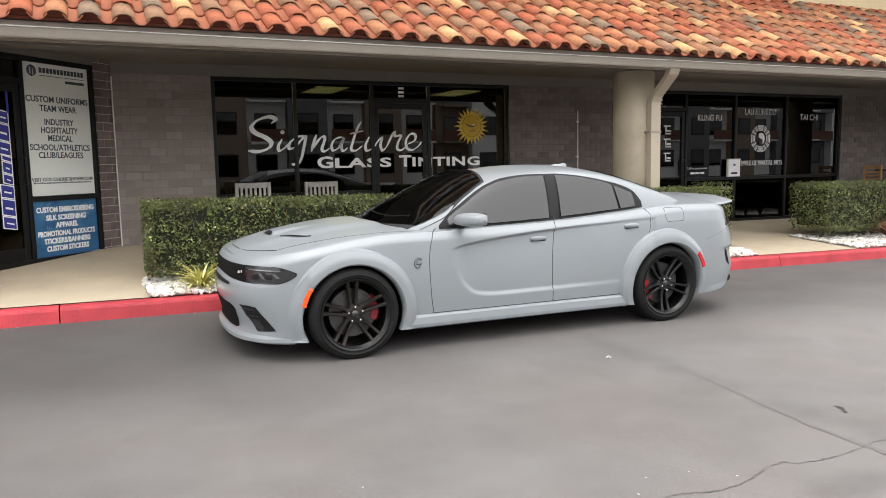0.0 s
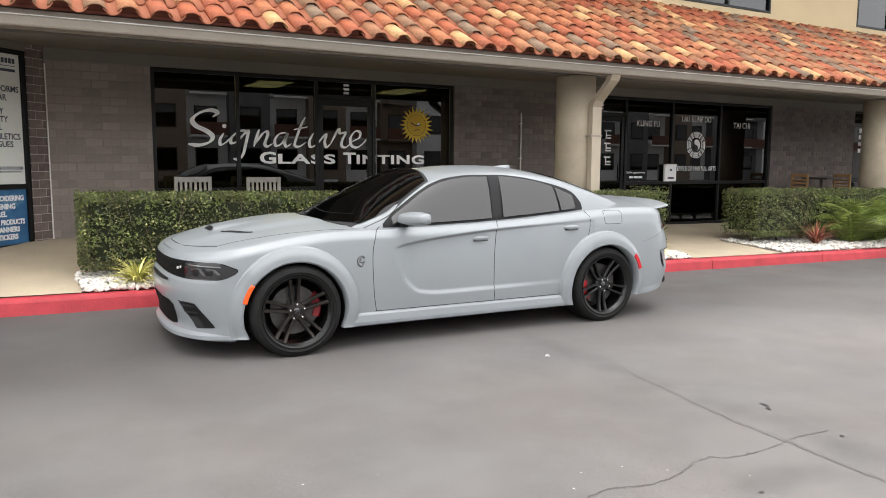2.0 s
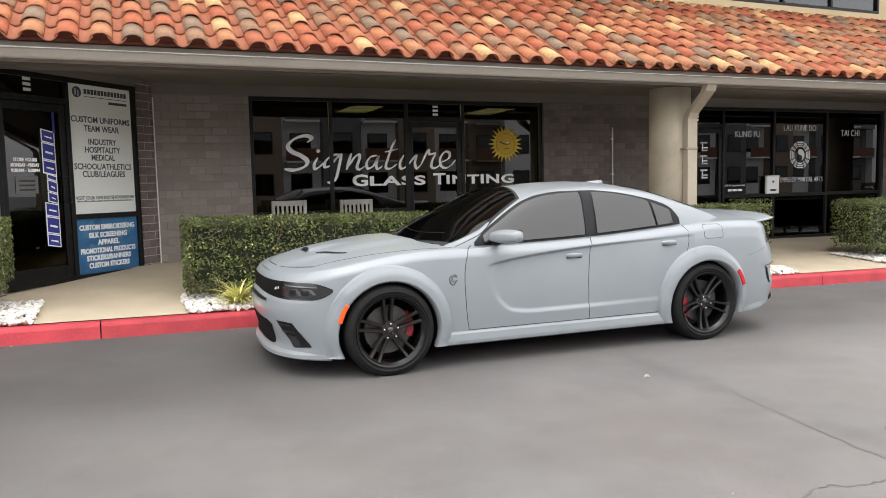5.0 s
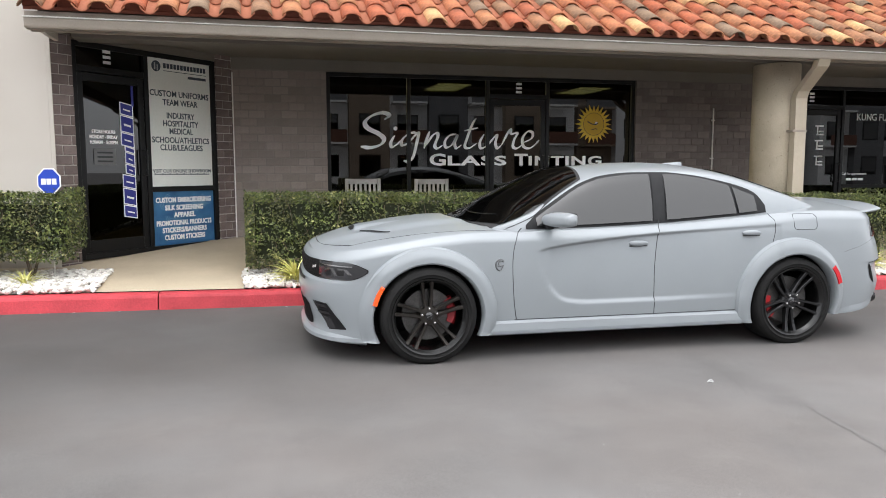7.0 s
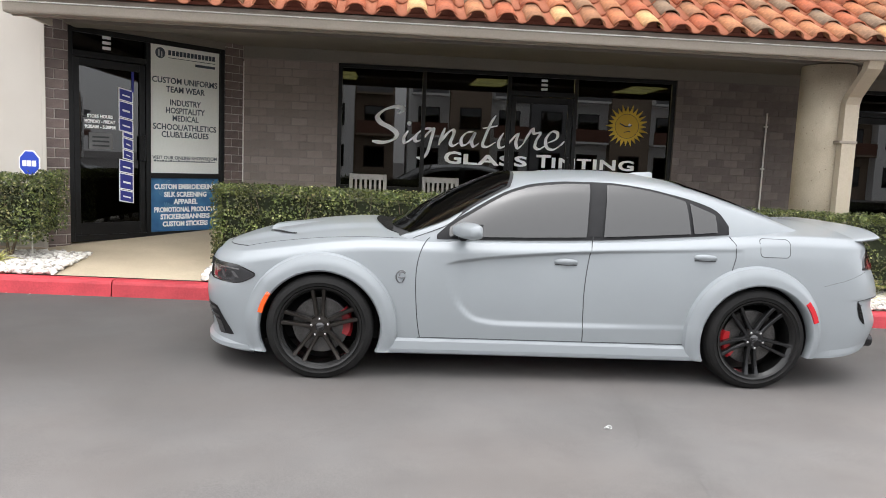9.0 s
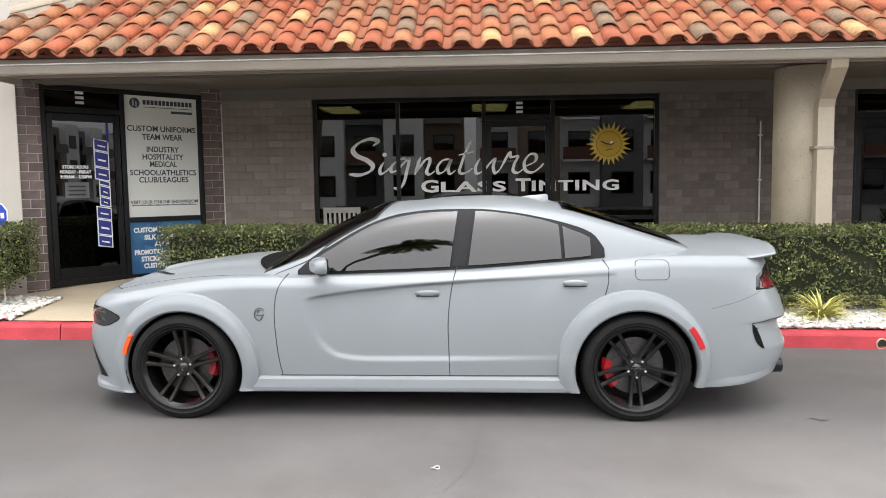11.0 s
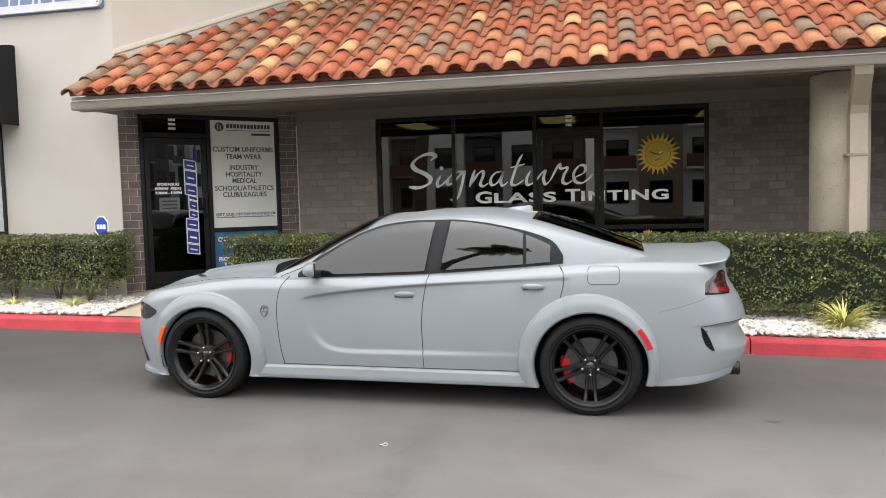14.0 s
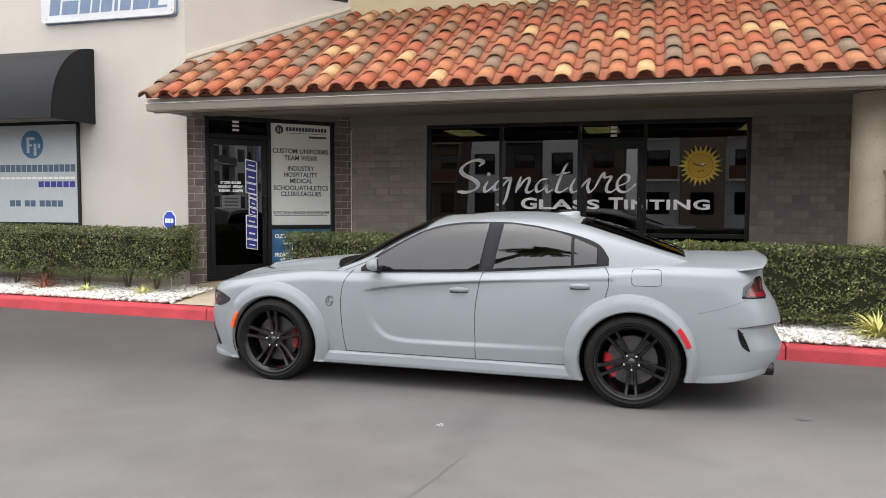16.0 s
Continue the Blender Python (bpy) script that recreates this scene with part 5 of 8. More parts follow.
# round emblem and printed lines, kept as plain shapes
bm = bmesh.new()
put_poly(bm, [(2.17 + 0.205 * math.cos(t), 2.43 + 0.215 * math.sin(t)) for t in np.linspace(0, 6.283, 40, endpoint=False)], -0.019, -0.017)
emb = part("emblem", bm, M_SKYB, wc)
bar(2.07, 2.12, 2.30, 2.54, -0.0195, M_FROST, emb)
bar(2.12, 2.17, 2.40, 2.435, -0.0195, M_FROST, emb)
bar(2.28, 2.32, 2.37, 2.44, -0.0195, M_FROST, emb)
bar(2.12, 2.22, 2.50, 2.54, -0.0195, M_FROST, emb)
bar(2.20, 2.25, 2.26, 2.44, -0.0195, M_FROST, emb)
for x0, x1, z0, z1, mt in ((1.45, 2.97, 2.01, 2.12, M_NAVY), (1.55, 2.96, 1.90, 1.935, M_LIP), (2.27, 2.96, 1.775, 1.865, M_BLUE), (1.72, 1.94, 1.48, 1.575, M_NAVY), (2.0, 2.22, 1.48, 1.575, M_NAVY), (2.28, 2.73, 1.48, 1.575, M_NAVY)):
    n = max(1, int((x1 - x0) / 0.10))
    for k in range(n):
        w_ = (x1 - x0) / n
        bar(x0 + k * w_, x0 + (k + 0.84) * w_, z0, z1, -0.017, mt, wc)

sb = tagged(empty("sign_board", pose(-3.99, 9.4, 4.255)), "white shop sign board with slate blue lettering shapes", "sign")
def notched(x0, x1, z0, z1, c):
    """A board's outline with its corners cut in."""
    return [(x0 + c, z0), (x1 - c, z0), (x1 - c * 0.35, z0 + c * 0.35), (x1, z0 + c), (x1, z1 - c), (x1 - c * 0.35, z1 - c * 0.35), (x1 - c, z1), (x0 + c, z1), (x0 + c * 0.35, z1 - c * 0.35), (x0, z1 - c), (x0, z0 + c), (x0 + c * 0.35, z0 + c * 0.35)]


M_BOARD = surface("weathered_white_board", (0.56, 0.56, 0.57), (0.70, 0.70, 0.71), 7, 0.6, 0.15, 80)
bm = bmesh.new()
put_poly(bm, notched(-0.03, 2.265, 0.0, 0.43, 0.05), -0.07, -0.02)
part("panel", bm, M_BOARD, sb, "weathered white panel")
# the panel's outline moved right and down: its shadow, built as a dark plate
bm = bmesh.new()
put_poly(bm, notched(-0.015, 2.29, -0.018, 0.415, 0.05), -0.0199, 0.0)
part("shadow_edge", bm, M_SLATE, sb, "slate grey edge")
for k, (a_, b_, z1) in enumerate(((0.12, 0.30, 0.375), (0.34, 0.62, 0.30), (0.66, 0.84, 0.375), (0.87, 1.00, 0.30), (1.03, 1.22, 0.30), (1.26, 1.32, 0.375), (1.36, 1.54, 0.375), (1.58, 1.84, 0.375), (1.86, 2.00, 0.30))):
    bm = bmesh.new()
    put_poly(bm, [(a_, 0.105), (b_ - 0.01, 0.105), (b_, 0.115), (b_ + 0.03 * z1 / 0.3, z1 - 0.01), (b_ + 0.02 * z1 / 0.3, z1), (a_ + 0.03 * z1 / 0.3, z1)], -0.073, -0.0705)
    part("letter_shape", bm, M_SLATE, sb)
bar(1.98, 2.16, 0.105, 0.140, -0.0705, M_SLATE, sb)
for bx in (0.06, 2.23):
    for bz in (0.06, 0.37):
        bm = bmesh.new()
        put_lathe(bm, [(0.0, 0.004), (0.010, 0.0), (0.010, -0.004)], 10)
        o = part("bolt", bm, M_INK, sb)
        o.matrix_local = pose(bx, -0.0705, bz, 90)

# yard sign of an alarm company: plain octagon
ys_ = tagged(empty("yard_sign", pose(-1.54, 8.89, 0.40, 0, 0, -10)), "small blue octagonal alarm sign on a stake by the wall", "sign")
bm = bmesh.new()
put_tube(bm, [(0, 0.012, -0.20), (0, 0.012, 0.90)], 0.008, 6)
part("stake", bm, M_LIP, ys_)
bm = bmesh.new()
put_poly(bm, [(0.125 * math.cos(t), 0.93 + 0.14 * math.sin(t)) for t in (radians(22.5 + 45 * k) for k in range(8))], -0.006, 0.0)
pl = part("plate", bm, M_WHITE, ys_, "white edged plate")
bm = bmesh.new()
put_poly(bm, [(0.112 * math.cos(t), 0.93 + 0.127 * math.sin(t)) for t in (radians(22.5 + 45 * k) for k in range(8))], -0.009, -0.007)
part("blue_field", bm, plain("alarm_blue", (0.012, 0.05, 0.42), 0.4), pl)
for a_, b_ in ((-0.075, -0.030), (-0.022, 0.022), (0.030, 0.075)):
    part("print", bm_box(a_, b_, -0.011, -0.0095, 0.895, 0.955), M_WHITE, pl)

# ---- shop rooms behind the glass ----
# near-black plaster: the gloom of the rooms is put into the colour
M_ROOM = surface("room_gloom_plaster", (0.012, 0.012, 0.012), (0.022, 0.022, 0.021), 2, 0.9, 0.05, 60)
M_TROFFER = plain("troffer_glow", (1.0, 0.86, 0.28), 0.6, emit=4.4)
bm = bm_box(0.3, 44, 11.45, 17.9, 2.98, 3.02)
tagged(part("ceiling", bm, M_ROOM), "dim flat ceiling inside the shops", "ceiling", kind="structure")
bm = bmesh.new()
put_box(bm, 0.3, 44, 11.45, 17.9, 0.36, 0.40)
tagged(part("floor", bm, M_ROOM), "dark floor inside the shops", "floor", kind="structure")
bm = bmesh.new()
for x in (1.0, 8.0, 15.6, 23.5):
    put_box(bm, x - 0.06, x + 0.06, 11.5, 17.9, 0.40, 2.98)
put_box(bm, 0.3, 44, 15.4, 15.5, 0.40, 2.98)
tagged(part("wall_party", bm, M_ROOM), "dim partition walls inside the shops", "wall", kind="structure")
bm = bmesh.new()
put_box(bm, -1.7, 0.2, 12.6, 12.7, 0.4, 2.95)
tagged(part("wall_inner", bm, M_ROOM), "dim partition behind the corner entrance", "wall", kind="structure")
for tx in (1.30, 3.98, 6.72):
    for ty in (12.45, 14.3):
        tr = tagged(empty("ceiling_light", pose(tx, ty, 2.978)), "recessed fluorescent ceiling light glowing yellow", "ceiling light", "ceiling lights of the tinting shop")
        part("frame", bm_box(-0.34, 0.34, -0.64, 0.64, -0.012, 0.0, 0.002), M_LIP, tr)
        part("diffuser", bm_box(-0.30, 0.30, -0.60, 0.60, -0.018, -0.0125), M_TROFFER, tr)


# ---- lettering on the glass ----
def lettering(name, words, size, m, material, parent=None, label="", bold=0.0, spacing=1.0, width=None, height=None):
    bm = text_mesh(words, size, 0.0012, "CENTER", bold, spacing)
    xs_ = [v.co.x for v in bm.verts]
    zs_ = [v.co.z for v in bm.verts]
    w, mid = max(xs_) - min(xs_), (max(xs_) + min(xs_)) / 2
    k = width / w if width else 1.0
    kz = height / (max(zs_) - min(zs_)) if height else k
    bmesh.ops.transform(bm, matrix=Matrix.Diagonal((k, 1, kz, 1)) @ Matrix.Translation((-mid, 0, 0)), verts=bm.verts)
    ob = part(name, bm, material, parent, label)
    ob.matrix_local = m
    return ob


SIG = {
    "S": [(0.343, 0.404), (0.413, 0.464), (0.316, 0.5), (0.161, 0.454), (0.063, 0.36), (0.108, 0.275), (0.246, 0.209), (0.333, 0.132), (0.292, 0.052), (0.149, 0.005), (-0.003, 0.017)],
    "i": [(0.492, 0.181), (0.436, 0.082), (0.447, 0.015), (0.519, 0.049), (0.585, 0.112)],
    "g": [(0.842, 0.223), (0.719, 0.214), (0.61, 0.131), (0.593, 0.045), (0.674, 0.063), (0.786, 0.178), (0.844, 0.218), (0.809, 0.049), (0.763, -0.114), (0.701, -0.191), (0.618, -0.181)],
    "n": [(1.007, 0.244), (0.965, 0.134), (0.922, -0.003)],
    "n_arch": [(0.94, 0.03), (1.047, 0.177), (1.118, 0.219), (1.13, 0.165), (1.085, 0.04), (1.125, 0.0), (1.203, 0.045)],
}
SIG2 = {
    "a": [(1.407, 0.21), (1.306, 0.186), (1.238, 0.099), (1.253, 0.013), (1.345, 0.054), (1.432, 0.2), (1.386, 0.074), (1.413, 0.002), (1.489, 0.051)],
    "t": [(1.712, 0.445), (1.651, 0.345), (1.573, 0.147), (1.541, 0.026), (1.614, 0.008), (1.725, 0.077)],
    "t_bar": [(1.532, 0.258), (1.741, 0.303)],
    "u": [(1.829, 0.21), (1.767, 0.095), (1.779, 0.005), (1.873, 0.04), (2.027, 0.203), (2.007, 0.085), (2.036, 0.003), (2.104, 0.056)],
    "r": [(2.104, 0.056), (2.206, 0.242), (2.244, 0.283), (2.255, 0.22), (2.349, 0.228), (2.297, 0.12), (2.283, 0.03), (2.345, 0.004), (2.434, 0.061)],
    "e": [(2.453, 0.091), (2.582, 0.154), (2.599, 0.24), (2.519, 0.255), (2.439, 0.151), (2.456, 0.035), (2.548, 0.007), (2.644, 0.065), (2.703, 0.13)],
}


def spline(pts, n=8):
    """A smooth line through points (Catmull-Rom)."""
    p = [Vector((x, 0, z)) for x, z in pts]
    p = [p[0] * 2 - p[1]] + p + [p[-1] * 2 - p[-2]]
    out = []
    for a, b, c, d in zip(p, p[1:], p[2:], p[3:]):
        for k in range(n):
            t = k / n
            out.append(0.5 * (2 * b + (c - a) * t + (2 * a - 5 * b + 4 * c - d) * t * t + (3 * b - a - 3 * c + d) * t**3))
    return out + [p[-2]]


def brush_stroke(bm, pts, w0):
    """A flat pen stroke, thin at its ends and on the upstrokes."""
    line = spline(pts)
    prev = None
    n = len(line)
    for i, q in enumerate(line):
        d = line[min(i + 1, n - 1)] - line[max(i - 1, 0)]
        d.normalize()
        pen = Vector((0.86, 0, 0.5))
        w = w0 * (0.45 + 0.75 * abs(d.x * pen.z - d.z * pen.x)) * (0.45 + 0.55 * min(1, min(i, n - 1 - i) / 4))
        s = Vector((-d.z, 0, d.x)) * w
        row = [bm.verts.new(q + s), bm.verts.new(q - s)]
        if prev:
            bm.faces.new((prev[0], prev[1], row[1], row[0]))
        prev = row


GY = GLASS_Y - 0.06 + 0.045 - 0.009  # just in front of the panes
sign = tagged(empty("window_lettering", pose(1.95, GY, 1.75)), "white script and small capitals reading signature glass tinting", "sign")
for group, w0 in ((SIG, 0.022), (SIG2, 0.020)):
    for key, pts in group.items():
        bm = bmesh.new()
        brush_stroke(bm, pts, w0 * (1.35 if key == "S" else 1.0))
        o_ = part("stroke", bm, M_WHITE, sign)
        if key in ("u", "r"):
            o_.location.y = -0.020  # these two run on over the door stile
bm = bmesh.new()
put_poly(bm, [(0.503 + 0.030 * math.cos(t), 0.28 + 0.030 * math.sin(t)) for t in np.linspace(0, 6.283, 16, endpoint=False)], -0.001, 0.0)
part("stroke", bm, M_WHITE, sign)
for word, x0, x1, h in (("G", 2.955, 3.20, 0.178), ("LASS", 3.23, 4.135, 0.148), ("T", 4.265, 4.475, 0.178), ("INTING", 4.49, 5.685, 0.148)):
    lettering("word", word, 0.2, pose((x0 + x1) / 2 - 1.95, 0, 1.505 - 1.75), M_WHITE, sign, "", 0.006, 1.1, x1 - x0, h)


def sun_emblem(x, z, r, parent_label):
    s = tagged(empty("sun_emblem", pose(x, GY, z)), parent_label, "decal")
    pts = []
    for k in range(48):
        t = 2 * math.pi * k / 48
        rr = r * (0.64 if k % 2 else random.uniform(0.88, 1.05))
        pts.append((rr * math.cos(t), rr * math.sin(t)))
    bm = bmesh.new()
    put_poly(bm, pts, -0.001, 0.0)
    part("ray_star", bm, plain("sun_gold_rays", (0.62, 0.42, 0.02), 0.5), s)
    bm = bmesh.new()
    put_poly(bm, [(r * 0.56 * math.cos(t), r * 0.56 * math.sin(t)) for t in np.linspace(0, 6.283, 36, endpoint=False)], -0.003, -0.0015)
    f = part("disc", bm, plain("sun_gold", (0.58, 0.36, 0.015), 0.5), s)
    bm = bmesh.new()
    put_tube(bm, [(r * 0.55 * math.cos(t), -0.003, r * 0.55 * math.sin(t)) for t in np.linspace(0, 6.283, 30)], r * 0.012, 4)
    part("ring", bm, M_INK, f)
    bm = bmesh.new()
    put_tube(bm, [(-r * 0.34, -0.004, r * 0.12), (-r * 0.1, -0.004, 0), (r * 0.12, -0.004, -r * 0.02), (r * 0.22, -0.004, r * 0.06)], r * 0.035, 4)
    put_tube(bm, [(-r * 0.12, -0.004, -r * 0.28), (r * 0.10, -0.004, -r * 0.22), (r * 0.18, -0.004, -r * 0.26)], r * 0.025, 4)
    part("lines", bm, M_INK, f)
    bm = bmesh.new()
    put_poly(bm, [(r * 0.05, 0), (r * 0.18, -r * 0.03), (r * 0.20, r * 0.10), (r * 0.08, r * 0.12)], -0.006, -0.004)
    part("highlight", bm, M_WHITE, f)


sun_emblem(5.543, 2.13, 0.31, "large yellow sun decal on the shop window")
sun_emblem(5.42, 0.93, 0.17, "small yellow sun decal low on the shop window")
# unit marks over the doors, as plain bars
for x, y, z, rz in ((4.325, GY, 2.648, 0.0), (9.45, GY, 2.62, 0.0)):
    u_ = tagged(empty("unit_mark", pose(x, y, z)), "white unit mark over the shop door", "sign")
    for k in range(3):
        part("bar", bm_box(-0.045, 0.045, -0.001, 0.0, -0.08 + k * 0.06, -0.045 + k * 0.06), M_WHITE, u_)
u_ = tagged(empty("unit_mark", md @ pose(S0 + 0.46, 0.02 + 0.037, 2.655)), "white unit mark over the corner door", "sign")
for k in range(3):
    part("bar", bm_box(-0.05, 0.05, -0.001, 0.0, -0.01 + k * 0.06, 0.025 + k * 0.06), M_WHITE, u_)

# martial arts school
ms = tagged(empty("school_lettering", pose(0, GY, 0)), "white serif lettering and octagonal emblem of a martial arts school", "sign")
for words, x0, x1, z, h in (("KUNG FU", 10.36, 10.96, 2.255, 0.115), ("LAU KUNE DO", 11.57, 12.41, 2.38, 0.115), ("TAI CHI", 13.09, 13.61, 2.285, 0.12), ("TEMPLE OF MARTIAL ARTS", 11.42, 12.61, 1.39, 0.095)):
    lettering("word", words, 0.1, pose((x0 + x1) / 2, 0, z), M_WHITE, ms, "", 0.0, 1.0, x1 - x0, h)
lettering("word", "Call for appointment", 0.05, pose(10.36, 0, 1.34), M_WHITE, ms, "", 0.0, 1.0, 0.50, 0.05)
for k in range(3):
    part("bar", bm_box(10.20 + 0.12 * k, 10.30 + 0.12 * k, -0.001, 0.0, 1.245, 1.285), M_WHITE, ms)
em = part("emblem", bm_box(11.985, 12.015, -0.001, 0.0, 1.90, 1.93), M_WHITE, ms)
for k in range(8):
    a = radians(45 * k)
    for r_, w_ in ((0.165, 0.115), (0.205, 0.145), (0.245, 0.175)):
        bm = bmesh.new()
        gap = 0.012 if (k + int(r_ * 100)) % 2 else 0.0
        for q0, q1 in ((-w_ / 2, -gap), (gap, w_ / 2)) if gap else ((-w_ / 2, w_ / 2),):
            put_box(bm, q0, q1, -0.001, 0.0, r_ - 0.013, r_ + 0.013)
        o = part("emblem_bar", bm, M_WHITE, em)
        o.matrix_local = pose(12.0, 0, 1.915) @ Matrix.Rotation(a, 4, "Y")
bm = bmesh.new()
half = [(0.115 * math.sin(t), 0.115 * math.cos(t)) for t in np.linspace(0, math.pi, 20)] + [(0.0575 * -math.sin(t) , -0.0575 - 0.0575 * math.cos(t + math.pi)) for t in np.linspace(0, math.pi, 10)][1:]
put_poly(bm, half[:20], -0.001, 0.0, Matrix.Translation((12.0, 0, 1.915)))
part("emblem_disc", bm, M_WHITE, em)
bm = bmesh.new()
put_poly(bm, [(0.0575 * math.cos(t), -0.0575 + 0.0575 * math.sin(t)) for t in np.linspace(0, 6.283, 20, endpoint=False)], -0.0025, -0.0015, Matrix.Translation((12.0, 0, 1.915)))
part("emblem_disc", bm, M_INK, em)
bm = bmesh.new()
put_poly(bm, [(0.0575 * math.cos(t), 0.0575 + 0.0575 * math.sin(t)) for t in np.linspace(0, 6.283, 20, endpoint=False)], -0.0025, -0.0015, Matrix.Translation((12.0, 0, 1.915)))
part("emblem_disc", bm, M_WHITE, em)
# brushed characters on the door, as plain strokes
for z in (2.08, 1.84, 1.58):
    for dx, dz, w_, h_ in ((0, 0.07, 0.16, 0.022), (-0.03, 0.0, 0.022, 0.15), (0.04, -0.02, 0.10, 0.022), (0.02, -0.07, 0.14, 0.024)):
        part("bar", bm_box(9.62 + dx - w_ / 2, 9.62 + dx + w_ / 2, -0.001, 0.0, z + dz - h_ / 2, z + dz + h_ / 2), M_WHITE, ms)
fb = tagged(empty("leaflet_box", pose(11.21, GLASS_Y - 0.065, 1.35)), "white leaflet box fixed to the window mullion", "box")
part("body", bm_box(-0.155, 0.155, -0.06, 0.0, -0.17, 0.15, 0.008), M_WHITE, fb)
part("lid", bm_box(-0.16, 0.16, -0.066, -0.002, 0.15, 0.175, 0.004), M_LIP, fb)
for z, w_ in ((-0.12, 0.16), (0.04, 0.05)):
    part("print", bm_box(-w_ / 2, w_ / 2, -0.0625, -0.0605, z, z + 0.035), M_INK, fb)
# far shop lettering, unreadable
fl = tagged(empty("far_lettering", pose(17.5, GY, 2.3)), "white lettering bars on the far shop window", "sign")
for k in range(4):
    part("bar", bm_box(0.0, 0.9, -0.001, 0.0, -0.16 * k, -0.16 * k + 0.10), M_WHITE, fl)

# ---- corner shop door and posters (local: along the diagonal) ----
PB = md @ pose(S0, 0.02 + 0.037, 0)
po = tagged(empty("poster_panel", PB), "white poster with grey lettering filling the side window", "poster")
X0, X1 = 0.988, DIAG_L - 0.27 - S0 - 0.065
CX = (X0 + X1) / 2
part("sheet", bm_box(X0, X1, -0.002, 0.0, 1.236, 2.800), surface("poster_white", (0.78, 0.80, 0.75), (0.87, 0.88, 0.84), 0.9, 0.5, 0.02, 40), po, "pale grey printed sheet")
M_PRINT = plain("poster_ink", (0.055, 0.075, 0.095), 0.6)
for words, z, w_ in (("CUSTOM UNIFORMS", 2.385, 0.905), ("TEAM WEAR", 2.278, 0.54), ("INDUSTRY", 2.118, 0.43), ("HOSPITALITY", 2.02, 0.545), ("MEDICAL", 1.926, 0.363), ("SCHOOL/ATHLETICS", 1.815, 0.885), ("CLUB/LEAGUES", 1.722, 0.66), ("VISIT OUR ONLINE SHOWROOM", 1.445, 0.905)):
    lettering("word", words, 0.09, pose(CX, -0.003, z - 0.037), M_PRINT, po, "", 0.0016, 1.0, w_, 0.075 if len(words) < 20 else 0.045)
for k in range(24):
    part("bar", bm_box(CX - 0.43 + k * 0.036, CX - 0.404 + k * 0.036, -0.0035, -0.0025, 1.378, 1.392 + 0.008 * (k % 3 == 0)), M_PRINT, po)
for k in range(13):
    part("bar", bm_box(CX - 0.24 + k * 0.0515, CX - 0.200 + k * 0.0515, -0.0035, -0.0025, 2.690, 2.750), M_PRINT, po)
part("bar", bm_box(CX - 0.24, CX + 0.42, -0.0035, -0.0025, 2.655, 2.662), M_PRINT, po)
part("bar", bm_box(CX + 0.13, CX + 0.42, -0.0035, -0.0025, 2.590, 2.622), M_PRINT, po)
bm = bmesh.new()
put_poly(bm, [(CX - 0.345 + 0.066 * math.cos(t), 2.705 + 0.066 * math.sin(t)) for t in np.linspace(0, 6.283, 24, endpoint=False)], -0.0035, -0.0025)
em_ = part("emblem", bm, M_PRINT, po)
part("print", bm_box(CX - 0.375, CX - 0.355, -0.0045, -0.0036, 2.665, 2.745), M_FROST, em_)
part("print", bm_box(CX - 0.335, CX - 0.318, -0.0045, -0.0036, 2.652, 2.725), M_FROST, em_)
pb = tagged(empty("blue_poster", PB), "blue swirled poster with white lettering below the white one", "poster")
part("sheet", bm_box(X0, X1, -0.002, 0.0, 0.50, 1.172), surface("poster_blue", (0.016, 0.09, 0.225), (0.045, 0.175, 0.35), 5, 0.5, 0.02, 40, big=1.0), pb, "blue printed sheet")
M_SWIRL = plain("pale_blue_swirl", (0.16, 0.33, 0.46), 0.6)
for k in range(9):
    rng = random.Random(k)
    cx, cz = rng.uniform(X0 + 0.1, X1 - 0.1), rng.uniform(0.58, 1.09)
    bm = bmesh.new()
    for r_ in (0.04, 0.065, 0.09):
        pts = [(cx + r_ * math.cos(t), -0.003, cz + r_ * 0.8 * math.sin(t)) for t in np.linspace(k, k + 4.2, 20)]
        pts = [(min(max(x, X0 + 0.005), X1 - 0.005), y, min(max(z, 0.51), 1.165)) for x, y, z in pts]
        put_tube(bm, pts, 0.0035, 4)
    part("swirl", bm, M_SWIRL, pb)
for words, z, w_ in (("CUSTOM EMBROIDERING", 1.07, 0.865), ("SILK SCREENING", 0.972, 0.60), ("APPAREL", 0.88, 0.34), ("PROMOTIONAL PRODUCTS", 0.78, 0.865), ("STICKERS/BANNERS", 0.69, 0.70), ("CUSTOM STICKERS", 0.598, 0.64)):
    lettering("word", words, 0.08, pose(CX, -0.007, z - 0.034), M_WHITE, pb, "", 0.0035, 1.0, w_, 0.068)
dd = tagged(empty("door_decal", PB), "blue vertical decal with white edges and white opening hours", "decal")
z = 0.86
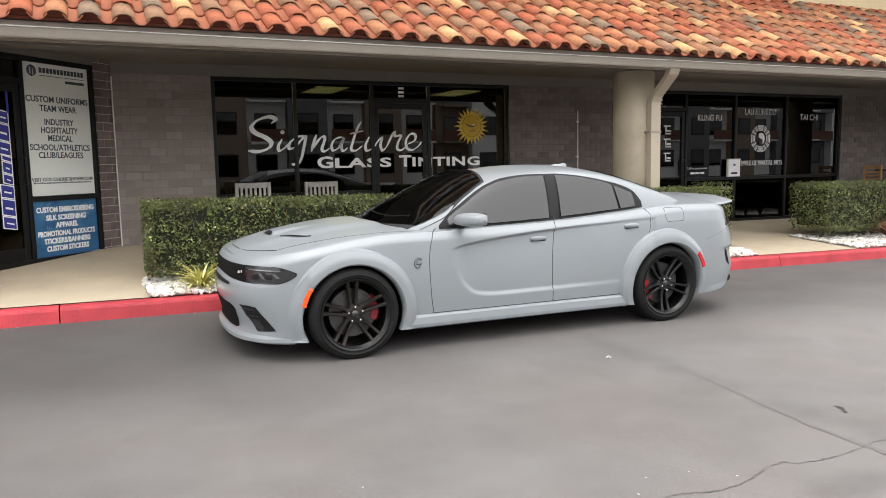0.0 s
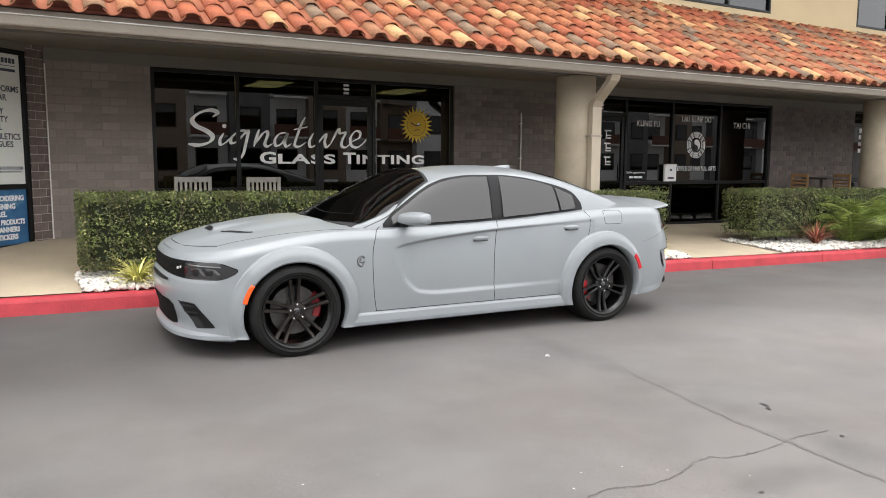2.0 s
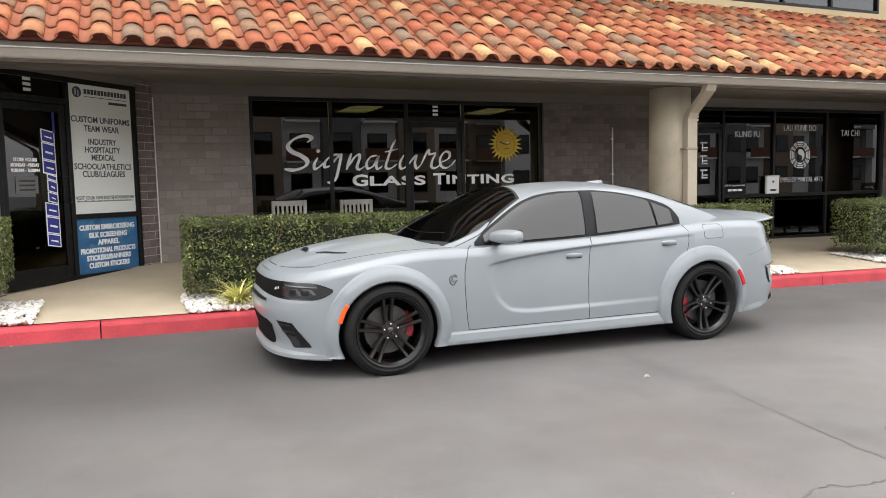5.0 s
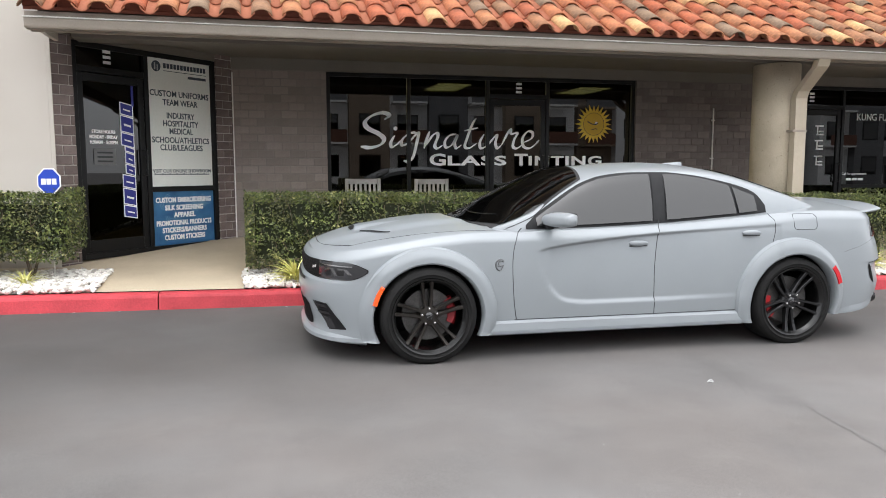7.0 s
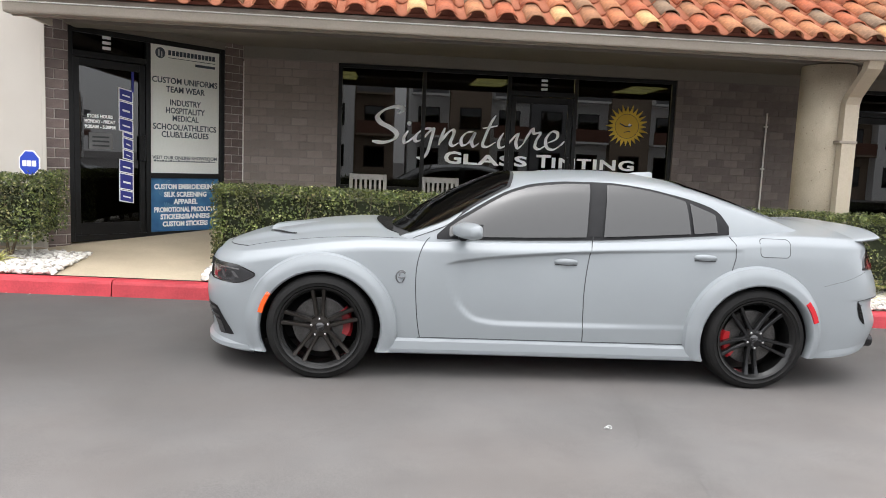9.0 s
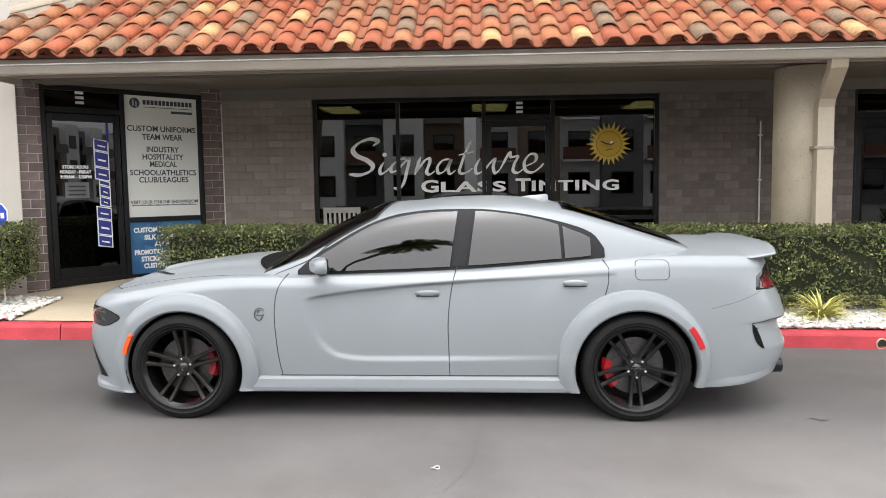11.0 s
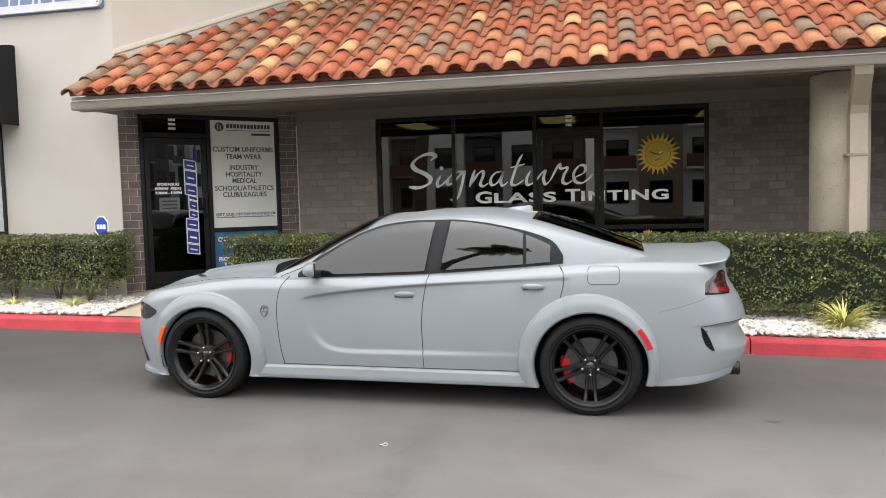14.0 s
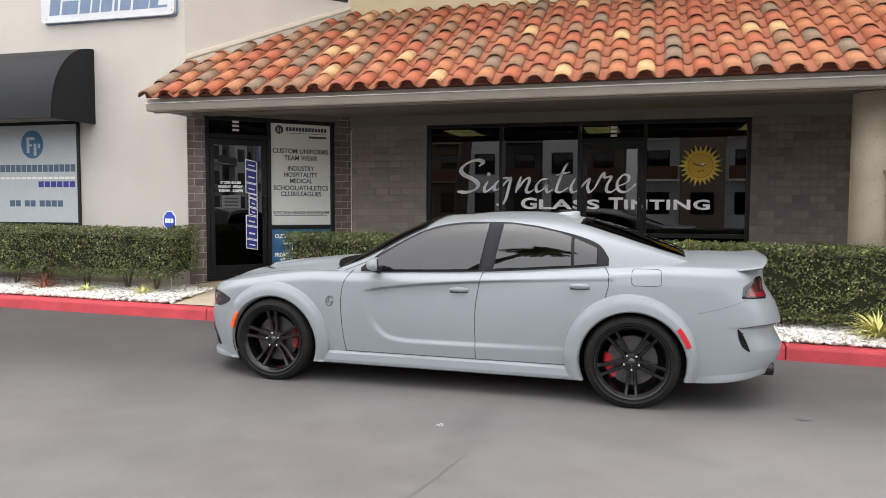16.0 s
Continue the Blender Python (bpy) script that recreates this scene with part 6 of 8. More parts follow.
for h_ in (0.15, 0.20, 0.16, 0.12, 0.14, 0.07, 0.16, 0.20, 0.15):
    tall = h_ in (0.15, 0.16, 0.20) and h_ != 0.12
    x0, lean = (0.595 if tall else 0.64), 0.030
    bm = bmesh.new()
    put_poly(bm, [(x0, z + lean), (0.775, z), (0.775, z + h_ - 0.004), (x0, z + h_ - 0.004 + lean)], -0.002, 0.0)
    part("letter_edge", bm, M_WHITE, dd)
    bm = bmesh.new()
    put_poly(bm, [(x0 + 0.013, z + lean + 0.012), (0.762, z + 0.012), (0.762, z + h_ - 0.018), (x0 + 0.013, z + h_ - 0.018 + lean)], -0.004, -0.0025)
    shape = part("letter_shape", bm, M_BLUE, dd)
    if h_ > 0.10:
        bm = bmesh.new()
        put_poly(bm, [(x0 + 0.045, z + h_ * 0.40 + lean * 0.7), (0.735, z + h_ * 0.40), (0.735, z + h_ * 0.52), (x0 + 0.045, z + h_ * 0.52 + lean * 0.7)], -0.0055, -0.0045)
        part("slit", bm, M_WHITE, shape)
    z += h_
part("letter_shape", bm_box(0.755, 0.785, -0.003, -0.001, z - 0.02, z + 0.22), M_BLUE, dd)
for words, z, w_ in (("STORE HOURS", 1.86, 0.30), ("MONDAY - FRIDAY", 1.80, 0.36), ("9:30AM - 5:30PM", 1.74, 0.36)):
    lettering("word", words, 0.05, pose(0.375, -0.001, z), M_WHITE, dd, "", 0.002, 1.0, w_, 0.042)
nt = part("notice", bm_box(0.24, 0.52, -0.003, -0.001, 1.50, 1.69), surface("grey_card", (0.12, 0.12, 0.12), (0.16, 0.16, 0.16), 5, 0.6, 0.05, 40), dd, "grey notice card")
for k in range(3):
    part("print", bm_box(0.28, 0.48, -0.0045, -0.0035, 1.53 + 0.05 * k, 1.55 + 0.05 * k), M_INK, nt)


# ---- the car ----
# local frame: u along the car (0 front axle, 3.06 rear axle), v across (near side negative), z up from the road
def car_paint():
    m, n, l, p = node_mat("pale_blue_grey_paint")
    tc, no = n.new("ShaderNodeTexCoord"), n.new("ShaderNodeTexNoise")
    no.inputs["Scale"].default_value, no.inputs["Detail"].default_value = 1.6, 4
    l.new(tc.outputs["Object"], no.inputs["Vector"])
    r = ramp(n, [(0.3, (0.228, 0.246, 0.260)), (0.7, (0.243, 0.263, 0.276))])
    l.new(no.outputs["Fac"], r.inputs["Fac"])
    l.new(r.outputs["Color"], p.inputs["Base Color"])
    p.inputs["Roughness"].default_value, p.inputs["Coat Weight"].default_value, p.inputs["Coat Roughness"].default_value = 0.45, 0.65, 0.02
    p.inputs["Specular IOR Level"].default_value = 0.3
    dust = n.new("ShaderNodeTexNoise")
    dust.inputs["Scale"].default_value = 300
    l.new(tc.outputs["Object"], dust.inputs["Vector"])
    rr = ramp(n, [(0.3, (0.012,) * 3), (0.7, (0.03,) * 3)])
    l.new(dust.outputs["Fac"], rr.inputs["Fac"])
    l.new(rr.outputs["Color"], p.inputs["Coat Roughness"])
    return m


M_PAINT = car_paint()
M_TRIM = surface("black_plastic", (0.007, 0.007, 0.008), (0.014, 0.014, 0.015), 20, 0.5, 0.1, 200, spec=0.2)
M_COWL = surface("cowl_louvres", (0.004, 0.004, 0.004), (0.020, 0.020, 0.020), 34, 0.85, 0.5, 60, spec=0.05)
M_GLOSSB = plain("gloss_black", (0.008, 0.008, 0.009), 0.12, coat=0.6)
M_CARGLASS = glass("tinted_car_glass", (0.07, 0.07, 0.07), 1.78)
M_SHIELD = glass("windscreen_glass", (0.22, 0.22, 0.22), 1.42)
M_REARGLASS = glass("rear_window_glass", (0.22, 0.22, 0.22), 1.75)
M_DASH = surface("dark_dashboard_grey", (0.030, 0.030, 0.031), (0.050, 0.050, 0.051), 6, 0.9, 0.05, 60, spec=0.1)
M_TYRE = surface("tyre_rubber", (0.008, 0.008, 0.008), (0.016, 0.0155, 0.015), 18, 0.7, 0.3, 150, spec=0.15)
M_RIMF = surface("dusty_graphite_wheel", (0.022, 0.0195, 0.017), (0.040, 0.035, 0.031), 10, 0.32, 0.05, 80, metal=0.6)
M_RIMR = surface("graphite_wheel", (0.017, 0.017, 0.018), (0.028, 0.028, 0.029), 10, 0.24, 0.05, 80, metal=0.6)
M_DISC = surface("brake_disc", (0.055, 0.053, 0.052), (0.15, 0.147, 0.144), 14, 0.38, 0.1, 120, metal=0.8)
M_CALIPER = surface("red_caliper", (0.34, 0.006, 0.010), (0.44, 0.010, 0.015), 12, 0.35, 0.05, 80)
M_CALIPERF = surface("dusty_red_caliper", (0.17, 0.006, 0.010), (0.24, 0.010, 0.014), 12, 0.4, 0.05, 80)
M_NUT = plain("bright_steel", (0.75, 0.75, 0.75), 0.18, 1.0)
M_AMBER = plain("amber_lens", (0.85, 0.10, 0.01), 0.25, coat=0.5)
M_REDLENS = plain("red_lens", (0.48, 0.008, 0.016), 0.2, coat=0.6)
M_TAIL = plain("dark_red_lens", (0.050, 0.014, 0.014), 0.15, coat=1.0)
M_GRILLE = surface("black_honeycomb", (0.002, 0.002, 0.002), (0.012, 0.012, 0.012), 160, 0.7, 0.6, 240, spec=0.1)
M_TAILBAR = plain("mid_red_lens", (0.20, 0.010, 0.015), 0.15, coat=0.8)
M_GREYLENS = plain("grey_lens", (0.028, 0.028, 0.030), 0.15, 0.0, coat=0.35, spec=0.35)
M_BRIGHT = plain("bright_lamp_shell", (0.26, 0.26, 0.265), 0.2, 0.9)
M_BARREL = surface("dark_rim_barrel", (0.009, 0.009, 0.009), (0.018, 0.0175, 0.017), 10, 0.24, 0.05, 80, metal=0.4)
M_SMOKE = plain("smoked_lens", (0.030, 0.030, 0.033), 0.1, coat=0.8)
M_BADGE = plain("badge_metal", (0.13, 0.13, 0.135), 0.3, 0.8)
M_BADGEB = plain("bright_badge", (0.55, 0.55, 0.55), 0.5)
M_SEAM = plain("shut_line", (0.03, 0.032, 0.034), 0.8)

WB, HUB_Z, TYRE_R, FRONT = 3.06, 0.360, 0.360, 0.030
U0, U1 = -0.30, 3.62
nose_u = curve_at([(0.13, -0.818), (0.175, -0.834), (0.27, -0.815), (0.40, -0.845), (0.52, -0.862), (0.60, -0.850), (0.645, -0.825), (0.72, -0.825), (0.77, -0.805), (0.83, -0.73)])
tail_u = curve_at([(0.15, 4.00), (0.27, 4.095), (0.36, 4.160), (0.42, 4.182), (0.47, 4.190), (0.52, 4.170), (0.60, 4.132), (0.645, 4.128), (0.664, 4.178), (0.72, 4.165), (0.80, 4.135), (0.86, 4.10), (0.95, 4.05), (1.08, 4.03)])
side_w = curve_at([(-0.97, 0.90), (-0.3, 0.925), (0.4, 0.935), (0.8, 0.935), (1.8, 0.94), (2.4, 0.945), (3.1, 0.955), (3.6, 0.94), (4.1, 0.91)])
edge_z = curve_at([(-0.90, 0.775), (-0.66, 0.815), (-0.45, 0.845), (-0.2, 0.885), (0.1, 0.93), (0.4, 0.955), (0.75, 0.958), (1.2, 0.965), (1.9, 0.990), (2.5, 1.030), (2.8, 1.056), (3.3, 1.088), (3.7, 1.082), (4.0, 1.06)])
mid_z = curve_at([(-0.90, 0.775), (-0.78, 0.815), (-0.6, 0.868), (-0.3, 0.935), (0.0, 0.985), (0.3, 1.012), (0.62, 1.022), (0.9, 1.03), (3.0, 1.07), (3.35, 1.132), (3.7, 1.148), (4.0, 1.135)])
low_z = curve_at([(-0.98, 0.155), (-0.4, 0.175), (0.5, 0.25), (2.6, 0.26), (3.50, 0.232), (3.75, 0.250), (4.12, 0.315)])
crease_hi = curve_at([(0.80, 0.80), (0.95, 0.838), (1.3, 0.885), (1.85, 0.932), (2.4, 0.962), (2.9, 0.985)])
crease_lo = curve_at([(0.84, 0.80), (0.90, 0.66), (0.98, 0.52), (1.10, 0.435), (1.3, 0.415), (2.0, 0.42), (2.6, 0.43)])


def sstep(a, b, x):
    t = min(max((x - a) / (b - a), 0.0), 1.0)
    return t * t * (3 - 2 * t)


def body_w(u, z):
    """Half width of the body's side at a station and height."""
    w = side_w(u)
    w -= 0.055 * ((z - 0.66) / 0.42) ** 2 if z > 0.66 else 0.035 * ((0.66 - z) / 0.42) ** 2
    e = edge_z(u)
    w -= 0.045 * sstep(e - 0.075, e + 0.012, z) ** 1.6
    if 0.8 < u < 2.9:
        hi, lo = crease_hi(u), crease_lo(u)
        if lo < hi:
            inside = sstep(hi + 0.005, hi - 0.016, z) * sstep(lo - 0.020, lo + 0.022, z)
            depth = lerp(0.020, 0.032, sstep(lo, hi, z)) * sstep(0.84, 1.0, u) * (1 - 0.75 * sstep(1.5, 2.75, u))
            w -= inside * depth
    # shoulder haunch over the rear axle
    w += 0.012 * math.exp(-((u - 3.1) / 0.5) ** 2) * sstep(0.75, 0.95, z)
    return w


def skin(a, z, out=0.0):
    """A point of the near side: a from -1 (nose) by 0..1 (side) to 2 (tail)."""
    if 0 <= a <= 1:
        u = lerp(U0, U1, a)
        return Vector((u, -body_w(u, z) - out, z))
    if a < 0:
        th = -a * math.pi / 2
        c, s = math.cos(th), math.sin(th)
        length = U0 - nose_u(z)
        u = U0 - (length + out) * s ** (2 / 2.3)
        return Vector((u, -(body_w(max(u, -0.97), z) + out) * c ** (2 / 2.9), z))
    th = (a - 1) * math.pi / 2
    c, s = math.cos(th), math.sin(th)
    length = tail_u(z) - U1
    u = U1 + (length + out) * s ** (2 / 2.4)
    return Vector((u, -(body_w(min(u, 4.1), z) + out) * c ** (2 / 3.8), z))


def a_of(u):
    return (u - U0) / (U1 - U0)


def stations(n_front=34, n_side=190, n_rear=30):
    return [-1 + i / n_front for i in range(n_front)] + [i / n_side for i in range(n_side)] + [1 + i / n_rear for i in range(n_rear + 1)]


def cowl_edge(v):
    return 0.37 + 0.31 * (abs(v) / 0.826) ** 2.6


def hood_shape(u, t):
    """Extra height over the plain crown: a raised centre panel with creases."""
    if -0.80 < u < 0.62:
        k = sstep(-0.80, -0.45, u) * (1 - 0.6 * sstep(0.2, 0.62, u))
        rise = 0.020 * k * sstep(0.56, 0.40, abs(t))
    else:
        rise = 0.0
    # the well in front of the windscreen, its front edge bowed
    v = abs(t) * 0.86
    u0 = cowl_edge(v)
    return rise - 0.046 * sstep(u0, u0 + 0.060, u) * (1 - sstep(0.82, 0.95, u)) * sstep(0.845, 0.79, v)


car = empty("car")
tagged(car, "pale blue grey four-door muscle sedan with flared arches, parked", "car")


def body_shell():
    bm = bmesh.new()
    st = stations()
    rows = 88
    grid = {}
    for i, a in enumerate(st):
        u_top = skin(a, 0.9).x
        zt = edge_z(skin(a, edge_z(u_top)).x)
        zb = low_z(u_top)
        for side in (1, -1):
            for j in range(rows + 1):
                p = skin(a, lerp(zb, zt, j / rows))
                if abs(p.y) < 1e-4 and side == -1:
                    grid[i, j, side] = grid[i, j, 1]
                else:
                    grid[i, j, side] = bm.verts.new((p.x, p.y * side, p.z))
    def quad(vs):
        u = []
        for v in vs:
            if v not in u:
                u.append(v)
        if len(u) > 2:
            try:
                bm.faces.new(u)
            except ValueError:
                pass
    for i in range(len(st) - 1):
        for j in range(rows):
            for side in (1, -1):
                q = [grid[i, j, side], grid[i + 1, j, side], grid[i + 1, j + 1, side], grid[i, j + 1, side]]
                quad(q if side == 1 else q[::-1])
    # top: hood, cowl, deck
    cols = 36
    prev = None
    for i in range(len(st)):
        e = grid[i, rows, 1]
        f = grid[i, rows, -1]
        ve, ze, u = abs(e.co.y), e.co.z, e.co.x
        line = [e]
        for k in range(1, cols):
            t = 2 * k / cols - 1
            crown = 1 - abs(t) ** 2.3
            line.append(bm.verts.new((u, t * ve, ze + (mid_z(u) - ze) * crown + hood_shape(u, t))) if ve > 1e-3 else e)
        line.append(f)
        if prev:
            for k in range(cols):
                quad([prev[k], line[k], line[k + 1], prev[k + 1]][::-1])
        prev = line
    for cu in (FRONT, WB):
        gone = [f for f in bm.faces if (f.calc_center_median().x - cu) ** 2 + (f.calc_center_median().z - HUB_Z) ** 2 < 0.438**2 and abs(f.calc_center_median().y) > 0.6 and f.calc_center_median().z < 0.86]
        bmesh.ops.delete(bm, geom=gone, context="FACES")
    bmesh.ops.remove_doubles(bm, verts=bm.verts, dist=0.0004)
    bmesh.ops.recalc_face_normals(bm, faces=bm.faces)
    return bm


body = part("body", body_shell(), M_PAINT, car, smooth=True)

# ---- cabin ----
belt_z = curve_at([(0.44, 0.945), (0.56, 0.960), (0.8, 0.958), (1.2, 0.965), (1.9, 0.990), (2.5, 1.030), (2.8, 1.056), (3.3, 1.085), (3.5, 1.085)])
belt_v = curve_at([(0.44, 0.68), (0.56, 0.765), (0.68, 0.812), (0.80, 0.824), (1.2, 0.838), (2.0, 0.842), (2.6, 0.835), (3.0, 0.80), (3.3, 0.73), (3.5, 0.64)])
roof_z = curve_at([(0.44, 0.955), (0.56, 1.018), (0.75, 1.112), (1.0, 1.245), (1.25, 1.358), (1.42, 1.418), (1.6, 1.452), (1.85, 1.475), (2.1, 1.480), (2.35, 1.468), (2.6, 1.432), (2.9, 1.352), (3.2, 1.250), (3.5, 1.140)])
from functools import lru_cache


@lru_cache(maxsize=None)
def cabin_section(u, n=44):
    bulge = 0.045 * sstep(0.58, 0.80, u) * (1 - sstep(1.25, 1.62, u))  # the windscreen bows out
    zb, vb, hc = belt_z(u) - 0.02, belt_v(u), roof_z(u) + bulge
    crown = 0.030 + 0.035 * sstep(0.0, 0.3, roof_z(u) - zb) + bulge
    zc = max(hc - crown, zb + 0.01)
    vc = vb - 0.47 * (zc - zb)
    pts = []
    for k in range(n // 2):
        t = k / (n // 2)
        pts.append([vb + (vc - vb) * t + 0.018 * math.sin(math.pi * t) * min(1, (zc - zb) / 0.3), zb + (zc - zb) * t])
    for k in range(n // 2 + 1):
        t = k / (n // 2)
        pts.append([vc * (1 - t), zc + (hc - zc) * (1 - (1 - t) ** 2.2)])
    p = np.array(pts)
    for _ in range(9):
        p[1:-1] = (p[:-2] + 2 * p[1:-1] + p[2:]) / 4
    return p


def cabin_side(u, z):
    p = cabin_section(round(u, 3))
    return float(np.interp(z, p[:, 1], p[:, 0]))


def cabin_top(u, v):
    p = cabin_section(round(u, 3))[::-1]
    return float(np.interp(abs(v), p[:, 0], p[:, 1]))


bm = bmesh.new()
rings = []
for i in range(120):
    u = lerp(0.44, 3.5, i / 119)
    p = cabin_section(round(u, 3))
    rings.append([(u, -v, z) for v, z in p] + [(u, v, z) for v, z in p[-2::-1]])
put_loft(bm, rings, closed=False)
bmesh.ops.recalc_face_normals(bm, faces=bm.faces)
part("roof", bm, M_PAINT, car, smooth=True)


def side_patch(name, u0, u1, lo, hi, out, material, side, parent, label="", nu=40, nz=10, lean0=0.0, lean1=0.0, tip=0.0):
    """A panel lying on the cabin's side between two curves of height over u; its ends may lean back and its top tip inwards."""
    bm = bmesh.new()
    g = []
    for i in range(nu + 1):
        u = lerp(u0, u1, i / nu)
        a, b = lo(u), max(hi(u), lo(u) + 0.002)
        tilt = lerp(lean0, lean1, i / nu)
        col = []
        for j in range(nz + 1):
            z, uu = lerp(a, b, j / nz), u + tilt * (j / nz - 0.5)
            col.append(bm.verts.new((uu, side * -(cabin_side(uu, z) + out + tip * (0.5 - j / nz)), z + out * 0.4)))
        g.append(col)
    for i in range(nu):
        for j in range(nz):
            bm.faces.new((g[i][j], g[i + 1][j], g[i + 1][j + 1], g[i][j + 1]))
    bmesh.ops.recalc_face_normals(bm, faces=bm.faces)
    if side == 1:
        want = -1
    else:
        want = 1
    f = next(iter(bm.faces))
    if f.normal.y * want < 0:
        bmesh.ops.reverse_faces(bm, faces=bm.faces)
    return part(name, bm, material, parent, label, smooth=True)


dlo_top = curve_at([(0.80, 1.00), (0.90, 1.085), (1.05, 1.18), (1.20, 1.265), (1.33, 1.325), (1.50, 1.372), (1.75, 1.397), (2.0, 1.400), (2.25, 1.378), (2.45, 1.342), (2.66, 1.290), (2.80, 1.228), (2.868, 1.135)])
dlo_bot = curve_at([(0.80, 0.970), (1.2, 0.978), (1.9, 1.004), (2.5, 1.046), (2.868, 1.076)])


def shrink_top(d):
    return lambda u: dlo_top(u) - d * (1 + 1.2 * sstep(2.45, 2.75, u) + 0.5 * sstep(1.3, 1.0, u))


for side in (1, -1):
    frame_ = side_patch("window_surround", 0.80, 2.868, dlo_bot, dlo_top, 0.006, M_TRIM, side, car, "black window surround", 80)
    lo = lambda u: dlo_bot(u) + 0.018
    side_patch("front_door_glass", 0.885, 1.862, lo, shrink_top(0.018), 0.014, M_CARGLASS, side, frame_, "dark tinted glass", lean1=0.05, tip=0.013)
    side_patch("rear_door_glass", 1.985, 2.575, lo, shrink_top(0.018), 0.014, M_CARGLASS, side, frame_, "dark tinted glass", lean0=0.05, lean1=-0.01, tip=0.013)
    side_patch("quarter_glass", 2.600, 2.775, lo, shrink_top(0.018), 0.014, M_CARGLASS, side, frame_, "dark tinted glass", 14, lean0=-0.01, tip=0.010)
    side_patch("pillar_cover", 1.876, 1.971, lo, shrink_top(0.010), 0.010, M_TRIM, side, frame_, "", 6, lean0=0.05, lean1=0.05)


def top_patch(name, u0, u1, half, out, material, parent, label, nu=40, nv=30, bow=(0.0, 0.0)):
    bm = bmesh.new()
    g = []
    for i in range(nu + 1):
        u = lerp(u0, u1, i / nu)
        h = half(u)
        row = []
        for j in range(nv + 1):
            v = lerp(-h, h, j / nv)
            uu = u + lerp(bow[0], bow[1], i / nu) * (v / h) ** 2
            row.append(bm.verts.new((uu - (out if u1 < 2 else -out) * 0.5, v, cabin_top(uu, v) + out)))
        g.append(row)
    for i in range(nu):
        for j in range(nv):
            bm.faces.new((g[i][j], g[i][j + 1], g[i + 1][j + 1], g[i + 1][j]))
    bmesh.ops.recalc_face_normals(bm, faces=bm.faces)
    if next(iter(bm.faces)).normal.z < 0:
        bmesh.ops.reverse_faces(bm, faces=bm.faces)
    return part(name, bm, material, parent, label, smooth=True)


shield_h = curve_at([(0.44, 0.755), (0.60, 0.772), (0.8, 0.760), (1.1, 0.675), (1.42, 0.575)])
rear_h = curve_at([(2.62, 0.50), (2.9, 0.545), (3.2, 0.56), (3.42, 0.52)])
sh = top_patch("windscreen_border", 0.445, 1.415, lambda u: shield_h(u) + 0.025, 0.004, M_DASH, car, "dark windscreen border", bow=(0.115, -0.09))
top_patch("windscreen", 0.50, 1.395, shield_h, 0.009, M_SHIELD, sh, "dark windscreen", bow=(0.115, -0.09))
rg = top_patch("rear_window_border", 2.615, 3.44, lambda u: rear_h(u) + 0.02, 0.004, M_GLOSSB, car, "black rear window border")
top_patch("rear_window", 2.65, 3.40, rear_h, 0.009, M_REARGLASS, rg, "dark rear window")
def on_hood(u, v):
    e = skin(a_of(u) if u > U0 else -math.asin(min(1, ((U0 - u) / (U0 - nose_u(0.85))) ** (2.3 / 2))) / (math.pi / 2), edge_z(u))
    t = v / abs(e.y)
    return Vector((u, v, e.z + (mid_z(u) - e.z) * (1 - abs(t) ** 2.3) + hood_shape(u, t)))


# black cowl panel at the foot of the screen, its front edge bowed, with its wipers
bm = bmesh.new()
rings = []
for v in np.linspace(-0.80, 0.80, 41):
    u0 = cowl_edge(v)
    u1 = 0.84
    ring = []
    for t in np.linspace(0, 1, 26):
        u = lerp(u0 + 0.004, u1, t)
        ring.append((u, v, on_hood(u, v).z + 0.002 + 0.008 * min(1.0, 5 * t)))
    rings.append(ring)
put_loft(bm, rings, closed=False)
cw = part("cowl", bm, M_COWL, car, "black cowl panel", smooth=True)
for v0, v1 in ((-0.52, 0.06), (-0.02, 0.54)):
    bm = bmesh.new()
    put_tube(bm, [(0.60 + 0.08 * (lerp(v0, v1, t) / 0.6) ** 2, lerp(v0, v1, t), cabin_top(0.60 + 0.08 * (lerp(v0, v1, t) / 0.6) ** 2, lerp(v0, v1, t)) + 0.012) for t in np.linspace(0, 1, 10)], 0.005, 6)
    part("wiper", bm, M_TRIM, cw)


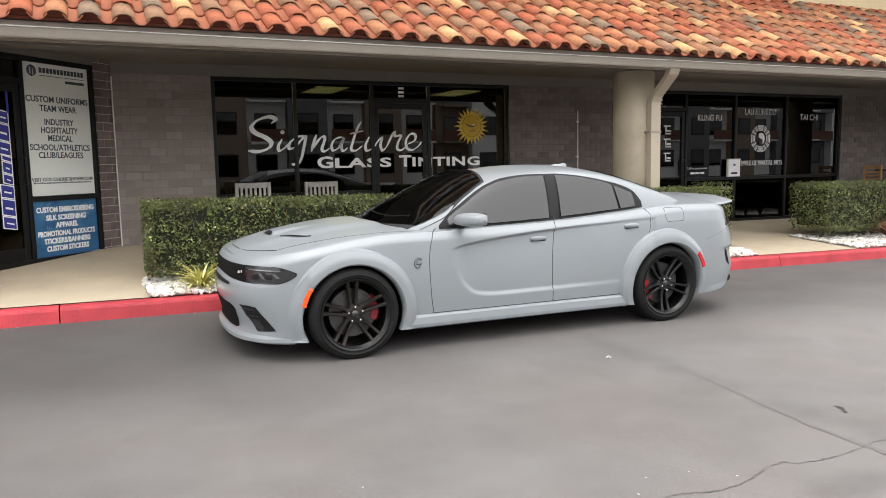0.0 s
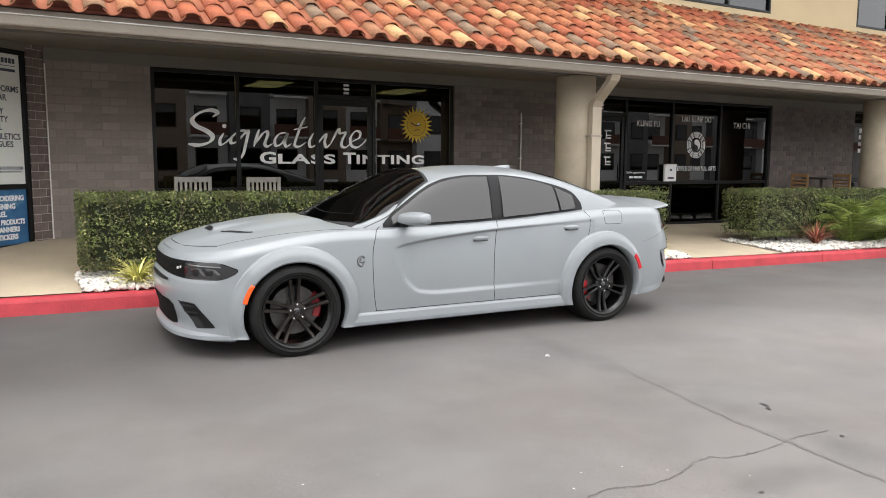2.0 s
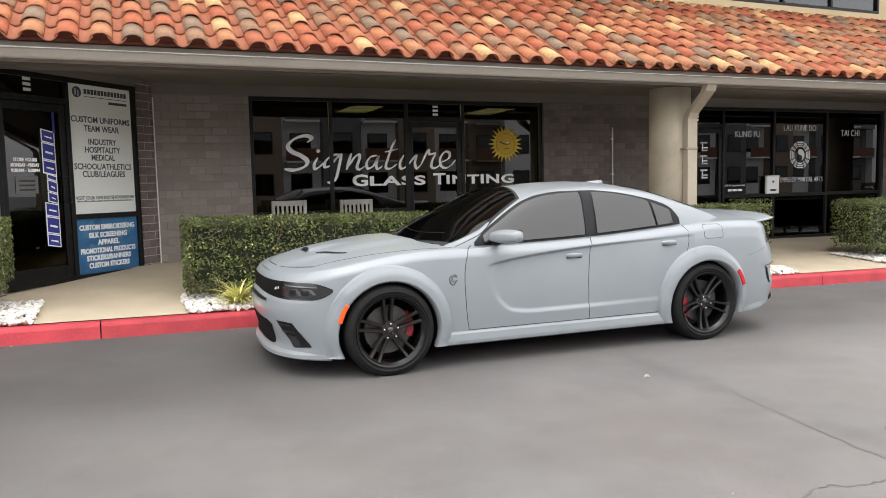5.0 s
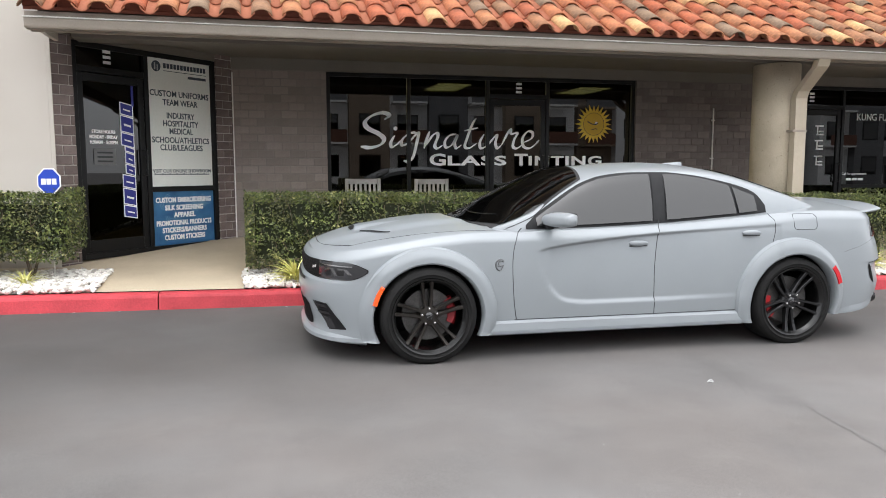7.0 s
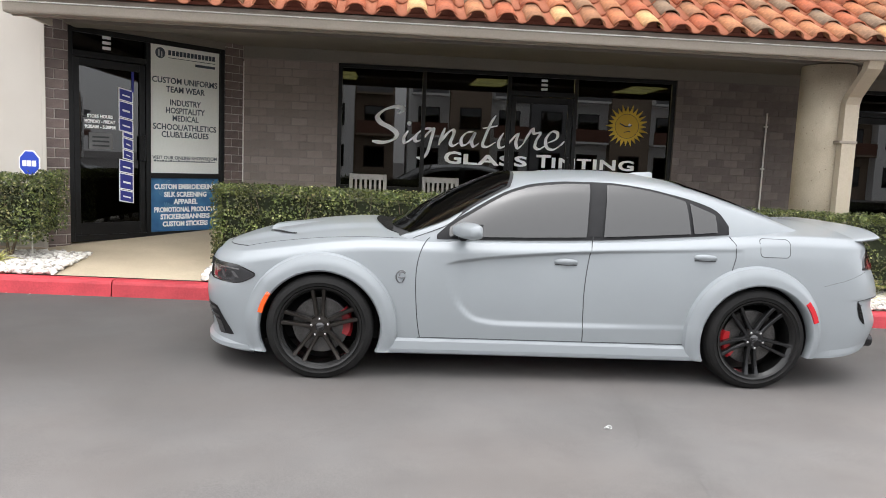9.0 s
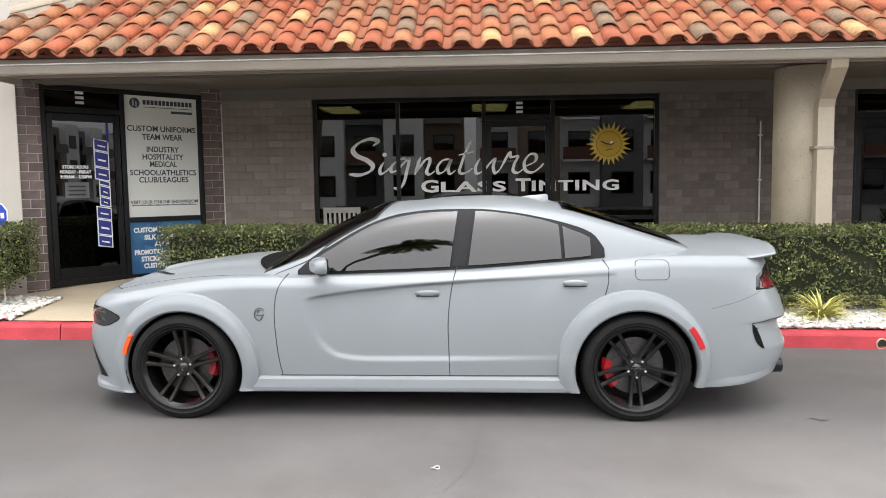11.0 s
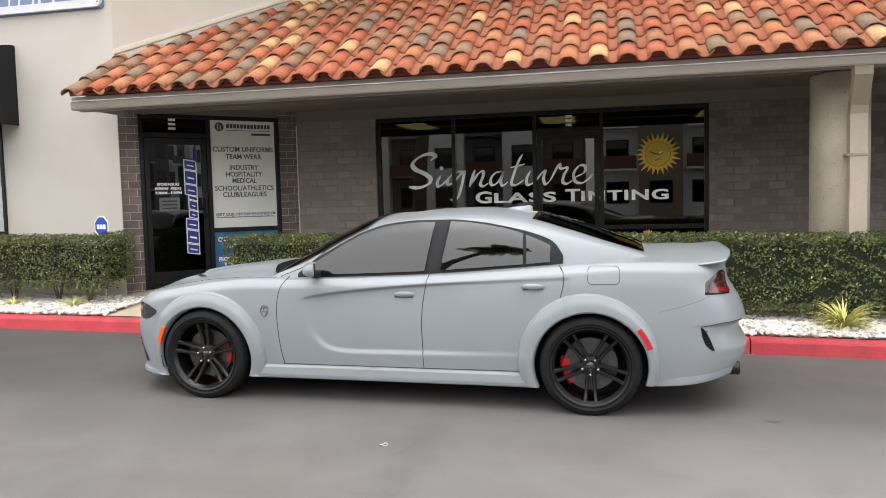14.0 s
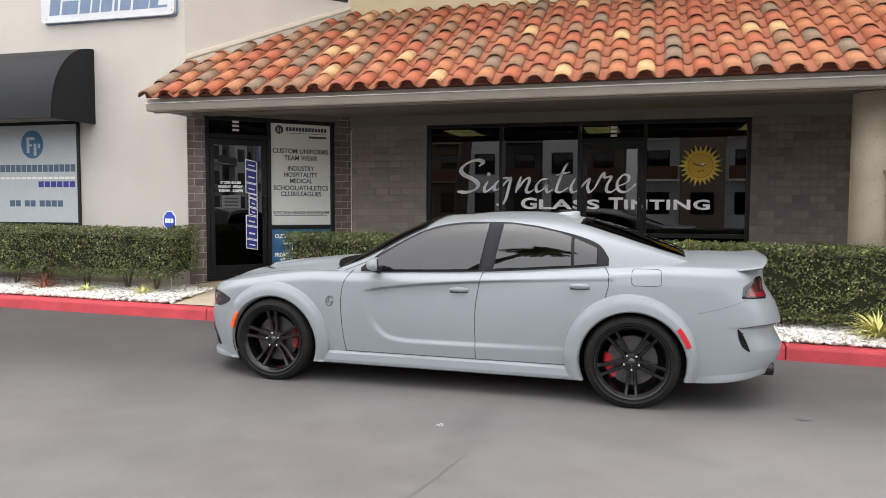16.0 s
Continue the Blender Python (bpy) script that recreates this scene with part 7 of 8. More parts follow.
# ---- wheel arches, sills ----
def flare(cu, side, front):
    bm = bmesh.new()
    n = 64
    rings = []
    a0, a1 = (-25, 208) if front else (-18.5, 205)
    for i in range(n + 1):
        ang = radians(lerp(a0, a1, i / n))
        ca, sa = math.cos(ang), math.sin(ang)  # ca>0 towards the tail
        ri = 0.408 - 0.026 * max(0, sa) if front else 0.402 - 0.016 * max(0, sa)
        ro = 0.520 - 0.014 * max(0, sa) if front else 0.496 + 0.024 * max(0, sa) - 0.018 * ca
        fade = 1 - sstep(-0.72, -0.95, ca) if front else 1.0
        ring = []
        for t, rad in ((0, ri - 0.004), (1, ri), (2, ri + 0.012), (3, ri + 0.045), (4, lerp(ri, ro, 0.62)), (5, ro - 0.034), (6, ro - 0.010), (7, ro), (8, ro + 0.004)):
            u, z = cu + rad * ca, HUB_Z + rad * sa
            foot = 0.196 if (ca > 0) == front else 0.172 if front else 0.236
            if z < foot:
                z, u = foot, cu + math.copysign(math.sqrt(rad * rad - (HUB_Z - foot) ** 2), ca)
            w = body_w(min(max(u, -0.6), 4.0), max(z, 0.22))
            if u < U0:
                w = abs(skin(-math.asin(min(1, ((U0 - u) / (U0 - nose_u(z))) ** (2.3 / 2))) / (math.pi / 2), max(z, 0.2)).y)
            if u > U1:
                w = abs(skin(1 + math.asin(min(1, ((u - U1) / (tail_u(z) - U1)) ** (2.4 / 2))) / (math.pi / 2), max(z, 0.2)).y)
            proud = {0: None, 1: 0.040, 2: 0.049, 3: 0.050, 4: 0.045, 5: 0.038, 6: 0.030, 7: 0.004, 8: -0.006}[t]
            if proud is not None and fade < 1:
                proud = lerp({1: 0.030, 2: 0.034, 3: 0.028, 4: 0.016, 5: 0.006, 6: 0.001, 7: -0.004, 8: -0.008}[t], proud, fade)
            v = 0.90 if proud is None else max(w + proud, 0.93 if t < 5 and fade == 1 else 0)
            ring.append((u, -side * v, z))
        rings.append(ring)
    vr = put_loft(bm, rings, closed=False)
    for a, b in zip(vr, vr[1:]):
        for k in (2, 6, 7):
            e = bm.edges.get((a[k], b[k]))
            if e:
                e.smooth = False
    bmesh.ops.recalc_face_normals(bm, faces=bm.faces)
    f = max(bm.faces, key=lambda q: q.calc_area())
    if f.normal.y * side > 0:
        bmesh.ops.reverse_faces(bm, faces=bm.faces)
    return part("wheel_arch_flare", bm, M_PAINT, car, smooth=True)


for side in (1, -1):
    flare(FRONT, side, True)
    flare(WB, side, False)
    # sill skirt
    bm = bmesh.new()
    rings = []
    for i in range(24):
        u = lerp(0.44, 2.62, i / 23)
        k = 1 - 0.25 * math.sin(math.pi * i / 23)
        w = body_w(u, 0.30)
        rings.append([(u, -side * v, z) for v, z in ((0.80, 0.20), (w + 0.012 * k, 0.190), (w + 0.021 * k, 0.199), (w + 0.026 * k, 0.222), (w + 0.021 * k, 0.276), (w + 0.009, 0.294), (w - 0.04, 0.299))])
    put_loft(bm, rings)
    bmesh.ops.recalc_face_normals(bm, faces=bm.faces)
    part("sill", bm, M_PAINT, car, smooth=False)
    # wheel wells
    for cu in (FRONT, WB):
        bm = bmesh.new()
        rings = []
        for v in (0.93, 0.55):
            rings.append([(cu + 0.408 * math.cos(t), -side * v, HUB_Z + 0.408 * math.sin(t)) for t in np.linspace(-0.30, math.pi + 0.30, 28)])
        put_loft(bm, rings, closed=False)
        put_poly(bm, [(cu + 0.408 * math.cos(t), HUB_Z + 0.408 * math.sin(t)) for t in np.linspace(-0.30, math.pi + 0.30, 28)], -side * 0.55, -side * 0.53)
        part("wheel_well", bm, M_TRIM, car)
# underbody
bm = bmesh.new()
put_box(bm, -0.62, 3.88, -0.54, 0.54, 0.165, 0.72, 0.03)
put_box(bm, 0.47, 2.58, -0.86, 0.86, 0.165, 0.28, 0.02)
put_box(bm, -0.70, -0.44, -0.58, 0.58, 0.17, 0.24, 0.01)
put_box(bm, 3.56, 3.94, -0.70, 0.70, 0.23, 0.40, 0.02)
part("underbody", bm, M_TRIM, car)
for side in (1, -1):
    bm = bmesh.new()
    put_box(bm, -0.47, -0.40, -0.72, -0.52, 0.105, 0.19, 0.01, Matrix.Diagonal((1, side, 1, 1)))
    bmesh.ops.recalc_face_normals(bm, faces=bm.faces)
    part("air_flap", bm, M_TRIM, car, "black air flap ahead of the wheel")


# ---- wheels ----
def wheel(cu, side, rim_mat, spin):
    """Local: axle along y, outside towards -y."""
    bm = bmesh.new()
    R = 0.280
    # barrel and outer lip
    prof = [(R - 0.006, 0.20), (R - 0.02, 0.18), (R - 0.030, 0.02), (R - 0.012, -0.004), (R, -0.010), (R + 0.004, 0.0), (R + 0.002, 0.02), (R, 0.20)]
    put_lathe(bm, [(r, h) for r, h in prof], 64)
    bmesh.ops.transform(bm, matrix=Matrix.Diagonal((1, -1, 1, 1)) @ Matrix.Rotation(radians(90), 4, "X"), verts=bm.verts)
    bmesh.ops.recalc_face_normals(bm, faces=bm.faces)
    barrel = bm
    bm = bmesh.new()
    hub = [(0.0, 0.03), (0.034, 0.03), (0.036, 0.034), (0.066, 0.040), (0.076, 0.055), (0.078, 0.10), (0.0, 0.10)]
    put_lathe(bm, hub, 32)
    bmesh.ops.transform(bm, matrix=Matrix.Rotation(radians(90), 4, "X") @ Matrix.Diagonal((1, 1, 1, 1)), verts=bm.verts)
    # after the turn, height runs along -y: mirror so that the face looks to -y
    bmesh.ops.transform(bm, matrix=Matrix.Diagonal((1, -1, 1, 1)), verts=bm.verts)
    bmesh.ops.recalc_face_normals(bm, faces=bm.faces)
    m = pose(cu, -side * 0.965, HUB_Z) @ (Matrix.Identity(4) if side == 1 else Matrix.Rotation(math.pi, 4, "Z"))
    w = part("wheel", bm, rim_mat, car, "dark graphite split-spoke alloy wheel")
    w.matrix_local = m
    part("rim", barrel, M_BARREL, w, "dark rim barrel", smooth=False)
    for k in range(5):
        for sgn in (1, -1):
            bm = bmesh.new()
            base = radians(90 + 72 * k + spin)
            rings = []
            for t in np.linspace(0, 1, 7):
                r = lerp(0.060, R - 0.012, t)
                ang = base + sgn * math.asin(lerp(0.0195, 0.0390, t) / r)
                half = lerp(0.0135, 0.0100, t) + 0.005 * t**4
                face = lerp(0.040, 0.006, t**0.8) + 0.016 * math.sin(math.pi * t)
                back = face + lerp(0.050, 0.040, t)
                c, s = math.cos(ang), math.sin(ang)
                tx, tz = -s, c
                pt = lambda off, d: (r * c + tx * off, d, r * s + tz * off)
                rings.append([pt(-half, face + 0.006), pt(-half * 0.62, face), pt(half * 0.62, face), pt(half, face + 0.006), pt(half * 1.05, back), pt(-half * 1.05, back)])
            put_loft(bm, rings)
            bmesh.ops.recalc_face_normals(bm, faces=bm.faces)
            part("spoke", bm, rim_mat, w)
    # tyre
    bm = bmesh.new()
    prof = [(0.279, 0.010), (0.285, -0.004), (0.288, -0.007), (0.291, -0.005), (0.306, -0.012), (0.308, -0.0155), (0.311, -0.0155), (0.313, -0.0125), (0.330, -0.011), (0.346, 0.002), (0.355, 0.022), (0.360, 0.05), (0.360, 0.25), (0.354, 0.285), (0.326, 0.305), (0.279, 0.29)]
    put_lathe(bm, prof, 72)
    bmesh.ops.transform(bm, matrix=Matrix.Diagonal((1, -1, 1, 1)) @ Matrix.Rotation(radians(90), 4, "X"), verts=bm.verts)
    bmesh.ops.recalc_face_normals(bm, faces=bm.faces)
    part("tyre", bm, M_TYRE, w, "low profile black tyre", smooth=True)
    # tread blocks on the shoulder
    bm = bmesh.new()
    for k in range(72):
        put_box(bm, -0.0115, 0.0115, -0.024, 0.024, -0.006, 0.003, 0.0, Matrix.Rotation(2 * math.pi * k / 72, 4, "Y") @ Matrix.Translation((0, 0.028, 0.3515)) @ Matrix.Rotation(0.30, 4, "X"))
    part("tread", bm, M_TYRE, w)
    bm = bmesh.new()
    put_lathe(bm, [(0.06, 0.105), (0.19, 0.105), (0.192, 0.11), (0.192, 0.135), (0.06, 0.135)], 48)
    bmesh.ops.transform(bm, matrix=Matrix.Diagonal((1, -1, 1, 1)) @ Matrix.Rotation(radians(90), 4, "X"), verts=bm.verts)
    bmesh.ops.recalc_face_normals(bm, faces=bm.faces)
    part("brake_disc", bm, M_DISC, w)
    # caliper, behind the axle at the front and ahead of it at the rear
    bm = bmesh.new()
    rings = []
    mid = (8 if cu < 1 else 196) if side == 1 else (172 if cu < 1 else -16)
    for t in np.linspace(-29, 29, 11):
        a = radians(mid + t)
        k = 1 - 0.25 * abs(t / 29) ** 3
        rings.append([(r * math.cos(a), y, r * math.sin(a)) for r, y in ((0.152, 0.092), (0.152 + 0.050 * k, 0.082), (0.216, 0.10), (0.216, 0.155), (0.152, 0.155))])
    put_loft(bm, rings)
    bmesh.ops.recalc_face_normals(bm, faces=bm.faces)
    part("brake_caliper", bm, M_CALIPER if cu > 1 else M_CALIPERF, w, "red brake caliper", smooth=False)
    for k in range(5):
        a = radians(90 + 72 * k + spin)
        bm = bmesh.new()
        put_lathe(bm, [(0.0, 0.006), (0.008, 0.008), (0.011, 0.016), (0.011, 0.045), (0.0, 0.045)], 10)
        bmesh.ops.transform(bm, matrix=Matrix.Diagonal((1, -1, 1, 1)) @ Matrix.Rotation(radians(90), 4, "X"), verts=bm.verts)
        bmesh.ops.recalc_face_normals(bm, faces=bm.faces)
        o = part("wheel_nut", bm, M_NUT, w, "bright steel nut")
        o.location = (0.058 * math.cos(a), 0, 0.058 * math.sin(a))
    bm = bmesh.new()
    put_lathe(bm, [(0.0, 0.024), (0.028, 0.026), (0.032, 0.032), (0.032, 0.05)], 24)
    bmesh.ops.transform(bm, matrix=Matrix.Diagonal((1, -1, 1, 1)) @ Matrix.Rotation(radians(90), 4, "X"), verts=bm.verts)
    bmesh.ops.recalc_face_normals(bm, faces=bm.faces)
    cap = part("hub_cap", bm, M_GLOSSB, w, smooth=True)
    bm = bm_box(-0.018, 0.018, 0.0225, 0.0245, -0.003, 0.003, 0.0, Matrix.Rotation(radians(-25), 4, "Y"))
    part("cap_mark", bm, M_BADGE, cap, "small grey mark")
    return w


for side in (1, -1):
    wheel(FRONT, side, M_RIMF, 4)
    wheel(WB, side, M_RIMR, 180)


# ---- things on the skin ----
def skin_patch(name, a0, a1, lo, hi, out, material, side, parent, label="", na=24, nz=8, edge=0.0, lean=0.0):
    """A panel lying on the body between two heights; edge: a rim that falls back to the body."""
    bm = bmesh.new()
    g = []
    for i in range(na + 1):
        a = lerp(a0, a1, i / na)
        col = []
        for j in range(nz + 1):
            z = lerp(lo((a - a0) / (a1 - a0)), hi((a - a0) / (a1 - a0)), j / nz)
            o = out - (edge if (i in (0, na) or j in (0, nz)) else 0)
            p = skin(a + lean * (0.5 - j / nz), z, o)
            col.append(bm.verts.new((p.x, p.y * side, p.z)))
        g.append(col)
    for i in range(na):
        for j in range(nz):
            bm.faces.new((g[i][j], g[i + 1][j], g[i + 1][j + 1], g[i][j + 1]))
    bmesh.ops.recalc_face_normals(bm, faces=bm.faces)
    f = min(bm.faces, key=lambda q: q.calc_center_median().y * side)
    if f.normal.y * side > 0:
        bmesh.ops.reverse_faces(bm, faces=bm.faces)
    return part(name, bm, material, parent, label, smooth=True)


def seam(name, pts, side, r=0.0035):
    """A shut line: a thin dark bead sunk in the body along (a, z) points."""
    bm = bmesh.new()
    dense = []
    for (a0, z0), (a1, z1) in zip(pts, pts[1:]):
        n = max(2, int(max(abs(a1 - a0) * 40, abs(z1 - z0) * 40)))
        dense += [(lerp(a0, a1, k / n), lerp(z0, z1, k / n)) for k in range(n)]
    dense.append(pts[-1])
    put_tube(bm, [Vector((p.x, p.y * side, p.z)) for p in (skin(a, z, -r * 0.35) for a, z in dense)], r, 6)
    return part(name, bm, M_SEAM, car)


def bezier(p0, p1, p2, n=12):
    return [(lerp(lerp(p0[0], p1[0], t), lerp(p1[0], p2[0], t), t), lerp(lerp(p0[1], p1[1], t), lerp(p1[1], p2[1], t), t)) for t in (k / n for k in range(n + 1))]


def uz(pts):
    return [(a_of(u), z) for u, z in pts]


for side in (1, -1):
    seam("front_door_gap", uz(bezier((0.750, 0.985), (0.645, 0.90), (0.665, 0.62)) + bezier((0.670, 0.55), (0.680, 0.40), (0.705, 0.302), 6)), side)
    seam("door_gap", uz(bezier((1.885, 1.03), (1.825, 0.82), (1.825, 0.60)) + [(1.835, 0.302)]), side)
    seam("rear_door_gap", uz([(2.845, 1.07), (2.876, 1.02), (2.876, 0.93), (2.850, 0.83)]), side)
    seam("door_bottom_gap", uz([(0.69, 0.301), (1.84, 0.301), (2.62, 0.304)]), side)
    seam("bumper_gap", uz([(3.53, 0.752)]) + [(1.0, 0.777), (1.1, 0.808), (1.2, 0.834), (1.3, 0.858)], side, 0.0011)
    # fuel door
    if side == 1:
        cu, cz, hw, hh, rr = 3.155, 1.006, 0.108, 0.062, 0.03
        loop = []
        for qx, qz, a0 in ((1, 1, 0), (-1, 1, 90), (-1, -1, 180), (1, -1, 270)):
            for k in range(6):
                t = radians(a0 + 90 * k / 5)
                loop.append((cu + qx * (hw - rr) + rr * math.cos(t), cz + qz * (hh - rr) + rr * math.sin(t)))
        loop.append(loop[0])
        seam("fuel_door_gap", uz(loop), side, 0.0028)
    # door handles
    for hu, hz in ((1.69, 0.856), (2.66, 0.922)):
        skin_patch("handle_cup", a_of(hu - 0.085), a_of(hu + 0.085), lambda t, hz=hz: hz - 0.034 * math.sin(math.pi * min(max(t, 0.02), 0.98)) ** 0.5, lambda t, hz=hz: hz + 0.004, 0.0025, M_PAINT, side, car, "", 16, 3)
        bm = bmesh.new()
        rings = []
        for t in np.linspace(0, 1, 13):
            u = hu - 0.080 + 0.160 * t
            k = min(1, (math.sin(math.pi * min(max(t, 0.015), 0.985))) ** 0.35)
            p = skin(a_of(u), hz, 0)
            rings.append([(u, (p.y - d * k) * side, hz + h) for d, h in ((0.002, 0.023 * k), (0.016, 0.023 * k), (0.022, 0.007), (0.020, -0.017 * k), (0.006, -0.020 * k))])
        put_loft(bm, rings)
        bmesh.ops.recalc_face_normals(bm, faces=bm.faces)
        part("door_handle", bm, M_PAINT, car, "body coloured door handle", smooth=True)
        bm = bmesh.new()
        put_tube(bm, [(hu - 0.075, (skin(a_of(hu), hz).y - 0.004) * side, hz - 0.020), (hu + 0.075, (skin(a_of(hu), hz).y - 0.004) * side, hz - 0.020)], 0.005, 6)
        part("handle_gap", bm, M_SEAM, car)
    # mirror
    bm = bmesh.new()
    rings = []
    for t in np.linspace(0, 1, 14):
        v = 0.885 + 0.265 * t
        k = (math.sin(math.pi * (0.16 + 0.72 * t))) ** 0.35
        cu, cz = 0.950 + 0.095 * t, 1.046 + 0.010 * t
        ring = []
        for a in np.linspace(0, 2 * math.pi, 28, endpoint=False):
            ca, sa = math.cos(a), math.sin(a)
            du = (0.040 * abs(ca) ** 0.30 if ca > 0 else -0.066 * abs(ca) ** 0.85) * k
            dz = (0.060 if sa > 0 else 0.052) * math.copysign(abs(sa) ** (0.40 if ca > 0 else 0.55), sa) * k * (1 - 0.30 * max(0.0, -ca))
            ring.append((cu + du, -side * v, cz + dz + 0.10 * du * (sa < 0)))
        rings.append(ring)
    put_loft(bm, rings)
    bmesh.ops.recalc_face_normals(bm, faces=bm.faces)
    mir = part("door_mirror", bm, M_PAINT, car, "body coloured door mirror", smooth=True)
    flip = Matrix.Diagonal((1, side, 1, 1))
    bm = bm_box(0.945, 1.005, -0.90, -0.80, 0.975, 1.030, 0.012, flip)
    bmesh.ops.recalc_face_normals(bm, faces=bm.faces)
    part("mirror_foot", bm, M_TRIM, mir)
    bm = bmesh.new()
    put_loft(bm, [[(0.950 + 0.095 * t + du, -side * (0.885 + 0.265 * t), 1.050 + 0.010 * t + dz) for du, dz in ((0.030, -0.046), (0.0425, -0.046), (0.0425, 0.050), (0.030, 0.050))] for t in (0.14, 0.90)])
    bmesh.ops.recalc_face_normals(bm, faces=bm.faces)
    part("mirror_glass", bm, M_GLOSSB, mir, "dark mirror glass")
    # side markers on the arches
    for cu, an0, an1, r0, r1, mat_, nm in ((FRONT, 146, 167, 0.392, 0.428, M_AMBER, "amber side marker"), (WB, 19, 40, 0.412, 0.454, M_REDLENS, "red side marker")):
        bm = bmesh.new()
        rings = []
        for t in np.linspace(0, 1, 7):
            an = radians(lerp(an0, an1, t))
            row = []
            for rad, o in ((r0, 0.040), (r0 + 0.004, 0.0585), (r1 - 0.004, 0.0565), (r1, 0.035)):
                mu, mz = cu + rad * math.cos(an), HUB_Z + rad * math.sin(an)
                row.append((mu, -side * (body_w(mu, mz) + o - (0.012 if mu < U0 else 0)), mz))
            rings.append(row)
        put_loft(bm, rings)
        bmesh.ops.recalc_face_normals(bm, faces=bm.faces)
        part("side_marker", bm, mat_, car, nm)
    # head lamp: smoked pod, chrome projector shells, clear cover
    pod = skin_patch("headlight", -0.60, -0.105, lambda t: 0.626 + 0.062 * max(0, (t - 0.60) / 0.40) ** 2, lambda t: 0.758 - 0.050 * max(0, (t - 0.58) / 0.42) ** 1.8, 0.004, M_GLOSSB, side, car, "smoked dark headlight", 40, 8)
    skin_patch("lens", -0.575, -0.113, lambda t: 0.633 + 0.055 * max(0, (t - 0.60) / 0.40) ** 2, lambda t: 0.751 - 0.047 * max(0, (t - 0.58) / 0.42) ** 1.8, 0.0055, M_GREYLENS, side, pod, "grey clear lens", 36, 6)
    skin_patch("lamp_bezel", -0.565, -0.28, lambda t: 0.646, lambda t: 0.684 + 0.014 * t, 0.0068, M_SMOKE, side, pod, "", 20, 3)
    skin_patch("projector", -0.52, -0.44, lambda t: 0.652, lambda t: 0.712, 0.0085, M_GLOSSB, side, pod, "", 8, 3, edge=0.002)
    skin_patch("projector", -0.39, -0.31, lambda t: 0.656, lambda t: 0.712, 0.0085, M_GLOSSB, side, pod, "", 8, 3, edge=0.002)
    skin_patch("daylight_bar", -0.56, -0.24, lambda t: 0.727 - 0.006 * t, lambda t: 0.736 - 0.006 * t, 0.0075, M_BRIGHT, side, pod, "thin bright bar", 16, 2)
    skin_patch("reflector", -0.435, -0.40, lambda t: 0.658, lambda t: 0.712, 0.0075, M_BRIGHT, side, pod, "bright reflector", 4, 2, lean=0.05)
    skin_patch("reflector", -0.30, -0.265, lambda t: 0.668, lambda t: 0.708, 0.0075, M_BRIGHT, side, pod, "bright reflector", 4, 2, lean=0.05)
    # tail lamp
    tl = skin_patch("taillight", 1.275, 1.62, lambda t: 0.868 - 0.01 * t, lambda t: lerp(0.955, 1.02, min(1, t * 1.6)), 0.008, M_GLOSSB, side, car, "dark red tail light in a black surround", edge=0.008, lean=-0.05)
    skin_patch("lens", 1.310, 1.61, lambda t: 0.880 - 0.008 * t, lambda t: lerp(0.935, 1.008, min(1, t * 1.6)), 0.011, M_TAIL, side, tl, "dark red lens", lean=-0.05)
    skin_patch("light_bar", 1.335, 1.60, lambda t: 0.886 - 0.006 * t, lambda t: 0.914 - 0.004 * t, 0.0125, M_TAILBAR, side, tl, "brighter red bar", 16, 2, lean=-0.01)
    skin_patch("light_bar", 1.345, 1.60, lambda t: lerp(0.922, 0.958, t), lambda t: lerp(0.930, 0.968, t), 0.0125, M_TAILBAR, side, tl, "brighter red bar", 16, 2, lean=-0.01)
    # small plain grille badge
    if side == 1:
        gb = skin_patch("grille_badge", -0.700, -0.680, lambda t: 0.686, lambda t: 0.708, 0.009, M_BADGEB, 1, car, "small bright badge", 4, 3, edge=0.002, lean=-0.010)
        for a_, z_ in ((-0.676, 0.690), (-0.654, 0.694)):
            skin_patch("stroke", a_, a_ + 0.013, lambda t, z_=z_: z_, lambda t, z_=z_: z_ + 0.021, 0.009, M_BADGEB, 1, gb, "", 3, 3, edge=0.002, lean=-0.010)
    slot = skin_patch("bumper_vent", 1.200, 1.272, lambda t: 0.478 + 0.055 * (1 - t) ** 2, lambda t: 0.645 - 0.075 * t * t, 0.003, M_GRILLE, side, car, "black honeycomb bumper vent", 10, 8, lean=0.02)
    for k in range(6):
        zk = 0.510 + 0.021 * k
        skin_patch("vent_rib", 1.223, 1.247, lambda t, zk=zk: zk, lambda t, zk=zk: zk + 0.006, 0.0055, M_RIMR, side, slot, "", 4, 1, lean=0.02)
    seam("bumper_crease", [(1.19, 0.650), (1.35, 0.668), (1.62, 0.672)], side, 0.004)
    # front corner intakes
    ci = skin_patch("corner_intake", -0.57, -0.385, lambda t: 0.250 + 0.012 * t, lambda t: 0.450 - 0.012 * max(0, t - 0.5), 0.003, M_TRIM, side, car, "black corner air intake", 14, 8, lean=0.17)
    skin_patch("intake_blade", -0.61, -0.47, lambda t: 0.415, lambda t: 0.434, 0.012, M_GLOSSB, side, ci, "", 10, 2, lean=0.02)
    skin_patch("intake_blade", -0.585, -0.445, lambda t: 0.365, lambda t: 0.384, 0.012, M_GLOSSB, side, ci, "", 10, 2, lean=0.02)
    skin_patch("intake_insert", -0.525, -0.430, lambda t: 0.262, lambda t: 0.345, 0.006, M_GREYLENS, side, ci, "grey insert", 8, 4, lean=0.05)
    # exhaust
    bm = bmesh.new()
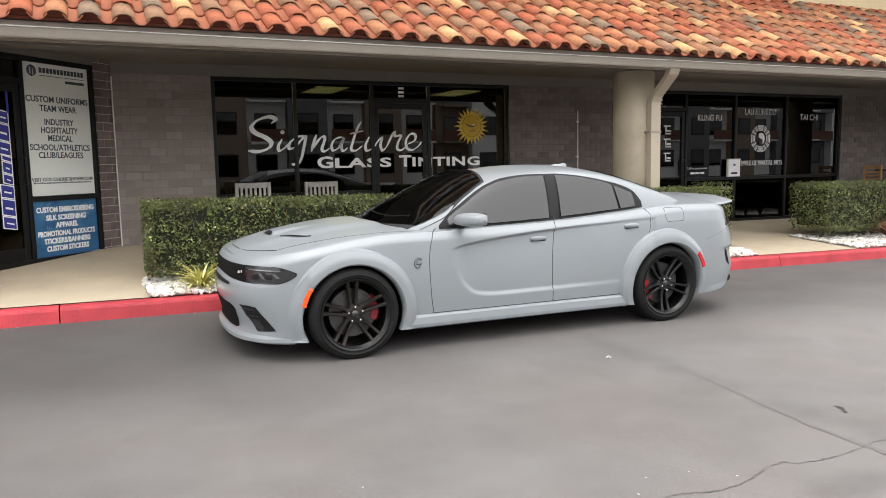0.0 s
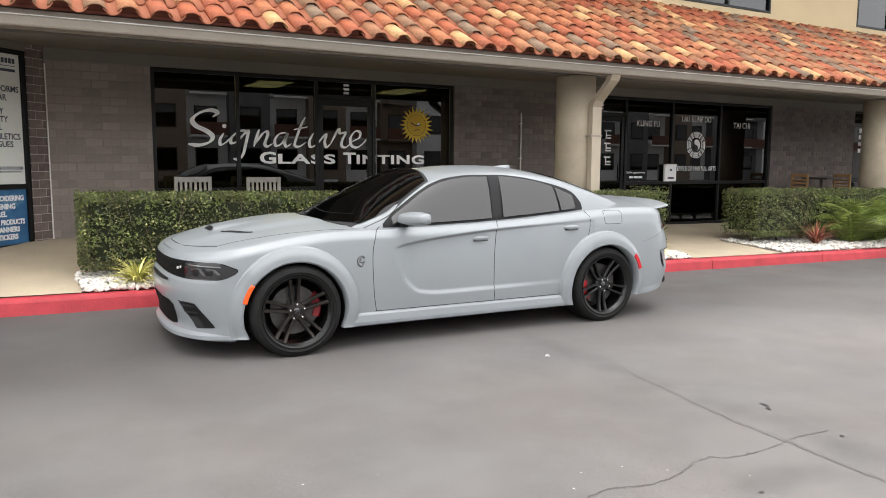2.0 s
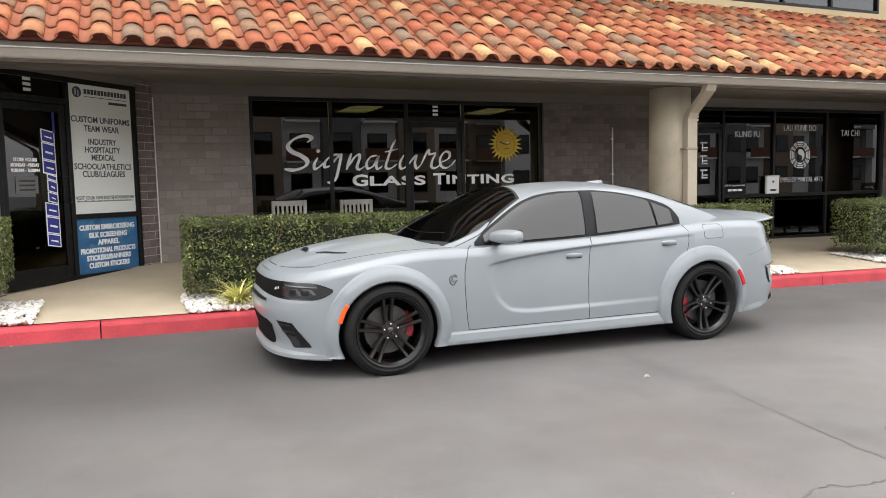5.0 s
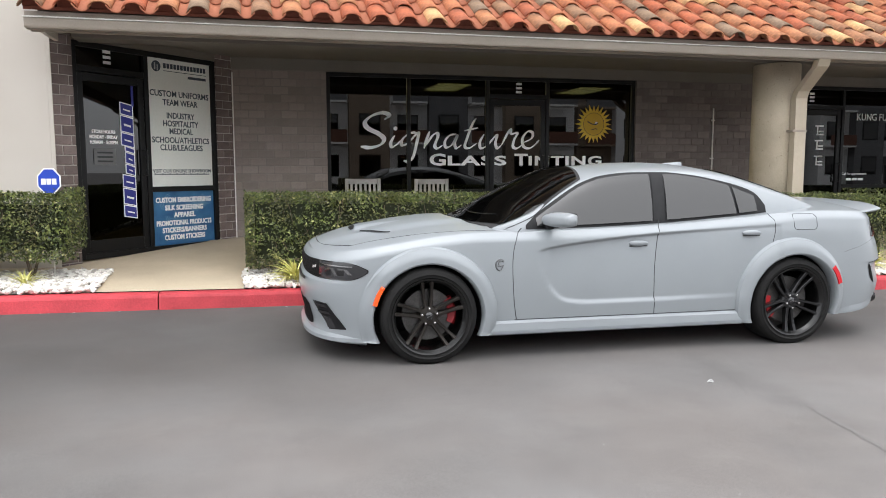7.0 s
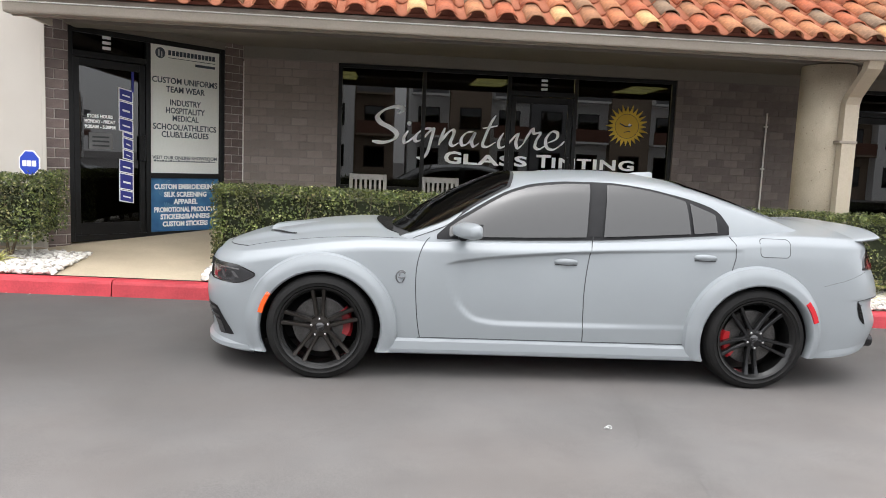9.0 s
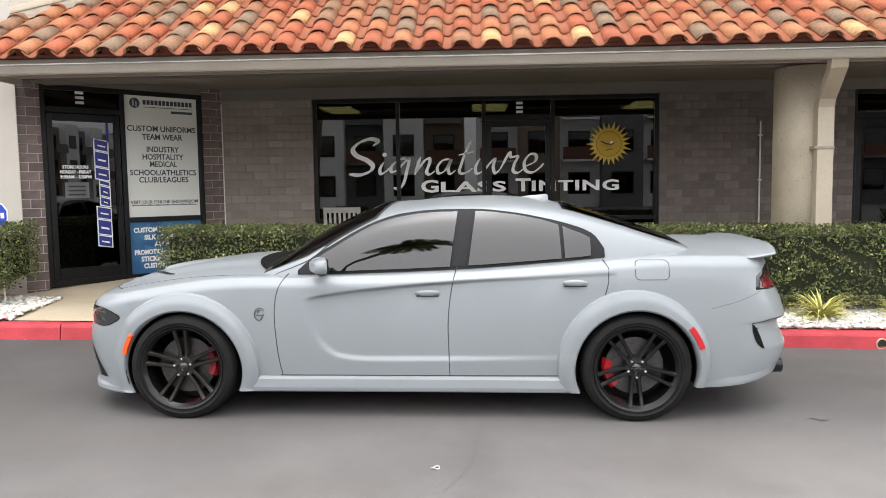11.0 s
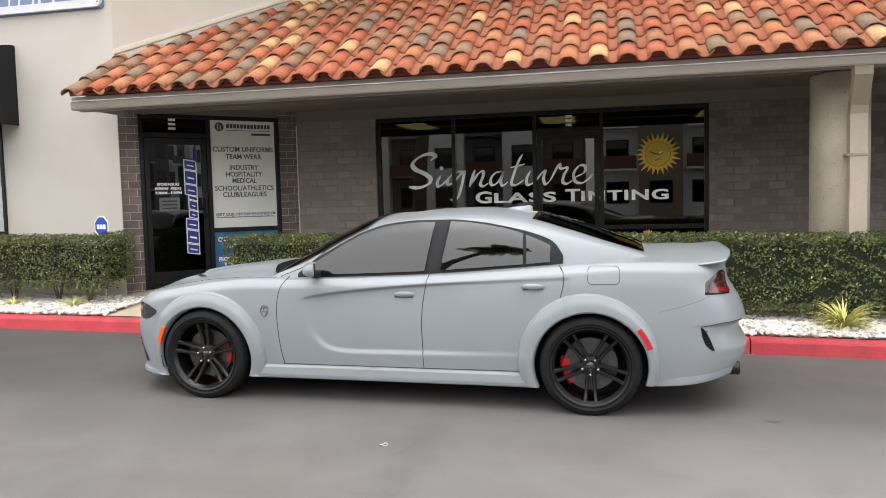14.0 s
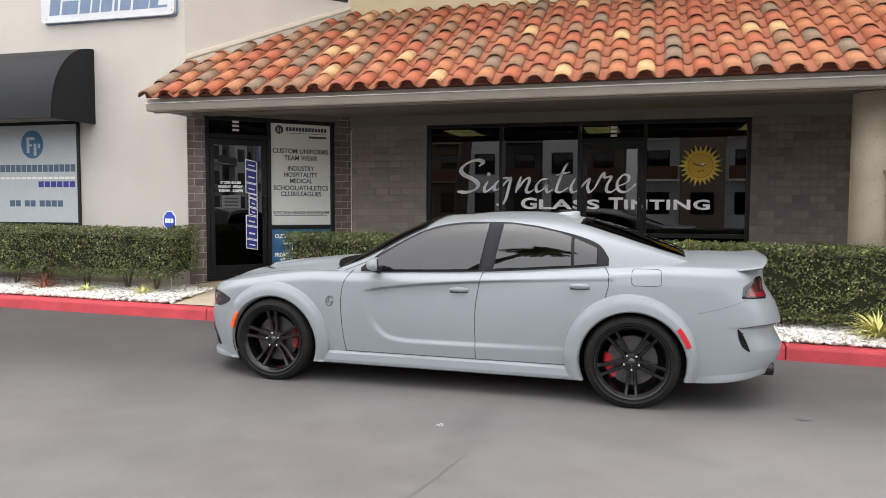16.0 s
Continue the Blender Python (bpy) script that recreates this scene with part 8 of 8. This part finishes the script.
    put_lathe(bm, [(0.042, 0.0), (0.046, -0.005), (0.050, 0.0), (0.050, 0.16), (0.040, 0.16), (0.040, 0.005)], 28)
    bmesh.ops.transform(bm, matrix=pose(4.085, -side * 0.66, 0.318) @ Matrix.Rotation(radians(-90), 4, "Y"), verts=bm.verts)
    part("exhaust_tip", bm, M_RIMR, car, "dark metal exhaust tip", smooth=True)

    # ledge along the foot of the rear bumper
    bm = bmesh.new()
    rings = []
    for i in range(40):
        a = lerp(a_of(3.47), 1.62, i / 39)
        k = sstep(0, 0.10, i / 39)
        zb = low_z(skin(a, 0.3).x)
        rings.append([(q.x, q.y * side, zq) for q, zq in ((skin(a, zb, -0.03), zb - 0.004), (skin(a, zb, 0.008 * k), zb - 0.006), (skin(a, zb + 0.012, 0.009 * k), zb + 0.012), (skin(a, zb + 0.056, -0.001), zb + 0.056))])
    put_loft(bm, rings)
    bmesh.ops.recalc_face_normals(bm, faces=bm.faces)
    part("bumper_ledge", bm, M_PAINT, car, smooth=False)

# grille and lower intake across the nose
def nose_band(name, half_a, lo, hi, out, material, label):
    """A panel across the nose, from -half_a to half_a of the front arc."""
    bm = bmesh.new()
    g = []
    for i in range(41):
        b = lerp(-half_a, half_a, i / 40)
        col = []
        for j in range(7):
            z = lerp(lo(abs(b) / half_a), hi(abs(b) / half_a), j / 6)
            p = skin(-1 + abs(b), z, out)
            col.append(bm.verts.new((p.x, p.y * (1 if b < 0 else -1), p.z)))
        g.append(col)
    for i in range(40):
        for j in range(6):
            bm.faces.new((g[i][j], g[i + 1][j], g[i + 1][j + 1], g[i][j + 1]))
    bmesh.ops.recalc_face_normals(bm, faces=bm.faces)
    if max(bm.faces, key=lambda q: -q.calc_center_median().x).normal.x > 0:
        bmesh.ops.reverse_faces(bm, faces=bm.faces)
    return part(name, bm, material, car, label, smooth=True)


grille = nose_band("grille", 0.405, lambda t: 0.640 - 0.014 * t, lambda t: 0.752 + 0.006 * t, 0.004, M_GRILLE, "black honeycomb grille band")
lower = nose_band("lower_intake", 0.27, lambda t: 0.245 + 0.06 * max(0, t - 0.8), lambda t: 0.435 - 0.12 * max(0, t - 0.75), 0.003, M_GRILLE, "black lower air intake")
# bumper slot above
nose_band("nose_slot", 0.20, lambda t: 0.572 + 0.010 * t, lambda t: 0.610 - 0.008 * t, 0.003, M_TRIM, "narrow black slot")
# splitter
bm = bmesh.new()
rings = []
for i in range(61):
    b = lerp(-0.88, 0.88, i / 60)
    s = 1 if b < 0 else -1
    k = 1 - sstep(0.55, 0.86, abs(b))
    p, q = skin(-1 + abs(b), 0.235, -0.012), skin(-1 + abs(b), 0.180, 0.003 + 0.010 * k)
    rings.append([(p.x, p.y * s, 0.246), (q.x, q.y * s, 0.196), (q.x, q.y * s, 0.168), (p.x, p.y * s, 0.156)])
put_loft(bm, rings)
bmesh.ops.recalc_face_normals(bm, faces=bm.faces)
part("splitter", bm, M_PAINT, car, "body coloured chin splitter", smooth=False)

# hood scoop, vents and shut line
def scoop_rise(u, v):
    """Height of the scoop over the hood: a steep mouth that fades back."""
    return 0.023 * sstep(-0.440, -0.415, u) * (1 - sstep(-0.40, 0.12, u)) ** 1.2 * sstep(0.17, 0.08, abs(v)) - 0.0025


bm = bmesh.new()
us_ = [-0.46, -0.445, -0.438, -0.432, -0.426, -0.420, -0.412, -0.40] + [lerp(-0.38, 0.14, k / 20) for k in range(21)]
rings = []
for u in us_:
    rings.append([on_hood(u, v) + Vector((0, 0, scoop_rise(u, v))) for v in np.linspace(-0.22, 0.22, 33)])
put_loft(bm, rings, closed=False)
bmesh.ops.recalc_face_normals(bm, faces=bm.faces)
if sum(f.normal.z for f in bm.faces) < 0:
    bmesh.ops.reverse_faces(bm, faces=bm.faces)
sc = part("hood_scoop", bm, M_PAINT, car, "raised hood scoop with a dark mouth", smooth=True)
bm = bmesh.new()
rings = []
for v in np.linspace(-0.125, 0.125, 21):
    lo_, hi_ = on_hood(-0.452, v), on_hood(-0.418, v)
    k = 1 - (v / 0.125) ** 6
    b = Vector((-0.452, v, lo_.z + 0.004))
    rings.append([b, b.lerp(Vector((-0.414, v, hi_.z + scoop_rise(-0.414, v) + 0.004)), max(0.05, k))])
put_loft(bm, rings, closed=False)
part("scoop_mouth", bm, M_TRIM, sc)
for s in (1, -1):
    bm = bmesh.new()
    rings = []
    for k in range(12):
        t = k / 11
        p = on_hood(lerp(-0.40, -0.19, t), -s * lerp(0.31, 0.50, t))
        wv = 0.015 * math.sin(math.pi * (k + 0.3) / 11.6)
        rings.append([p + Vector((-wv, -wv * s, 0.002)), p + Vector((0, 0, 0.009)), p + Vector((wv, wv * s, 0.002))])
    put_loft(bm, rings, closed=False)
    part("hood_vent", bm, M_TRIM, car, "dark slit hood vent")
bm = bmesh.new()
pts = []
for i in range(31):
    b = lerp(-1, 1, i / 30)
    v = 0.66 * b
    u = -0.715 + 0.21 * abs(b) ** 2.6
    pts.append(on_hood(u, v) + Vector((0, 0, 0.0008)))
put_tube(bm, pts, 0.0045, 6)
part("hood_gap", bm, M_SEAM, car)
for s in (1, -1):
    bm = bmesh.new()
    put_tube(bm, [on_hood(lerp(-0.505, 0.60, t), -s * lerp(0.66, 0.80, sstep(0, 1, t))) + Vector((0, 0, -0.001)) for t in np.linspace(0, 1, 24)], 0.003, 6)
    part("hood_side_gap", bm, M_SEAM, car)

# spoiler
bm = bmesh.new()
rings = []
for t in np.linspace(-1, 1, 41):
    v = 0.815 * t
    k = abs(t) ** 3.5
    u0, u1 = 3.70 + 0.06 * k, 4.060 - 0.085 * k
    zb = lerp(edge_z(u0), mid_z(u0), 1 - abs(t) ** 2.3)
    zt = lerp(1.147, 1.102, k)
    top = [(lerp(u0, u1, q), v, lerp(zb - 0.004 - 0.006 * k, zt, q**1.7)) for q in (0, 0.25, 0.5, 0.75, 0.92)]
    low = [(u1 - 0.05, v, zt - 0.026), (u1 - 0.14, v, zt - 0.055 + 0.02 * k), (u1 - 0.22, v, zb - 0.015)]
    rings.append(top + [(u1, v, zt + 0.002), (u1 + 0.002, v, zt - 0.008)] + low)
put_loft(bm, rings)
bmesh.ops.recalc_face_normals(bm, faces=bm.faces)
part("spoiler", bm, M_PAINT, car, "body coloured boot lid spoiler", smooth=True)
# roof aerial fin
bm = bmesh.new()
rings = []
for t, w, h in ((0, 0.014, 0.005), (0.25, 0.036, 0.018), (0.6, 0.038, 0.033), (0.88, 0.026, 0.048), (1.0, 0.016, 0.044)):
    u = 2.36 + 0.20 * t
    z = cabin_top(u, 0) - 0.004
    rings.append([(u, -w, z), (u - 0.0, -w * 0.4, z + h), (u, w * 0.4, z + h), (u, w, z)])
put_loft(bm, rings)
bmesh.ops.recalc_face_normals(bm, faces=bm.faces)
part("roof_aerial", bm, M_PAINT, car, "white shark fin aerial", smooth=False)
# fender badges as plain curls
for s in (1, -1):
    bm = bmesh.new()
    for loop in ([(0.036 * math.cos(t), 0.042 * math.sin(t)) for t in np.linspace(0.7, 4.6, 14)], [(0.020 * math.cos(t) + 0.006, 0.020 * math.sin(t) + 0.012) for t in np.linspace(0.4, 3.6, 8)], [(-0.022, -0.004), (0.004, -0.008), (0.026, -0.002), (0.014, -0.022), (0.004, -0.040)]):
        put_tube(bm, [Vector((p.x, p.y * s, p.z)) for p in (skin(a_of(0.565 + du), 0.722 + dz, 0.003) for du, dz in loop)], 0.0045, 5)
    part("fender_badge", bm, M_BADGE, car, "small dark metal curl badge")

car.matrix_world = pose(1.686, 6.722, 0.028, 0.6, 0.20, -0.80)

# ---- brickwork ----
for run in BRICKS:
    brick_run(*run)
